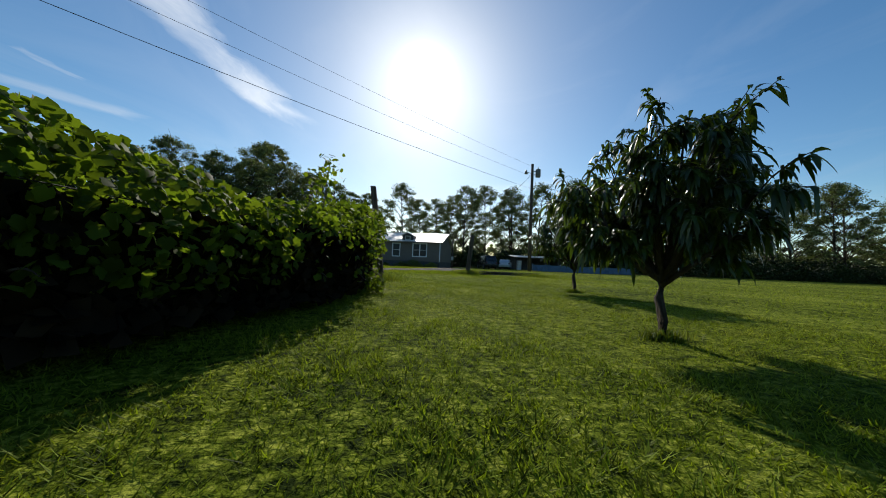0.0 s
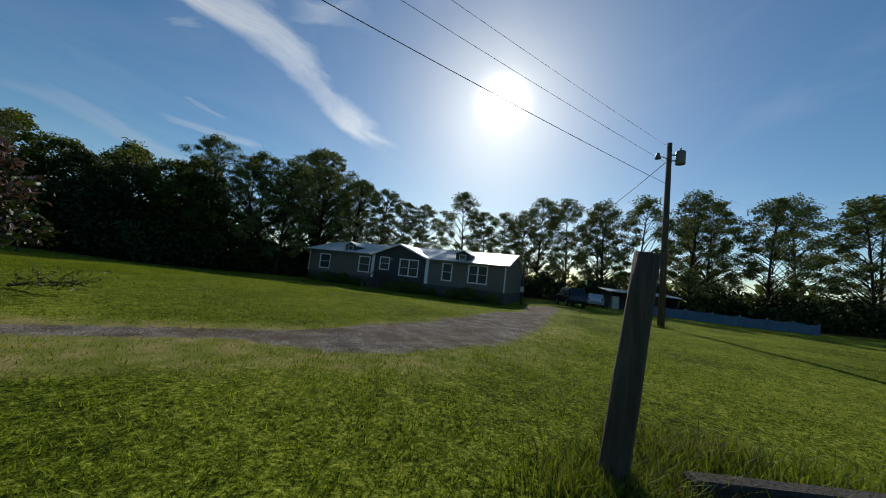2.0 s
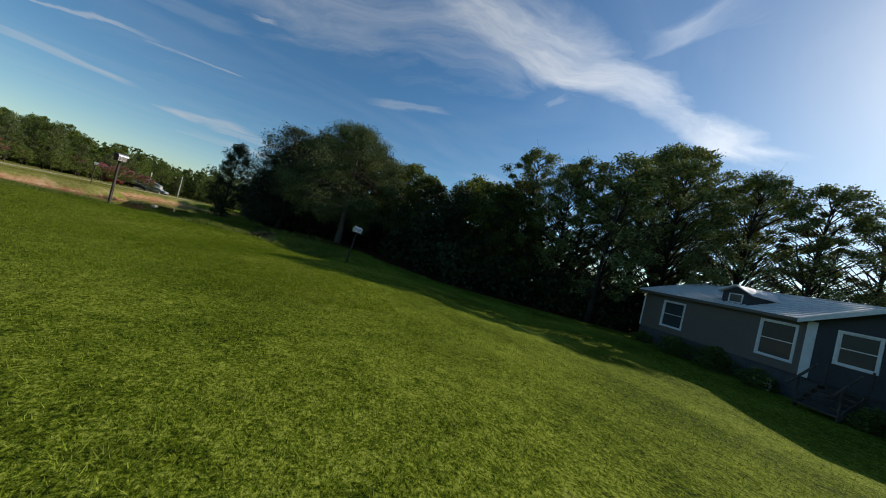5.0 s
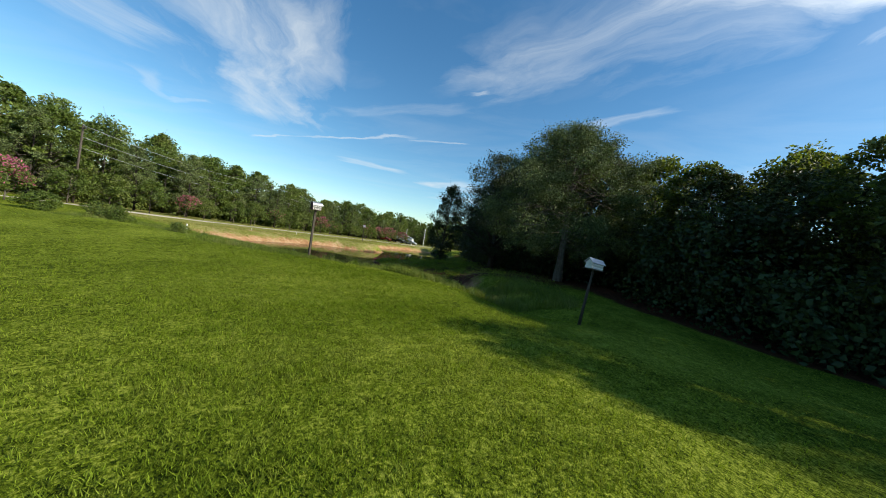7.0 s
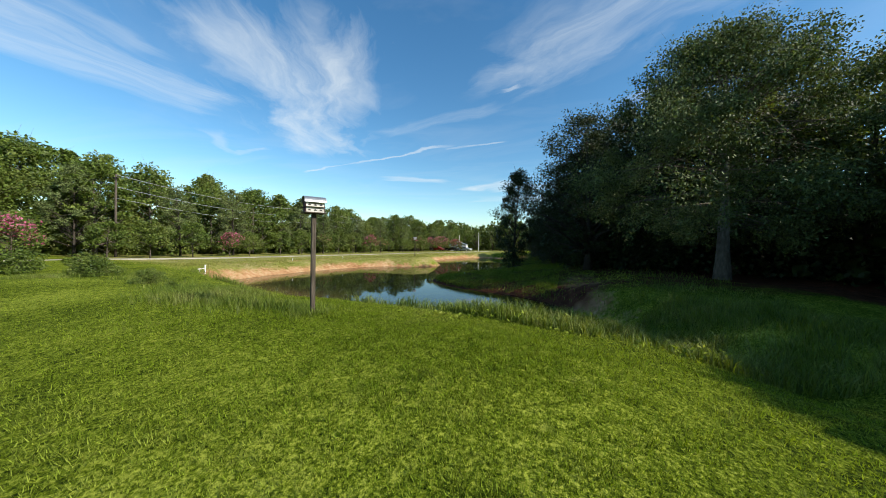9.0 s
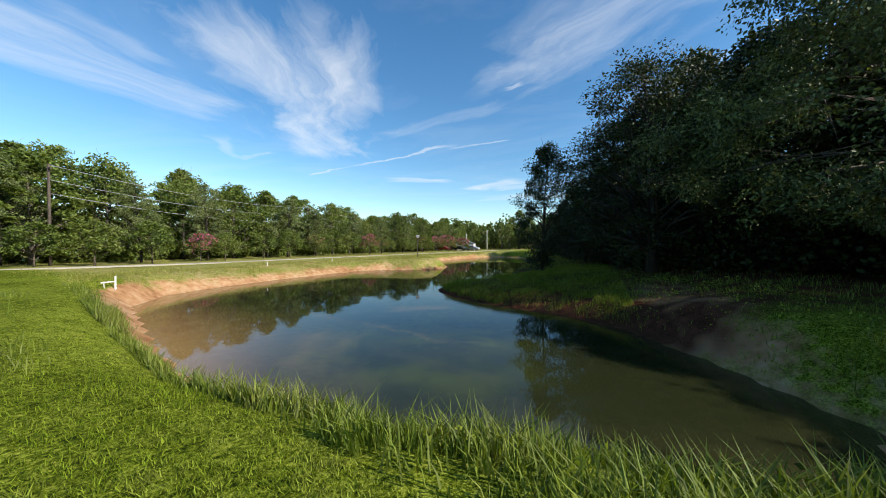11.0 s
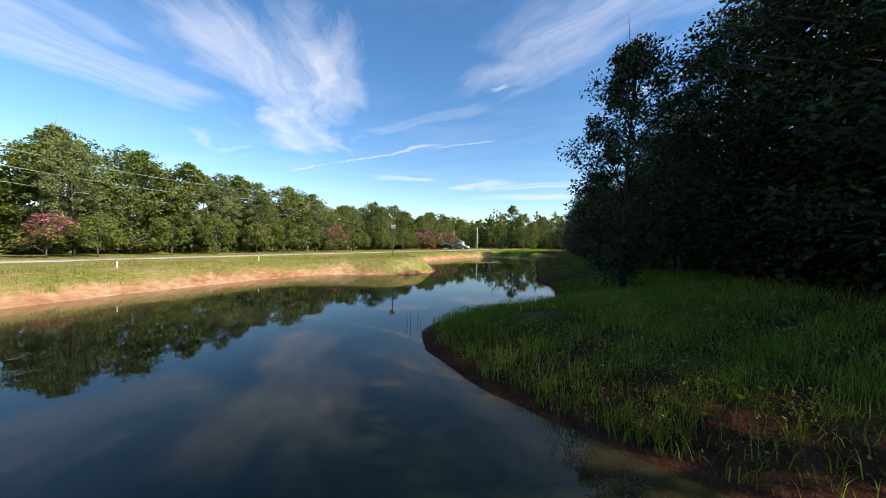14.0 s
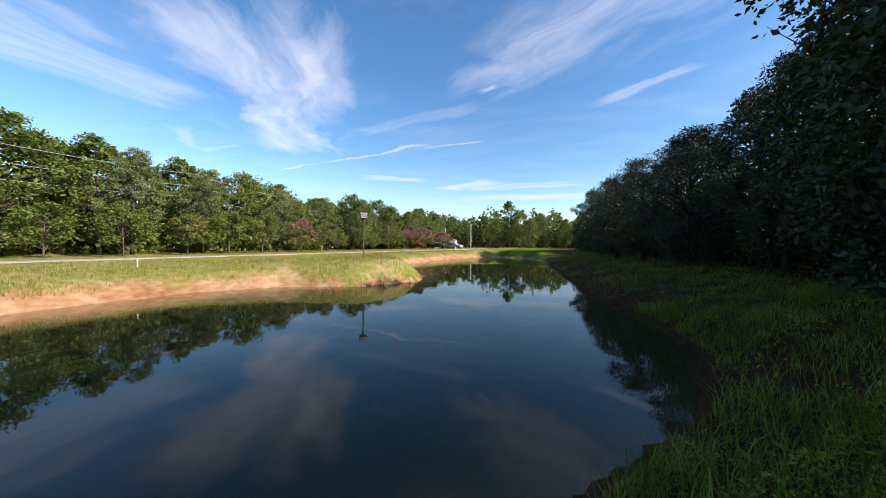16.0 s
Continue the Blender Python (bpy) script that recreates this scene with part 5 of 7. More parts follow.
def gabled_bird_house(x, y, high, turn, lean):
    """A small white box under a pitched tin roof, with two rows of scalloped trim, on a leaning post."""
    ob = thing("bird_house", pose(x, y, gz(x, y), lean[0], lean[1], turn), "white gabled bird house with scalloped trim on a leaning post", "bird house")
    part("post", tube(bmesh.new(), [(0, 0, -0.2), (0.01, 0, high * 0.5), (0, 0, high)], [0.06, 0.05, 0.04], 9), WOOD_POST, ob)
    a, b_, h = 0.23, 0.16, 0.22
    bm = bmesh.new()
    ends = [[bm.verts.new((s_ * a, py, pz)) for py, pz in ((-b_, high), (b_, high), (b_, high + h), (0, high + h + 0.13), (-b_, high + h))] for s_ in (-1, 1)]
    bm.faces.new(ends[0][::-1])
    bm.faces.new(ends[1])
    for k in range(5):
        bm.faces.new((ends[0][k], ends[0][(k + 1) % 5], ends[1][(k + 1) % 5], ends[1][k]))
    bmesh.ops.recalc_face_normals(bm, faces=bm.faces[:])
    body_ = part("body", bm, DULL_WHITE, ob)
    for s_ in (-1, 1):
        rm = boxed(-a - 0.05, a + 0.05, 0, 0.27, 0, 0.018, 0.004)
        bmesh.ops.transform(rm, matrix=Matrix.Translation((0, 0, high + h + 0.14)) @ Matrix.Rotation(0 if s_ > 0 else math.pi, 4, "Z") @ Matrix.Rotation(-math.atan2(0.13, b_), 4, "X"), verts=rm.verts)
        part("roof_panel", rm, STEEL, ob, "dull tin roof panel")
        for z_ in (high + 0.03, high + 0.13):
            tm = bmesh.new()
            for k in range(6):
                x0 = -a + k * 2 * a / 6
                f_ = [[tm.verts.new((px, s_ * (b_ + e), pz)) for px, pz in ((x0, z_ + 0.05), (x0 + a / 3, z_ + 0.05), (x0 + a / 3, z_ + 0.02), (x0 + a / 6, z_), (x0, z_ + 0.02))] for e in (0.003, 0.012)]
                tm.faces.new(f_[0])
                tm.faces.new(f_[1][::-1])
                for j in range(5):
                    tm.faces.new((f_[0][j], f_[0][(j + 1) % 5], f_[1][(j + 1) % 5], f_[1][j]))
            bmesh.ops.remove_doubles(tm, verts=tm.verts, dist=0.0005)
            bmesh.ops.recalc_face_normals(tm, faces=tm.faces[:])
            part("scalloped_trim", tm, WHITE, body_, "white scalloped trim")
    part("floor_board", boxed(-a - 0.03, a + 0.03, -b_ - 0.05, b_ + 0.05, high - 0.025, high, 0.004), WOOD_POST, ob)


gabled_bird_house(-25.2, 24.2, 2.0, -62, (0, -6))
bird_house(-63.5, -4.5, 2.6, -50, (0, 0), 0.045, "white bird house on a tall post among pond weeds")
for x, y, h, label in [(-47.2, -11.5, 0.35, "short white survey stake on the clay bank"), (-47.03, 9.07, 0.19, "short white survey stake on the bare bank"), (-55, -11.0, 0.35, "short white survey stake on the clay bank")]:
    post("survey_stake", x, y, h, 0.012 if h < 0.2 else 0.022, label, square=True, mat=WHITE)


marker = thing("marker_post", pose(-34.6, -5.7, gz(-34.6, -5.7), 0, 0, 20), "white marker post with a level bar at the water's edge", "post")
part("shaft", boxed(-0.03, 0.03, -0.03, 0.03, -0.1, 0.62, 0.006), WHITE, marker)
part("bar", boxed(0.031, 0.62, -0.02, 0.02, 0.34, 0.40, 0.006), DULL_WHITE, marker)
part("stake", boxed(0.5, 0.54, 0.021, 0.05, -0.1, 0.42, 0.006), DULL_WHITE, marker)


# ---- grapevine and peach trees ----
def lobed_leaves(name, places, outward, size, mat, rng, droop=0.4):
    """Broad toothed vine leaves, each a cupped fan of nine points round its stalk."""
    n = len(places)
    rim = np.array([1.0, 0.84, 0.74, 0.93, 0.82, 0.72, 0.80, 0.45, 0.80, 0.72, 0.82, 0.93, 0.74, 0.84])
    ang = np.linspace(0, math.tau, 14, endpoint=False)
    d = outward / np.maximum(np.linalg.norm(outward, axis=1, keepdims=True), 1e-6) * 0.8 + rng.normal(0, 0.7, (n, 3)) + [0, 0, 0.25]
    d /= np.linalg.norm(d, axis=1, keepdims=True)
    u = np.cross(d, rng.normal(0, 1, (n, 3)) + [0, 0, 0.01])
    tip = -np.tile([0, 0, 1.0], (n, 1)) * droop + rng.normal(0, 0.5, (n, 3))
    u = tip - d * (tip * d).sum(1, keepdims=True)
    u /= np.linalg.norm(u, axis=1, keepdims=True)
    v = np.cross(d, u)
    s = (size * rng.uniform(0.55, 1.25, n))[:, None, None]
    ring = places[:, None] + s * 0.5 * (rim * np.cos(ang))[None, :, None] * u[:, None] + s * 0.5 * (rim * np.sin(ang))[None, :, None] * v[:, None] - s * 0.10 * (rim[None, :, None] ** 2) * d[:, None]
    verts = np.concatenate([places[:, None], ring], 1).reshape(-1, 3)
    base = np.arange(n)[:, None, None] * 15
    k = np.arange(14)
    tri = np.stack([np.zeros(14, int), 1 + k, 1 + (k + 1) % 14], -1)[None]
    return mesh_of(name, verts, (base + tri).reshape(-1, 3), mat)


def build_vine():
    rng = np.random.default_rng(3)
    vine = thing("grapevine", pose(0, 0, 0), "thick leafy grapevine trained along a post and wire trellis", "vine")
    places, outs = [], []
    n = 24000
    y = rng.uniform(-1.2, 6.4, n)
    line = np.interp(y, [-1.2, 1, 3, 4.2, 6.5], [-1.62, -1.58, -1.15, -1.05, -1.1])
    top = np.interp(y, [-1.2, 0.9, 1.5, 2.3, 3.2, 4.0, 4.8, 5.6, 6.5], [0.95, 0.95, 0.80, 0.76, 0.86, 1.02, 1.22, 1.18, 1.0]) + 0.03 * np.sin(y * 5.1)
    half = np.interp(y, [-1.2, 0.8, 2, 3.4, 4.2, 5, 6.5], [0.52, 0.52, 0.64, 0.74, 0.64, 0.5, 0.42]) + 0.03 * np.sin(y * 4.3)
    a = rng.uniform(0, math.tau, n)
    r = 1 - 0.34 * rng.random(n) ** 1.4
    late = smooth_step(y, 4.3, 5.0)
    mid = (0.30 + 0.22 * late) * top + 0.22 + 0.05 * late
    dx, dz = np.cos(a) * half * r, np.sin(a) * (top - mid) * r
    z = mid + np.where(dz < 0, dz * (0.92 - 0.2 * late) * mid / (top - mid) * 0.85, dz)
    bulge = 0.06 * np.sin(y * 4.3 + z * 3.7) + 0.05 * np.sin(y * 9.1 + z * 7)
    sparse = rng.random(n) < (1 - 0.5 * late * (z < 0.66)) * (1 - (0.35 + 0.6 * smooth_step(y, 2.1, 2.6) - 0.22 * smooth_step(y, 3.4, 4.2)) * (1 - smooth_step(z / top, 0.55, 0.82)))
    places.append(np.stack([line + dx + np.sign(dx) * bulge, y, z], 1)[sparse])
    outs.append(np.stack([dx, 0 * dx + rng.normal(0, 0.1, n), dz + 0.1], 1)[sparse])
    # low growth at the foot of the vine
    m = 3200
    yl = 3.9 + 2.6 * rng.random(m)
    rim_ = np.interp(yl, [0.6, 2, 2.9, 4.2, 5, 6.5], [-1.0, -0.62, -0.36, -0.42, -0.55, -0.72]) + 0.05 * np.sin(yl * 7)
    back_ = 0.95 * rng.random(m) ** 1.3
    ll = rim_ - back_
    zl = -0.04 + rng.random(m) ** 0.8 * (0.12 + 0.55 * np.clip(back_, 0, 0.6) + 0.05 * np.sin(yl * 9 + ll * 5)) * (1 - 0.6 * smooth_step(yl, 4.3, 5.0))
    places.append(np.stack([ll, yl, zl], 1))
    outs.append(rng.normal(0, 0.4, (m, 3)) + [0.4, -0.3, 0.6])
    # shoots that stick out over the top and the sides
    for k in range(46):
        y0 = rng.uniform(0.9, 6.2)
        c0 = float(np.interp(y0, [-1.2, 1, 3, 4.2, 6.5], [-1.62, -1.58, -1.15, -1.05, -1.1]))
        w0 = float(np.interp(y0, [0.8, 2, 3.4, 4.2, 5, 6.5], [0.4, 0.5, 0.55, 0.5, 0.4, 0.3]))
        t0 = float(np.interp(y0, [0.8, 1.5, 2.3, 3.2, 4.0, 4.8, 5.6, 6.5], [0.78, 0.70, 0.72, 0.88, 1.05, 1.18, 1.12, 0.95]))
        upward = k % 3 < 2
        p0 = np.array([c0 + (rng.uniform(-0.5, 0.6) if upward else 0.9) * w0, y0, t0 * (0.92 if upward else rng.uniform(0.25, 0.8))])
        way = np.array([rng.uniform(-0.3, 0.5), rng.uniform(-0.6, 0.6), rng.uniform(0.3, 0.8)]) if upward else np.array([rng.uniform(0.3, 0.8), rng.uniform(-0.5, 0.5), rng.uniform(-0.2, 0.4)])
        long = rng.uniform(0.12, 0.34) if k > 2 else 0.82
        if k < 3:
            way = np.array([0.1 * k, 0.2 - 0.2 * k, 0.95])
            p0 = np.array([-0.85 - 0.25 * k, 2.9 + 0.5 * k, 0.8])
        pts = [p0 + way * long * h + np.array([0, 0, -0.35 * h * h * long]) for h in np.linspace(0, 1, 6)]
        part("shoot", tube(bmesh.new(), pts, [0.005, 0.005, 0.004, 0.004, 0.003, 0.002], 5), BARK, vine)
        for q in pts[1:]:
            m = 2 if k > 2 else 13
            places.append(q + rng.normal(0, 0.03 if k > 2 else 0.055, (m, 3)))
            outs.append(np.tile(way + [0.2, 0, 0.5], (m, 1)))
    for k in range(4):
        yb = 6.2 - k * 2.9
        xb = float(np.interp(yb, [-3.4, 6.5], [-1.6, -1.05]))
        part("cane", tube(bmesh.new(), [(xb, yb, -0.1), (xb + 0.05, yb - 0.06, 0.3), (xb - 0.03, yb + 0.05, 0.5), (xb, yb - 0.2, 0.65)], [0.045, 0.035, 0.03, 0.02], 8), BARK, vine)
    part("foliage", lobed_leaves("foliage", np.concatenate(places), np.concatenate(outs), 0.06, LEAF_VINE, rng), None, vine)
    # leaves packed inside, coloured near black in place of the vine's deep shade
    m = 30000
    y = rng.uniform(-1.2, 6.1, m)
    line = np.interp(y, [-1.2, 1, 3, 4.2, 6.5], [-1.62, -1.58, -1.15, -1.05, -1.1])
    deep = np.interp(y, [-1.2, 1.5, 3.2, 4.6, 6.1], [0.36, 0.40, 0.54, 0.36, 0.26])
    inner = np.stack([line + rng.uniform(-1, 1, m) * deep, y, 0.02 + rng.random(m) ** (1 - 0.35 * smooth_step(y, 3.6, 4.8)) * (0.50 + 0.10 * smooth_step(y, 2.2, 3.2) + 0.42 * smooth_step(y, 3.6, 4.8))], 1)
    part("inner_foliage", leaves("inner_foliage", inner, rng.normal(0, 1, (m, 3)), 0.11, [LEAF_VINE_SHADE], rng, None, 0.8), None, vine, "near-black leaves standing in for the shade inside the vine")
    # dry stems tangled at the foot
    for k in range(34):
        y0 = rng.uniform(3.9, 6.3)
        p0 = np.array([-1.05 + rng.normal(0, 0.26), y0, -0.03])
        p1 = p0 + [rng.uniform(-0.3, 0.2), rng.uniform(-0.4, 0.3), rng.uniform(0.25, 0.6)]
        mid_ = (p0 + p1) / 2 + rng.normal(0, 0.12, 3)
        part("dry_stem", tube(bmesh.new(), [p0, p0 * 0.6 + mid_ * 0.4 + rng.normal(0, 0.03, 3), mid_, p1], [0.008, 0.007, 0.005, 0.003], 5), BARK, vine)


build_vine()


def lance_leaves(name, roots, ways, size, mat, rng):
    """Long peach leaves that arch over and hang, folded along the midrib."""
    n = len(roots)
    ways = ways / np.linalg.norm(ways, axis=1, keepdims=True)
    side = np.cross(ways, rng.normal(0, 0.35, (n, 3)) + [0, 0, 1])
    side /= np.maximum(np.linalg.norm(side, axis=1, keepdims=True), 1e-6)
    s = (size * rng.uniform(0.7, 1.25, n))[:, None]
    curl = rng.uniform(0.7, 1.45, n)[:, None]
    rows_ = []
    for h, w in ((0, 0.02), (0.25, 0.085), (0.5, 0.10), (0.78, 0.07), (1.0, 0.0)):
        c = roots + ways * s * (h - 0.25 * curl * h * h) + np.array([0, 0, -1]) * s * curl * 0.62 * h * h
        rows_ += [c + side * s * w, c - side * s * w]
    verts = np.stack(rows_, 1).reshape(-1, 3)
    quad = np.array([[2 * k, 2 * k + 1, 2 * k + 3, 2 * k + 2] for k in range(4)])
    faces = (np.arange(n)[:, None, None] * 10 + quad[None]).reshape(-1, 4)
    return mesh_of(name, verts, faces, mat)


def peach_tree(x, y, tall, spread, seed, first, reach=None):
    rng = np.random.default_rng(seed)
    z = gz(x, y)
    ob = thing("peach_tree", pose(x, y, z), "young peach tree with drooping glossy leaves on the lawn", "tree", "young peach trees")
    bm = bmesh.new()
    tube(bm, [(0, 0, -0.1), (0.01, 0, 0.12), (-0.015, 0.01, first * 0.7), (0.01, 0, first)], [0.046, 0.033, 0.029, 0.03], 10)
    roots, ways = [], []
    for k in range(16):
        turn = k * 2.4 + rng.normal(0, 0.3)
        share = 0.25 + 0.75 * ((k * 7) % 16) / 15
        out = spread * share * rng.uniform(0.85, 1.0)
        high = first + (tall - first) * (0.90 - 0.42 * share ** 2) * rng.uniform(0.86, 1.04)
        base = Vector((0, 0, first * rng.uniform(0.9, 1.0)))
        tip = Vector((math.cos(turn) * out, math.sin(turn) * out, high))
        mid = base.lerp(tip, 0.5) + Vector((math.cos(turn), math.sin(turn), -0.3)) * out * 0.16
        limb = [base, base.lerp(mid, 0.55), mid, mid.lerp(tip, 0.55) + Vector((0, 0, 0.04)), tip]
        tube(bm, limb, [0.02, 0.015, 0.011, 0.008, 0.003], 7)
        for j in range(19):
            h = rng.uniform(0.3, 1.0) if j else 1.0
            at = limb[2].lerp(limb[4], (h - 0.5) * 2) if h > 0.5 else limb[0].lerp(limb[2], h * 2)
            t2 = turn + rng.normal(0, 1.2)
            long = rng.uniform(0.10, 0.26)
            end = at + Vector((math.cos(t2) * long, math.sin(t2) * long, rng.uniform(-0.25, 0.55) * long + (0.12 if not j else 0)))
            tube(bm, [at, at.lerp(end, 0.55) + Vector((0, 0, 0.02)), end], [0.005, 0.004, 0.002], 4)
            m = 24
            hh = rng.uniform(0.25, 1.0, m)[:, None]
            roots.append(np.array(at) * (1 - hh) + np.array(end) * hh)
            wv = rng.normal(0, 0.7, (m, 3)) + np.array((end - at).normalized()) * 0.5 + [0, 0, 0.1]
            ways.append(wv)
    if reach is not None:
        base, tip = Vector((0, 0, first)), Vector(reach)
        limb = [base, base.lerp(tip, 0.35) + Vector((0, 0, 0.05)), base.lerp(tip, 0.7) + Vector((0, 0, 0.08)), tip]
        tube(bm, limb, [0.016, 0.012, 0.007, 0.003], 7)
        for h in (0.72, 0.84, 0.93, 1.0):
            at, m = base.lerp(tip, h), 12
            roots.append(np.array(at) + rng.normal(0, 0.03, (m, 3)))
            ways.append(rng.normal(0, 0.7, (m, 3)) + [0, 0, 0.3])
    part("trunk", bm, BARK_DARK, ob)
    part("crown", lance_leaves("crown", np.concatenate(roots), np.concatenate(ways), 0.115, LEAF_PEACH, rng), None, ob)


peach_tree(1.70, 2.06, 1.66, 0.66, 7, 0.40)
peach_tree(2.85, 5.5, 1.85, 0.68, 8, 0.42, (-0.62, 0.42, 1.5))


# ---- shed, cars, fence ----
def car(x, y, turn, paint, label, tall=1.7):
    z = gz(x, y)
    ob = thing("car", pose(x, y, z, 0, 0, turn), label, "car")
    bm = bmesh.new()
    prof = [(-2.2, 0.35), (2.15, 0.35), (2.25, 0.7), (2.1, 0.92), (1.15, 1.05), (0.45, tall - 0.02), (-1.7, tall), (-2.15, 1.1), (-2.25, 0.7)]
    sides_ = [[bm.verts.new((px, s * (0.88 if pz < 1.08 else 0.72), pz)) for px, pz in prof] for s in (-1, 1)]
    bm.faces.new(sides_[0][::-1])
    bm.faces.new(sides_[1])
    for k in range(9):
        bm.faces.new((sides_[0][k], sides_[0][(k + 1) % 9], sides_[1][(k + 1) % 9], sides_[1][k]))
    bmesh.ops.recalc_face_normals(bm, faces=bm.faces[:])
    bmesh.ops.bevel(bm, geom=bm.edges[:], offset=0.05, segments=2, affect="EDGES", profile=0.5)
    part("body", bm, paint, ob)
    for s in (-1, 1):
        gm = bmesh.new()
        q = [(0.95, 1.1), (0.38, tall - 0.12), (-1.55, tall - 0.1), (-1.9, 1.12)]
        vs = [[gm.verts.new((px, s * (0.815 - 0.09 * (pz > 1.2) + e), pz)) for px, pz in q] for e in (0.03, 0.05)]
        gm.faces.new(vs[0])
        gm.faces.new(vs[1][::-1])
        for k in range(4):
            gm.faces.new((vs[0][k], vs[0][(k + 1) % 4], vs[1][(k + 1) % 4], vs[1][k]))
        bmesh.ops.recalc_face_normals(gm, faces=gm.faces[:])
        part("side_window", gm, PANE, ob)
        for wx in (-1.4, 1.4):
            wh = bmesh.new()
            tube(wh, [(wx, s * 0.72, 0.33), (wx, s * 0.75, 0.33), (wx, s * 0.88, 0.33), (wx, s * 0.9, 0.33)], [0.28, 0.33, 0.33, 0.28], 18)
            wo = part("wheel", wh, RUBBER, ob)
            part("rim", tube(bmesh.new(), [(wx, s * 0.895, 0.33), (wx, s * 0.915, 0.33)], [0.2, 0.17], 14), STEEL, wo)
        part("tail_light", boxed(-2.27, -2.2, s * 0.7 - 0.1, s * 0.7 + 0.1, 0.8, 1.0, 0.02), material_maroon, ob)
    return ob


SILVER = material("silver_car_paint", [(0.4, 0.41, 0.42), (0.5, 0.51, 0.52)], 0.3, 3.0, 0.5, spec=0.6, metal=0.4)
RED = material("red_car_paint", [(0.25, 0.02, 0.02), (0.33, 0.03, 0.03)], 0.3, 3.0, 0.5, spec=0.6)
car(9.9, 44.0, 95, CAR_DARK, "dark parked car in front of the trees", 1.85)
car(14.2, 49.5, 70, SILVER, "silver car parked near the shed", 1.5)
for x, y, turn, paint, label in [(-118, -24.5, 80, RED, "red car parked far beyond the pond"), (-121, -20.5, 85, CAR_DARK, "dark car parked far beyond the pond"), (-124, -16.8, 80, SILVER, "silver car parked far beyond the pond"), (-117, -28.5, 80, CAR_DARK, "dark car parked far beyond the pond")]:
    car(x, y, turn, paint, label, 1.5)


def build_shed():
    ob = thing("open_shed", pose(19.5, 51.5, gz(19.5, 51.5), 0, 0, -6), "low open shed with a pale sagging metal roof", "shed")
    part("roof", sloped(bmesh.new(), -3.8, 3.8, -2.6, 2.05, 2.4, 2.45, 0.06), DULL_WHITE, ob)
    part("back_wall", boxed(-3.5, 3.5, 2.0, 2.1, -0.1, 2.36), SKIRT, ob)
    for x in (-3.5, -1.2, 1.2, 3.4):
        part("post", boxed(x, x + 0.12, -2.4, -2.28, -0.1, 2.02), WOOD_POST, ob)
    part("side_wall", boxed(3.4, 3.5, -2.2, 2.0, -0.1, 2.05), SKIRT, ob)
    part("cabinet", boxed(-2.9, -2.2, -1.2, -0.6, -0.05, 1.5, 0.03), DULL_WHITE, ob, "pale metal cabinet")


build_shed()
fence = thing("tarp_fence", pose(0, 0, 0), "long low fence hung with a faded blue tarp", "fence")
FL = [(16.8, 44.6), (18.6, 44.0), (20.6, 43.6), (22.8, 43.4), (25.0, 43.2), (27.2, 43.1), (29.4, 43.2), (31.6, 43.3)]
for (ax, ay), (bx, by) in zip(FL, FL[1:]):
    fm = bmesh.new()
    cols = []
    for h in np.linspace(0, 1, 9):
        x, y = ax + (bx - ax) * h, ay + (by - ay) * h
        g = gz(x, y)
        top = 0.98 - 0.10 * math.sin(math.pi * h) + 0.02 * math.sin(9 * x)
        w = 0.05 * math.sin(h * 17 + ax)
        cols.append([[fm.verts.new((x, y + w * (1 - k / 4) + e, g - 0.03 + top * k / 4)) for k in range(5)] for e in (0, 0.02)])
    for a, b_ in zip(cols, cols[1:]):
        for e in (0, 1):
            for k in range(4):
                fm.faces.new((a[e][k], b_[e][k], b_[e][k + 1], a[e][k + 1]) if e == 0 else (a[e][k + 1], b_[e][k + 1], b_[e][k], a[e][k]))
        fm.faces.new((a[0][4], b_[0][4], b_[1][4], a[1][4]))
    part("tarp", fm, BLUE, fence, "faded blue tarp")
for x, y in FL:
    part("post", tube(bmesh.new(), [(x, y + 0.07, gz(x, y) - 0.1), (x, y + 0.07, gz(x, y) + 1.06)], [0.03, 0.03], 8), STEEL, fence)

# the far line of poles and cables south of the pond
SP = [(-38.5, -27.5, 8.9), (-70, -30.5, 8.6), (-104, -31.5, 8.6)]
for x, y, h in SP:
    z = gz(x, y)
    ob = thing("utility_pole", pose(x, y, z), "grey wooden utility pole among the trees", "utility pole", "poles beyond the pond")
    part("shaft", tube(bmesh.new(), [(0, 0, -0.3), (0, 0, h)], [0.12, 0.09], 10), WOOD_POST, ob)
    part("crossbar", boxed(-0.06, 0.06, -0.5, 0.5, h - 0.45, h - 0.33), WOOD_POST, ob)
for a, b_ in zip(SP, SP[1:]):
    for dz in (0.0, -1.3, -2.5):
        cable("overhead_cable", (a[0], a[1], a[2] - 0.2 + dz), (b_[0], b_[1], b_[2] - 0.2 + dz), 0.9, 0.02, "overhead cable coloured pale as if sunlit before the trees beyond the pond", mat=CABLE_PALE)
for x, y, h in [(-131, -14.1, 6.6), (-134, -25.5, 6.2), (-131, -21.5, 5.6)]:
    post("light_pole", x, y, h, 0.11, "pale slender pole far beyond the pond", mat=DULL_WHITE)
fb = thing("far_house", pose(-126, -20, gz(-126, -20), 0, 0, 10), "small pale house far beyond the pond", "house")
part("wall", boxed(-2.2, 2.2, -3, 3, -0.1, 2.2), DULL_WHITE, fb)
part("roof", sloped(sloped(bmesh.new(), -2.6, 2.6, -3.2, 2.2, 0, 3.3), -2.6, 2.6, 3.2, 2.2, 0.001, 3.3), STEEL, fb)

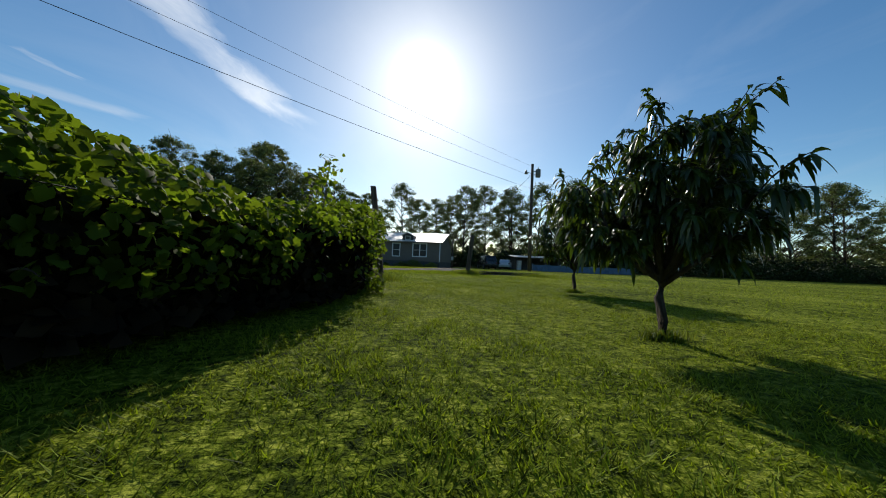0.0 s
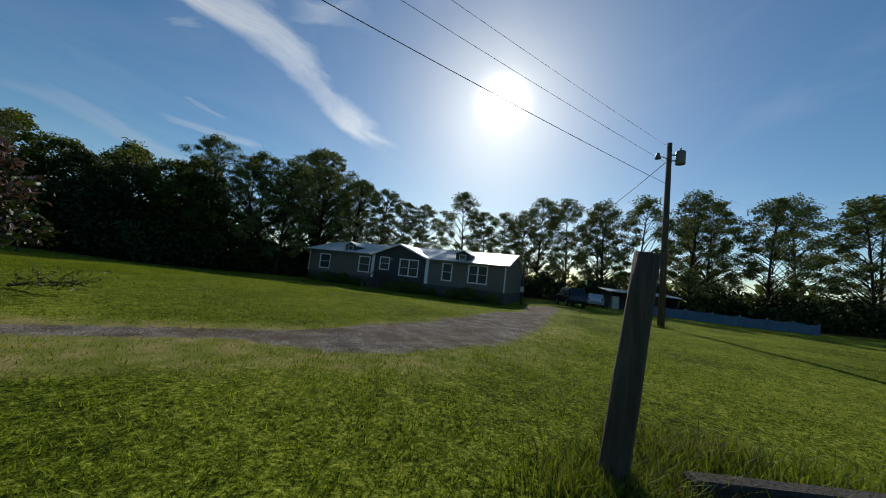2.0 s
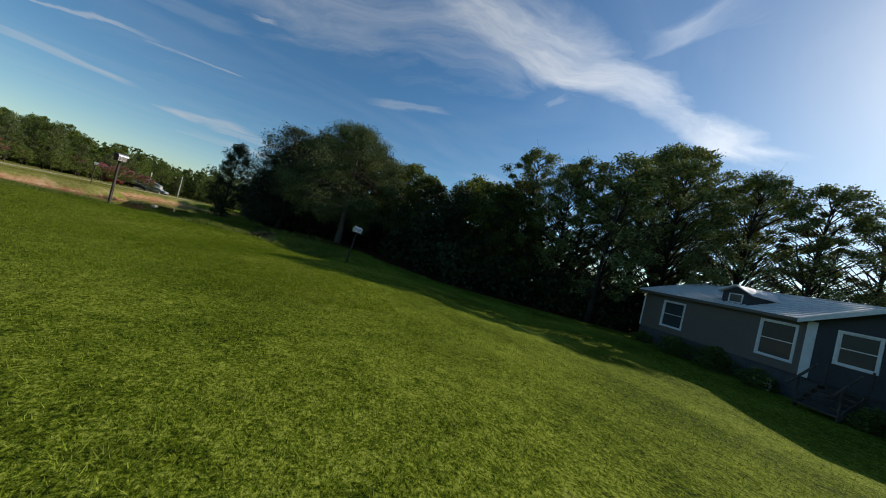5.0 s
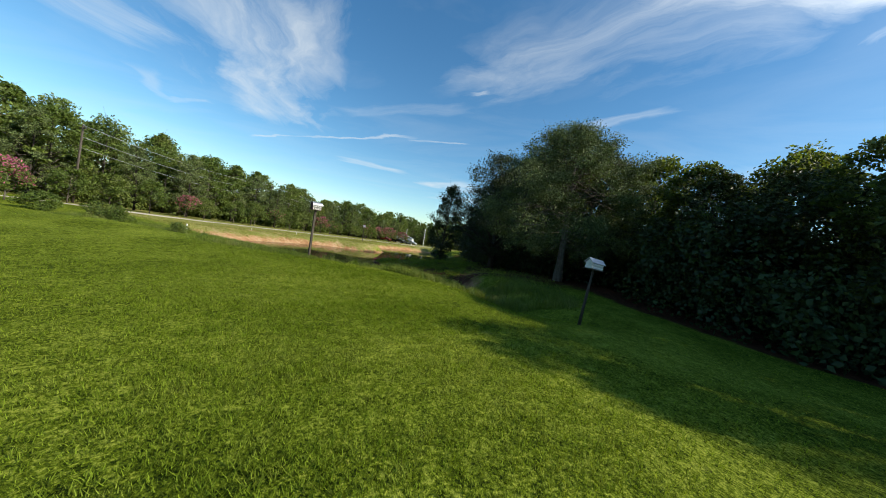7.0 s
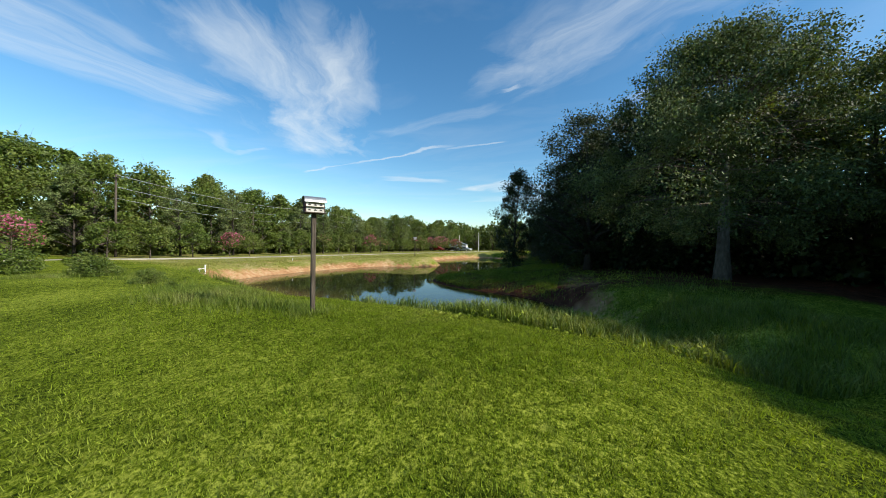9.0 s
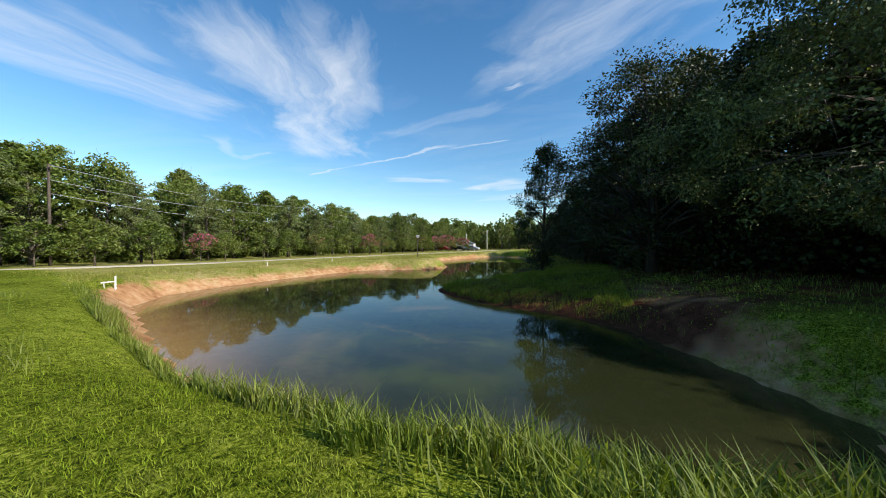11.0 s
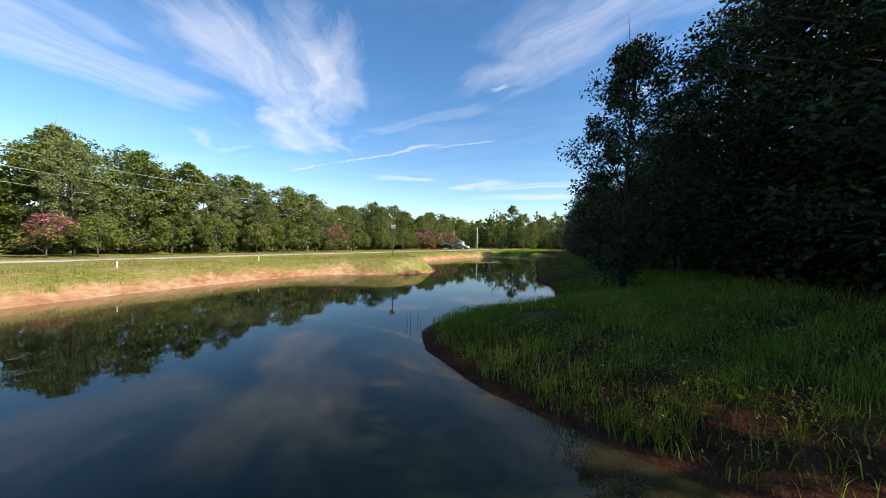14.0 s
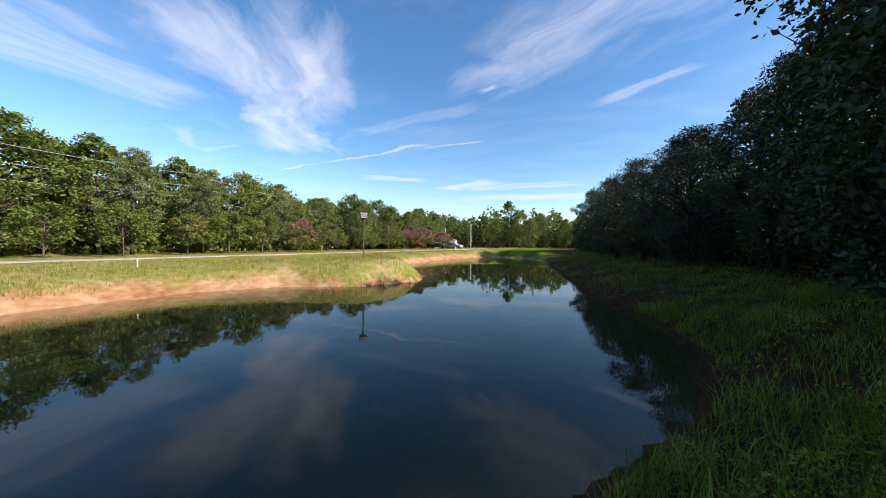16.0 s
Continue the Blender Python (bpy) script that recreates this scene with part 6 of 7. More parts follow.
# ---- more planting ----
for k in range(11):
    s_ = (0.8, 3.0, 4.6, 6.4, 8.2, 9.8, 11.0, 14.6, 16.6, 18.6, 20.8)[k]
    p = HOUSE @ Vector((s_, 0.75 + 0.15 * math.sin(k * 2.2), 0))
    plant("shrub", p.x, p.y, 0.38 + 0.2 * math.sin(k * 1.7) + HOUSE_GROUND + 0.5, "shrubs along the house", fat=1.35, label="low dark shrub in the bed along the house")
small = tree("crepe_myrtle", 98, 2.8, 0.95, 0.045, 0.36, 16, 2600, 0.12, [LEAF_DARK, BLOOM_DULL], "small dark crepe myrtle with dull dark blossom beside the drive", flowers=0.8, fork=0.3, sides=5, bark=BARK_DARK)
small.matrix_world = pose(-7.15, 13.6, gz(-7.15, 13.6))
for x, y, top, w in [(-104, -25, 4.2, 0), (-107, -22, 4.0, 0), (-110, -19.5, 4.4, 0), (-108, -28, 3.8, 0), (-113, -16, 3.6, 0), (-101, -29, 4.0, 1)]:
    plant("myrtle", x, y, top, "pink crepe myrtles", which=w, fat=1.5)
for x, y, top in [(-145, -5.9, 14.6), (-143, -2.0, 11.5), (-141, -8.5, 9.0), (-139, 1.5, 8.5), (-150, 4.0, 11.0), (-152, -14, 10.0), (-148, -20, 9.0), (-154, -27, 10.5), (-150, 10.5, 9.0), (-146, 16, 9.5), (-156, -34, 11.0), (-152, 22, 10.0)]:
    plant("pine", x, y, top, "trees at the far end of the pond", fat=0.85)

for kind in GROVE.values():
    for t_ in kind:
        for o in (*t_.children_recursive, t_):
            bpy.data.objects.remove(o)


# ---- undergrowth, far woods, weeds, grass ----
def scatter(name, count, sampler, size, mat, label, category, seed, wide=0.7, droop=0.2):
    rng = np.random.default_rng(seed)
    p = sampler(rng, count)
    ob = part(name, leaves(name, p, rng.normal(0, 1, p.shape) + [0, -0.6, 0.4], size, [mat], rng, None, wide, droop), None)
    return tagged(ob, label, category, kind="stuff")


def brush(rng, n):
    x = rng.uniform(-112, 4, n)
    y = wood_edge(x) + 1.0 + 5.5 * np.exp(-((x + 42.3) / 4.5) ** 2) + rng.random(n) ** 1.3 * 9
    lump = 3.6 + 1.3 * np.sin(x * 0.7) + 0.9 * np.sin(x * 1.9 + 1) + 0.7 * (y - wood_edge(x)) * 0.5
    z = ground(x, y) + rng.random(n) ** 0.8 * lump * (1 - 0.5 * smooth_step(x, -32, -24))
    return np.stack([x, y + 0.5 * np.sin(x * 2.3 + z), z], 1)


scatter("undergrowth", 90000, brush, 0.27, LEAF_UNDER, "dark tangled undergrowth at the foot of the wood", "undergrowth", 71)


def brush_back(rng, n):
    x = rng.uniform(-125, 0, n)
    y = wood_edge(x) + 9 + rng.random(n) * 16
    z = ground(x, y) + rng.random(n) * (5.0 + 1.3 * np.sin(x * 0.5) + 0.8 * np.sin(x * 1.3 + 1)) * (1 - 0.55 * smooth_step(x, -32, -24))
    return np.stack([x, y, z], 1)


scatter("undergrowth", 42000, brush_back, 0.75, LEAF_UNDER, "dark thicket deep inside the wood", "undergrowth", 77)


def brush_right(rng, n):
    x = rng.uniform(3, 160, n)
    y = np.interp(x, [3, 15, 40, 110, 160], [57, 56, 55, 60, 60]) + rng.random(n) * 6
    z = ground(x, y) + rng.random(n) * (2.6 + 0.9 * np.sin(x * 0.8) + 0.6 * np.sin(x * 2.1) + 1.0 * smooth_step(x, 30, 50)).clip(0.5)
    return np.stack([x, y, z], 1)


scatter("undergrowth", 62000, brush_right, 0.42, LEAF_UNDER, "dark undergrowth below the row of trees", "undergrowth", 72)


def brush_south(rng, n):
    x = rng.uniform(-150, -14, n)
    y = -35.5 + 0.10 * (-22 - x) - rng.random(n) * 7
    z = ground(x, y) + rng.random(n) * (5.4 + 1.8 * np.sin(x * 0.6) + 1.2 * np.sin(x * 1.7)).clip(0.8)
    return np.stack([x, y, z], 1)


scatter("undergrowth", 60000, brush_south, 0.46, LEAF_PINE, "green undergrowth below the trees beyond the pond", "undergrowth", 73)


def far_wood(rng, n):
    a = rng.uniform(0, math.tau, n)
    r = 215 + rng.random(n) * 25
    tops = 11.5 + 2.2 * np.sin(a * 41) + 1.6 * np.sin(a * 97 + 1) + 1.3 * np.sin(a * 193 + 2)
    return np.stack([np.cos(a) * r - 20, np.sin(a) * r + 10, rng.random(n) * tops], 1)


scatter("distant_woods", 42000, far_wood, 2.1, LEAF, "distant belt of woods all round the fields", "woods", 74, wide=0.8)


def far_end(rng, n):
    x, y = rng.uniform(-182, -156, n), rng.uniform(-60, 60, n)
    z = rng.random(n) * (10.5 + 2.0 * np.sin(y * 0.31) + 1.6 * np.sin(y * 0.83 + 1) + 0.9 * np.sin(y * 2.1))
    return np.stack([x, y, z], 1)


scatter("distant_woods", 24000, far_end, 1.0, LEAF, "dark line of woods beyond the far end of the pond", "woods", 75)


def blades(name, x, y, tall, thick, mat, rng, label, category, arch=0.5, lift=None, fine=False):
    """Grass blades: two-piece, tapering, bending over to a side of their own."""
    n = len(x)
    z = ground(x, y) - 0.01 if lift is None else lift
    a, h = rng.uniform(0, math.tau, n), tall * rng.uniform(0.55, 1.35, n)
    b = a + math.pi / 2 + rng.normal(0, 0.5, n)
    w = thick * rng.uniform(0.7, 1.3, n)
    bend = h * arch * rng.uniform(0.3, 1.4, n)
    foot = np.stack([x, y, z], 1)
    side = np.stack([np.cos(a) * w, np.sin(a) * w, 0 * w], 1)
    lean_ = np.stack([np.cos(b), np.sin(b), 0 * b], 1)
    mid = foot + lean_ * (bend * 0.3)[:, None] + np.stack([0 * h, 0 * h, h * 0.6], 1)
    tip = foot + lean_ * bend[:, None] + np.stack([0 * h, 0 * h, h], 1)
    verts = np.stack([foot - side, foot + side, mid + side * 0.75, mid - side * 0.75, tip], 1).reshape(-1, 3)
    i = np.arange(n)[:, None] * 5
    tri = np.concatenate([i + [0, 1, 2], i + [0, 2, 3], i + [3, 2, 4]], 1).reshape(-1, 3)
    if fine:
        verts = np.stack([foot - side, foot + side, tip], 1).reshape(-1, 3)
        tri = np.arange(3 * n).reshape(-1, 3)
    return tagged(part(name, mesh_of(name, verts, tri, mat), None), label, category, kind="stuff")


CORRIDOR = np.array([(-0.2, -2.0), (0.6, 6), (1.0, 11), (0, 16), (-3, 20), (-8, 21.8), (-14.5, 21.2), (-20, 18.4), (-28.5, 14.5)])


def near_way(x, y):
    best = np.full(x.shape, 1e9)
    for (ax, ay), (bx, by) in zip(CORRIDOR, CORRIDOR[1:]):
        ex, ey = bx - ax, by - ay
        h = np.clip(((x - ax) * ex + (y - ay) * ey) / (ex * ex + ey * ey), 0, 1)
        best = np.minimum(best, np.hypot(x - ax - h * ex, y - ay - h * ey))
    return best


def grain(x, y, cell, seed=0.0):
    """Smooth random values between nought and one, changing over the length given."""
    u, v = np.asarray(x) / cell, np.asarray(y) / cell
    i, j = np.floor(u), np.floor(v)
    a, b = smooth_step(u - i, 0, 1), smooth_step(v - j, 0, 1)

    def corner(p, q):
        r = np.sin(p * 127.1 + q * 311.7 + seed) * 43758.5453
        return r - np.floor(r)
    return (corner(i, j) * (1 - a) + corner(i + 1, j) * a) * (1 - b) + (corner(i, j + 1) * (1 - a) + corner(i + 1, j + 1) * a) * b


def tussock(x, y):
    """Small uneven tufts in the mown grass."""
    return 0.45 + 0.75 * grain(x, y, 0.075) + 0.35 * grain(x, y, 0.31, 4.0)


def lawn_grass():
    rng = np.random.default_rng(80)
    n = 2400000
    x, y = rng.uniform(-31, 12, n), rng.uniform(-2, 34, n)
    d = near_way(x, y)
    patch = 0.75 + 0.35 * wavy(x, y, 1.1, 0.4) * 0.5
    keep = rng.random(n) < np.clip(1.3 * np.exp(-(d / 3.8) ** 1.3), 0.0, 1) * patch * np.clip(1.6 * grain(x, y, 0.075) + 0.1, 0, 1)
    keep &= ~((np.abs(x - 3.67) < 1.2) & (np.abs(y - 11.92 - 0.14 * (x - 3.5)) < 0.11))
    keep &= (along_drive(x, y) < -0.02 + 0.16 * rng.normal(0, 1, n) + 0.35 * (x < -1.6)) & (x > mow_line(y) - 0.05)
    x, y = x[keep], y[keep]
    blades("lawn_grass", x, y, (0.042 + 0.008 * wavy(x, y, 0.9, 2.0)) * tussock(x, y) * (0.62 + 0.38 * smooth_step(y, 6, 12)), 0.0030 + 0.0020 * smooth_step(y, 4, 12), BLADE, rng, "short green mown grass blades", "grass", 0.9, fine=True)
    # longer grass on the rise before the pond
    n = 620000
    x, y = rng.uniform(-30, -13, n), rng.uniform(4, 24, n)
    d = near_way(x, y)
    keep = (rng.random(n) < np.clip(1.35 * np.exp(-(d / 4.0) ** 1.4), 0, 1) * np.clip(1.6 * grain(x, y, 0.075) + 0.1, 0, 1)) & (x > mow_line(y) + 0.03)
    x, y = x[keep], y[keep]
    blades("lawn_grass", x, y, (0.05 + 0.010 * wavy(x, y, 1.3, 1.0)) * tussock(x, y), 0.0048, BLADE, rng, "ankle-high green grass on the rise before the pond", "grass", 0.8, fine=True)
    # the dense turf under the low start of the way
    n = 260000
    x, y = rng.uniform(-1.6, 3.4, n), 0.25 + 7.5 * rng.random(n) ** 1.7
    clump = 0.6 + 0.4 * np.sin(x * 31 + 3 * np.sin(y * 17)) * np.sin(y * 27 + 2 * np.sin(x * 13))
    keep = rng.random(n) < clump
    x, y, clump = x[keep], y[keep], clump[keep]
    blades("lawn_grass", x, y, 0.014 + 0.018 * clump, 0.0032, BLADE, rng, "dense fine turf of short green grass", "grass", 1.4, fine=True)


lawn_grass()


def coarse_grass():
    rng = np.random.default_rng(81)
    n = 260000
    x, y = rng.uniform(-34, 30, n), rng.uniform(-16, 40, n)
    d = near_way(x, y)
    keep = (d > 3.5) & (along_drive(x, y) < -0.05) & (x > mow_line(y)) & (y < wood_edge(x)) & (rng.random(n) < np.exp(-np.maximum(d - 4, 0) / 13))
    x, y = x[keep], y[keep]
    blades("lawn_grass", x, y, 0.045 * tussock(x * 0.5, y * 0.5), 0.008, BLADE, rng, "green lawn grass further from the drive", "grass", 0.8, fine=True)


coarse_grass()


def worn_bank(x, y, d):
    """Where the red soil of the shaded north bank lies open between the weeds: up to one."""
    patch = np.clip(0.62 + 0.5 * wavy(x, y, 0.9, 1.4) + 0.3 * wavy(x, y, 2.6, 0.4), 0.15, 1)
    lush_spit = np.exp(-(((x + 46.8) / 3.4) ** 2 + ((y - 8.2) / 2.2) ** 2))
    return smooth_step(y, 5, 8) * smooth_step(-x, 34, 40) * (1 - smooth_step(d, 2.6, 4.0)) * patch * (1 - 0.8 * lush_spit)


def bank_weeds():
    rng = np.random.default_rng(82)
    n = 420000
    x, y = rng.uniform(-100, -26.5, n), rng.uniform(-20, 25, n)
    x[: n // 4] = rng.uniform(-38, -26.5, n // 4)
    y[: n // 4] = rng.uniform(0, 25, n // 4)
    X_, Y_ = x, y
    d = shore_distance(x, y)
    north = smooth_step(y, 3, 8) * smooth_step(-x, 34, 42)
    tip = np.exp(-(((x + 62) / 5) ** 2 + ((y + 3.5) / 2.6) ** 2))
    east = smooth_step(x, -36, -31) * smooth_step(y, -8, -3) * (x < mow_line(y) - 0.04)
    along = np.clip(((x + 32) * 5.0 + (y - 19.5) * 3.2) / 35.24, 0, 1)
    ditch = np.exp(-(np.hypot(x + 32 - 5.0 * along, y - 19.5 - 3.2 * along) / 1.7) ** 2)
    bare = np.exp(-(((x + 46.9) / 1.3) ** 2 + ((y - 9.5) / 0.9) ** 2)) + np.exp(-(((x + 40.0) / 3.0) ** 2 + ((y - 18.9) / 1.5) ** 2))
    south = smooth_step(-y, 3, 7) * smooth_step(-x, 32, 36)
    mound = np.exp(-(((x + 32.5) / 2.6) ** 2 + ((y - 22.6) / 1.6) ** 2))
    lush = 0.10 + 0.9 * mound + 0.55 * south * np.exp(-((d - 2.2) / 2.2) ** 2) + 0.75 * north * np.exp(-np.maximum(d - 3, 0) / 5) + 0.9 * tip + 1.9 * east * smooth_step(d, 0.2, 0.7) + 0.9 * ditch
    clump = np.clip(0.5 + 0.5 * wavy(x, y, 1.3, 0.7) + 0.3 * wavy(x, y, 3.7, 2.0), 0.1, 1.3)
    keep = (d > 0.12 + 0.55 * np.exp(-((x + 45.2) / 2.6) ** 2 - ((y - 7.6) / 2.4) ** 2) * grain(x, y, 0.35)) & ((x < mow_line(y) - 0.04) | (x < -35)) & (rng.random(n) < lush * clump * (1 - 0.93 * np.clip(bare, 0, 1)) * (1 - 0.88 * worn_bank(x, y, d)))
    keep &= ~((y < 0) & (d < 0.9) & (tip < 0.3) & (rng.random(n) > 0.12))
    x, y, d = x[keep], y[keep], d[keep]
    tall = (0.15 + 0.16 * np.clip(lush[keep], 0, 1) * clump[keep]) * (1 + 0.1 * ditch[keep] + 0.25 * (east * smooth_step(shore_distance(X_, Y_), 0.4, 0.9))[keep])
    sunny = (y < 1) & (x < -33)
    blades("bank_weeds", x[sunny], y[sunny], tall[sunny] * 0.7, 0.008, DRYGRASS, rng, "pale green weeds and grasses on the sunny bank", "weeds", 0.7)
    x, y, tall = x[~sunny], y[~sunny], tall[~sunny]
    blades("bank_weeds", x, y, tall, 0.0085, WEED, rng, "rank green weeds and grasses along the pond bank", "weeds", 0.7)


bank_weeds()


def spit_weeds():
    """Lush grass on the spit, and straw-coloured grass up the sunny south bank."""
    rng = np.random.default_rng(86)
    n = 210000
    x, y = rng.uniform(-58, -38, n), rng.uniform(6.2, 17, n)
    d = shore_distance(x, y)
    bare = np.exp(-(((x + 46.9) / 1.3) ** 2 + ((y - 9.5) / 0.9) ** 2)) + np.exp(-(((x + 40.0) / 2.6) ** 2 + ((y - 18.9) / 1.3) ** 2))
    clump = np.clip(0.6 + 0.4 * wavy(x, y, 1.9, 0.3) + 0.25 * wavy(x, y, 5.1, 1.0), 0.1, 1.4)
    keep = (d > 0.08 + 0.45 * np.exp(-((x + 45.2) / 2.6) ** 2 - ((y - 7.6) / 2.4) ** 2) * grain(x, y, 0.5)) & (rng.random(n) < 0.75 * clump * np.exp(-np.maximum(d - 2.8, 0) / 2.6) * (1 - np.clip(1.1 * bare, 0, 1)) * (1 - 0.85 * worn_bank(x, y, d)))
    x, y, clump = x[keep], y[keep], clump[keep]
    blades("bank_weeds", x, y, 0.10 + 0.20 * clump, 0.0055, WEED_DARK, rng, "lush knee-high grass and weeds on the spit", "weeds", 0.7)
    n = 190000
    x, y = rng.uniform(-100, -34, n), rng.uniform(-24, -3, n)
    d = shore_distance(x, y)
    clump = np.clip(0.55 + 0.45 * wavy(x, y, 0.8, 2.0) + 0.3 * wavy(x, y, 2.7, 1.0), 0.05, 1.4)
    keep = (d > 0.5) & (rng.random(n) < clump * np.exp(-np.maximum(d - 3, 0) / 3) * 0.7)
    x, y, clump = x[keep], y[keep], clump[keep]
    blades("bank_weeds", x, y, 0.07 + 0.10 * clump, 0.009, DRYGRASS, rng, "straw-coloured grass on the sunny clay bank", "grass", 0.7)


spit_weeds()


def reeds():
    rng = np.random.default_rng(87)
    x, y = np.concatenate([rng.normal(-46.6, 0.35, 9), rng.normal(-60.5, 1.2, 200)]), np.concatenate([rng.normal(6.2, 0.25, 9), rng.normal(-2.6, 0.8, 200)])
    blades("reeds", x, y, 0.55 + 0 * x, 0.006, WEED, rng, "few thin reeds standing in the shallows", "reeds", 0.25, lift=np.full(len(x), WATER_Z - 0.05))


reeds()


def herb(rng, n):
    x, y = rng.uniform(-70, -27, n), rng.uniform(3, 21, n)
    d = shore_distance(x, y)
    keep = (d > 0.3) & (d < 9) & ((x < -38) | (y > 14)) & (rng.random(n) < np.clip(0.35 + 0.5 * wavy(x, y, 1.7, 3.0), 0.02, 1)) & (y < wood_edge(x) - 1) & (rng.random(n) > 0.8 * worn_bank(x, y, d))
    x, y = x[keep], y[keep]
    return np.stack([x, y, ground(x, y) + rng.uniform(0.03, 0.4, len(x)) * (0.5 + 0.5 * np.sin(x * 2.1) * np.cos(y * 1.7)).clip(0.15)], 1)


scatter("bank_weeds", 80000, herb, 0.075, WEED_DARK, "broad-leaved weeds on the pond bank", "weeds", 83, wide=0.6, droop=-0.2)


def spit_herb(rng, n):
    x, y = rng.uniform(-51, -41, n), rng.uniform(6.4, 13.5, n)
    d = shore_distance(x, y)
    bare = np.exp(-(((x + 46.9) / 1.3) ** 2 + ((y - 9.5) / 0.9) ** 2))
    tall = np.clip(0.5 + 0.4 * wavy(x, y, 2.3, 3.0) + 0.3 * wavy(x, y, 6.1, 1.0), 0.1, 1.3)
    keep = (d > 0.2) & (rng.random(n) < tall * (1 - bare) * (1 - 0.8 * worn_bank(x, y, d)))
    x, y, tall = x[keep], y[keep], tall[keep]
    return np.stack([x, y, ground(x, y) + 0.04 + 0.30 * tall * rng.random(len(x)) ** 0.7], 1)


scatter("bank_weeds", 90000, spit_herb, 0.036, WEED_DARK, "fine leafy weeds crowding the spit", "weeds", 89, wide=0.5, droop=-0.1)


post("leaning_pole", 33.0, 37.0, 6.0, 0.07, "thin pale pole leaning at the field's edge", (-0.28, 0.0), mat=DULL_WHITE)


def tuft(rng, n):
    spots = [(1.95, 11.75, 0.22), (1.95, 11.7, 0.22), (2.6, 12.25, 0.3), (3.6, 12.35, 0.35), (4.6, 12.1, 0.35), (5.0, 11.8, 0.4), (1.70, 2.06, 0.07), (2.85, 5.5, 0.07), (-0.76, 6.42, 0.3), (-4.75, 11.2, 0.25), (9.84, 26.87, 0.3), (-7.1, 13.6, 0.3), (-25.95, 12.69, 0.25)]
    k = rng.integers(0, len(spots), n)
    s_ = np.array(spots)[k]
    return s_[:, 0] + rng.normal(0, 1, n) * s_[:, 2], s_[:, 1] + rng.normal(0, 1, n) * s_[:, 2] * 0.6


rng_ = np.random.default_rng(84)
tx, ty = tuft(rng_, 8500)
blades("tall_grass", tx, ty, np.where((ty < 6) & (tx > 1), 0.07, 0.16), 0.0045, WEED, rng_, "longer unmown grass round posts and trunks", "grass", 0.6)


def weed_patch():
    """Unmown weedy patches on the lawn round the bird house."""
    rng = np.random.default_rng(88)
    spots = np.array([(-25.8, 8.2, 0.7), (-26.0, 9.8, 0.8), (-26.3, 11.4, 0.6), (-26.9, 6.6, 0.8), (-27.1, -4.7, 0.8), (-30.0, -3.3, 1.0), (-27.5, 6.4, 0.8), (-27.3, 8.0, 0.6), (-28.5, 1.0, 0.9), (-27.9, 7.4, 0.6), (-29.7, -7.2, 0.9), (-26.2, -2.7, 0.6)])
    s_ = spots[rng.integers(0, len(spots), 16000)]
    x, y = s_[:, 0] + rng.normal(0, 1, 16000) * s_[:, 2] * 0.6, s_[:, 1] + rng.normal(0, 1, 16000) * s_[:, 2]
    blades("weed_patch", x, y, 0.2 + 0 * x, 0.006, WEED, rng, "unmown weedy patches on the lawn above the pond", "weeds", 0.7)


weed_patch()


def stake_litter(rng, n):
    x, y = rng.normal(-46.9, 0.75, n), rng.normal(9.5, 0.5, n)
    return np.stack([x, y, ground(x, y) + 0.012], 1)


scatter("leaf_litter", 1500, stake_litter, 0.05, LITTER_LEAF, "dry fallen leaves and bark on bare soil", "leaf litter", 91, wide=0.35)


def drain_weeds():
    """Brown and green weeds crowding the end of the drain and the foot of the post."""
    rng = np.random.default_rng(92)
    n = 2600
    x = np.concatenate([rng.normal(2.1, 0.22, n // 2), rng.uniform(2.1, 3.3, n // 2)])
    y = np.concatenate([rng.normal(11.95, 0.16, n // 2), 12.45 + 0.14 * (x[n // 2:] - 2.1) + rng.normal(0, 0.12, n - n // 2)])
    brown = rng.random(n) < 0.55
    blades("withered_weeds", x[brown], y[brown], 0.13 + 0 * x[brown], 0.004, LITTER_LEAF, rng, "withered brown weeds at the end of the drain", "weeds", 0.9)
    blades("drain_weeds", x[~brown], y[~brown], 0.15 + 0 * x[~brown], 0.005, WEED_DARK, rng, "dark green weeds at the foot of the post", "weeds", 0.8)


drain_weeds()


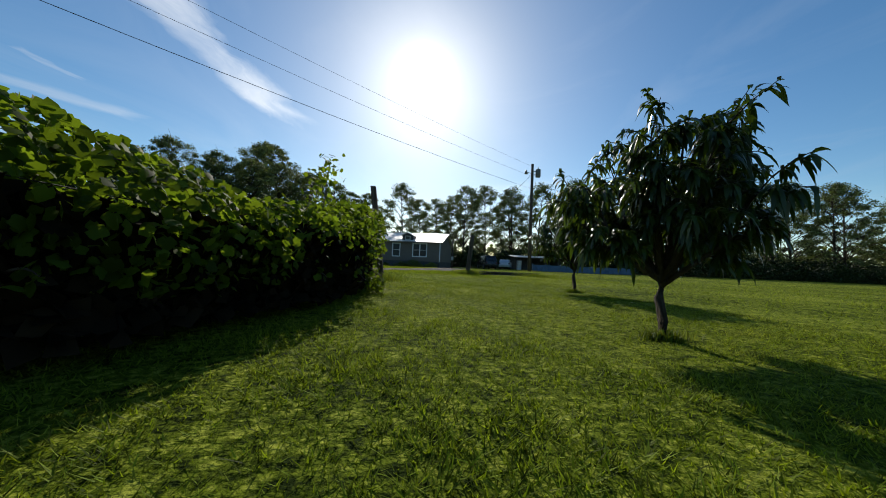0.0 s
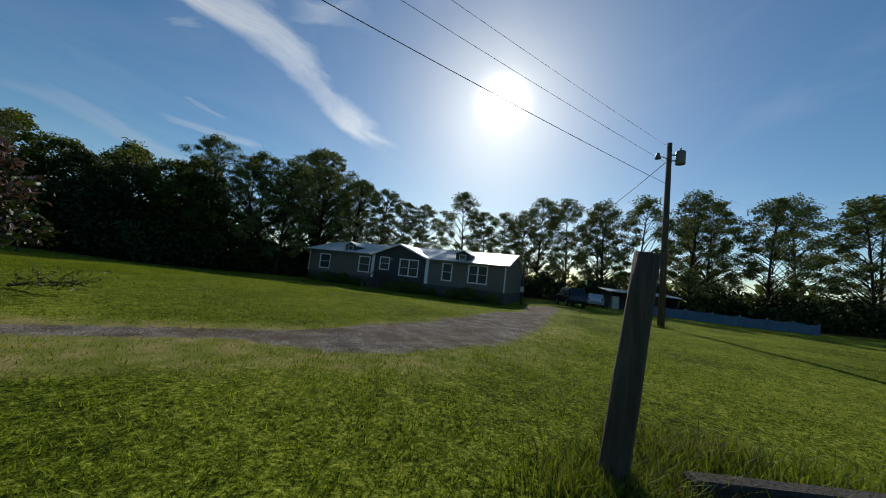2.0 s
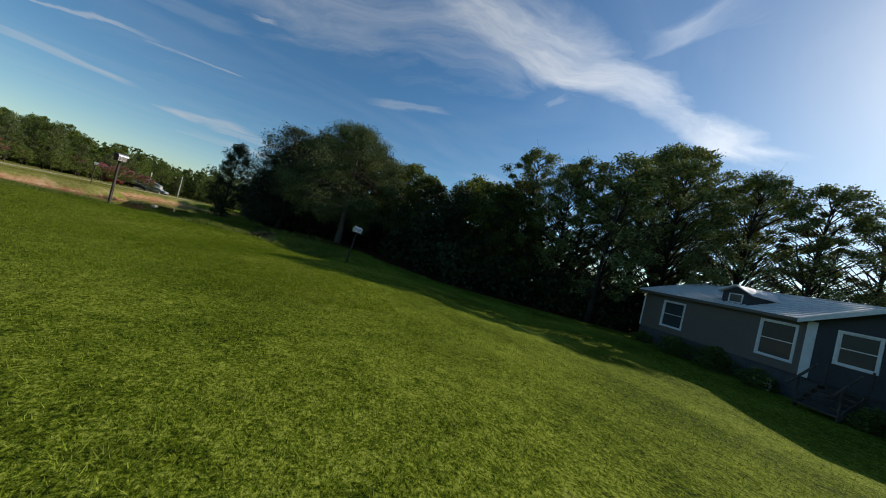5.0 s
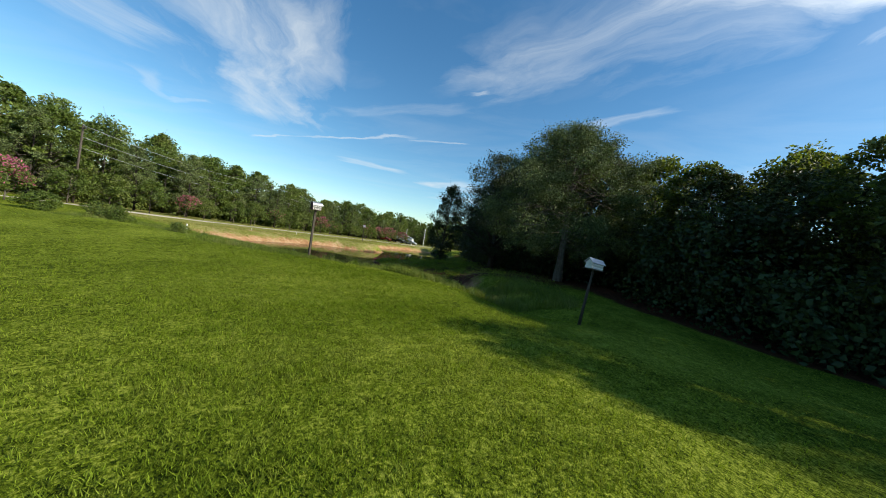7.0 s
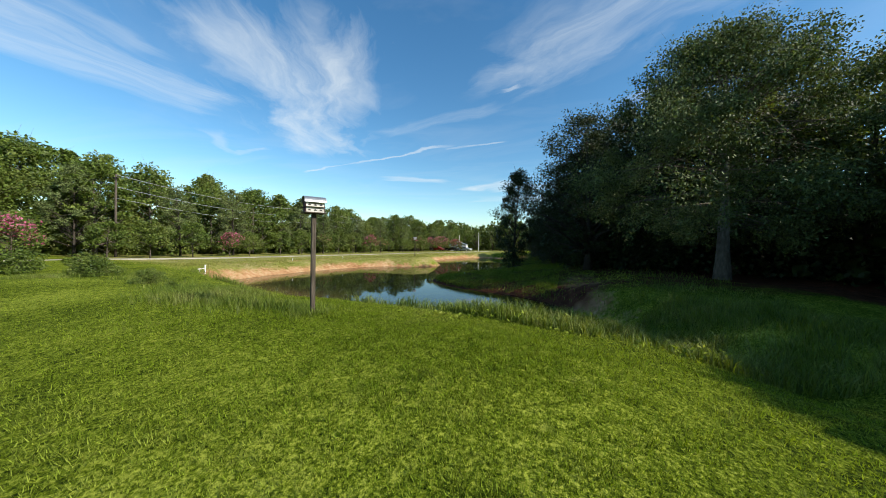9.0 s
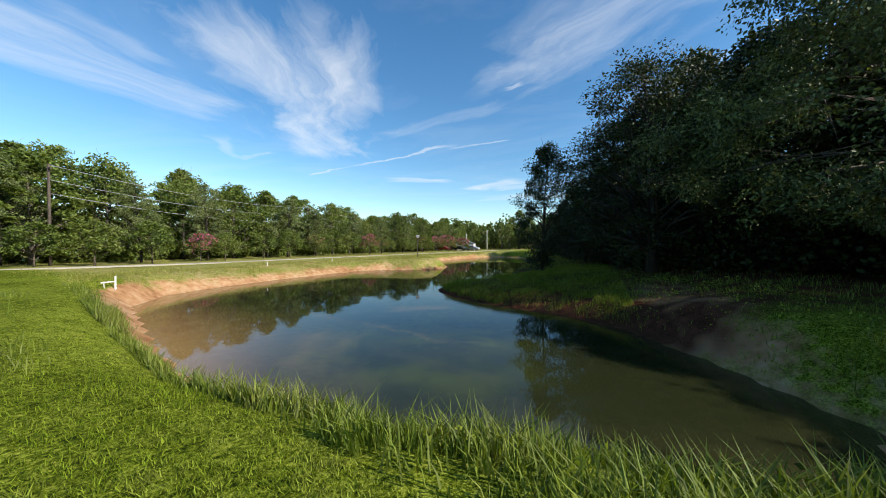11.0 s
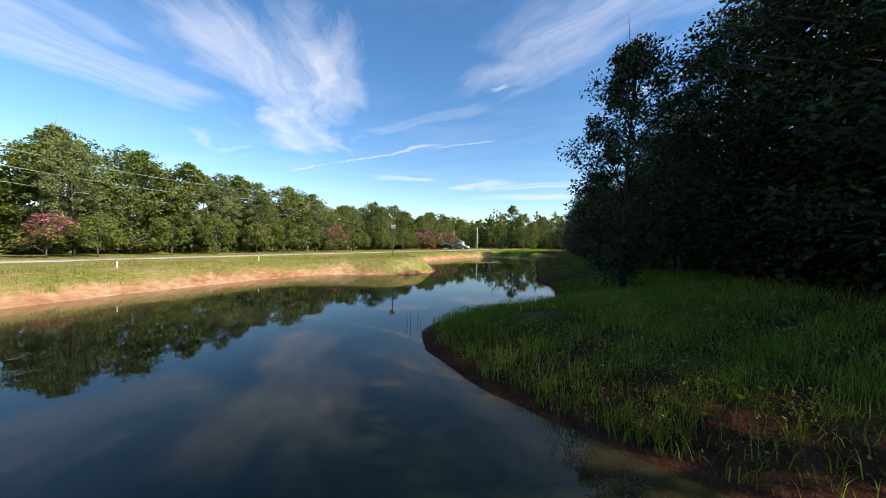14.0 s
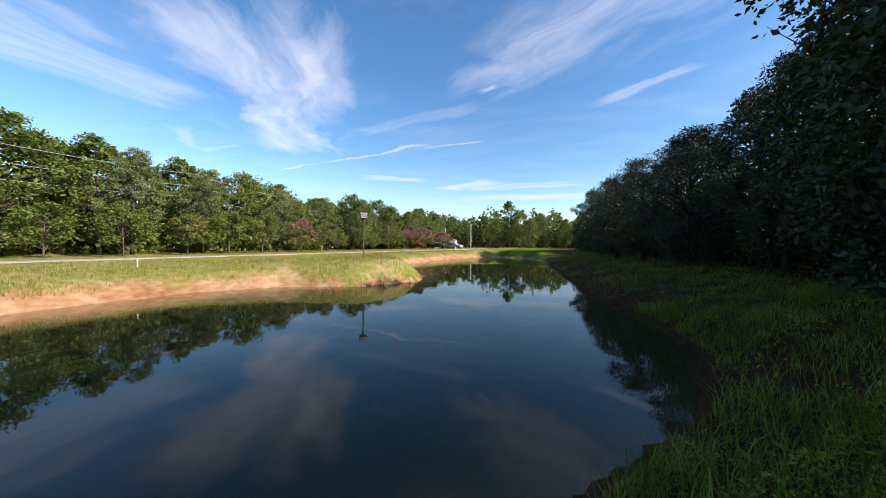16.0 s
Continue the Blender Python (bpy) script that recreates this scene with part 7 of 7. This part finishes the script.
def drive_stones():
    rng = np.random.default_rng(85)
    n = 90000
    x, y = rng.uniform(-6, 4.5, n), rng.uniform(11.5, 24, n)
    k = along_drive(x, y)
    keep = rng.random(n) < np.clip(k * 1.4 + 0.25 - 0.5 * smooth_step(-x, 0.5, 3.5), 0, 1) * (0.6 + 0.4 * wavy(x, y, 1.7, 0.5))
    x, y = x[keep], y[keep]
    m = len(x)
    r = 0.004 + 0.013 * rng.random(m) ** 2.5
    c = np.stack([x, y, ground(x, y) + r * 0.3], 1)
    octa = np.array([(1, 0, -0.3), (0, 1, -0.3), (-1, 0, -0.3), (0, -1, -0.3), (0, 0, 0.6)], float)
    a = rng.uniform(0, math.tau, m)
    turn = np.stack([np.stack([np.cos(a), -np.sin(a), 0 * a], -1), np.stack([np.sin(a), np.cos(a), 0 * a], -1), np.tile([0, 0, 1.0], (m, 1))], 1)
    shape = octa[None] * rng.uniform(0.7, 1.4, (m, 5, 1)) * r[:, None, None]
    verts = (c[:, None] + np.einsum("nij,nkj->nki", turn, shape)).reshape(-1, 3)
    tri = np.array([(0, 1, 4), (1, 2, 4), (2, 3, 4), (3, 0, 4)])
    tagged(part("drive_gravel", mesh_of("drive_gravel", verts, (np.arange(m)[:, None, None] * 5 + tri[None]).reshape(-1, 3), STONE), None), "loose pale gravel stones of the drive", "gravel", kind="stuff")


drive_stones()


def fallen_branch(x, y, long, turn, seed):
    """A dead limb on the grass, with twigs and a few withered leaves."""
    rng = np.random.default_rng(seed)
    ob = thing("fallen_branch", pose(x, y, gz(x, y), 0, 0, turn), "dead leafy branch lying on the lawn beside the drive", "branch")
    bm = bmesh.new()
    main = [Vector((long * h, 0.12 * math.sin(3 * h), 0.05 + 0.16 * math.sin(2.2 * h))) for h in np.linspace(0, 1, 7)]
    tube(bm, main, [0.035 * (1 - 0.8 * k / 6) for k in range(7)], 7)
    spots = []
    for k in range(16):
        a = main[0].lerp(main[-1], rng.uniform(0.15, 1.0))
        b_ = a + Vector((rng.uniform(-0.1, 0.4), rng.normal(0, 0.35), rng.uniform(0.02, 0.34)))
        tube(bm, [a, a.lerp(b_, 0.5) + Vector((0, 0, 0.03)), b_], [0.012, 0.008, 0.003], 5)
        spots.append(np.array(b_) + rng.normal(0, 0.1, (14, 3)) * [1, 1, 0.6])
    part("limb", bm, BARK, ob)
    p = np.concatenate(spots)
    p[:, 2] = np.maximum(p[:, 2], 0.02)
    part("leaves", leaves("leaves", p, rng.normal(0, 1, p.shape), 0.08, [LEAF], rng), None, ob, "dull withered leaves")


fallen_branch(-8.4, 14.9, 1.5, 10, 91)
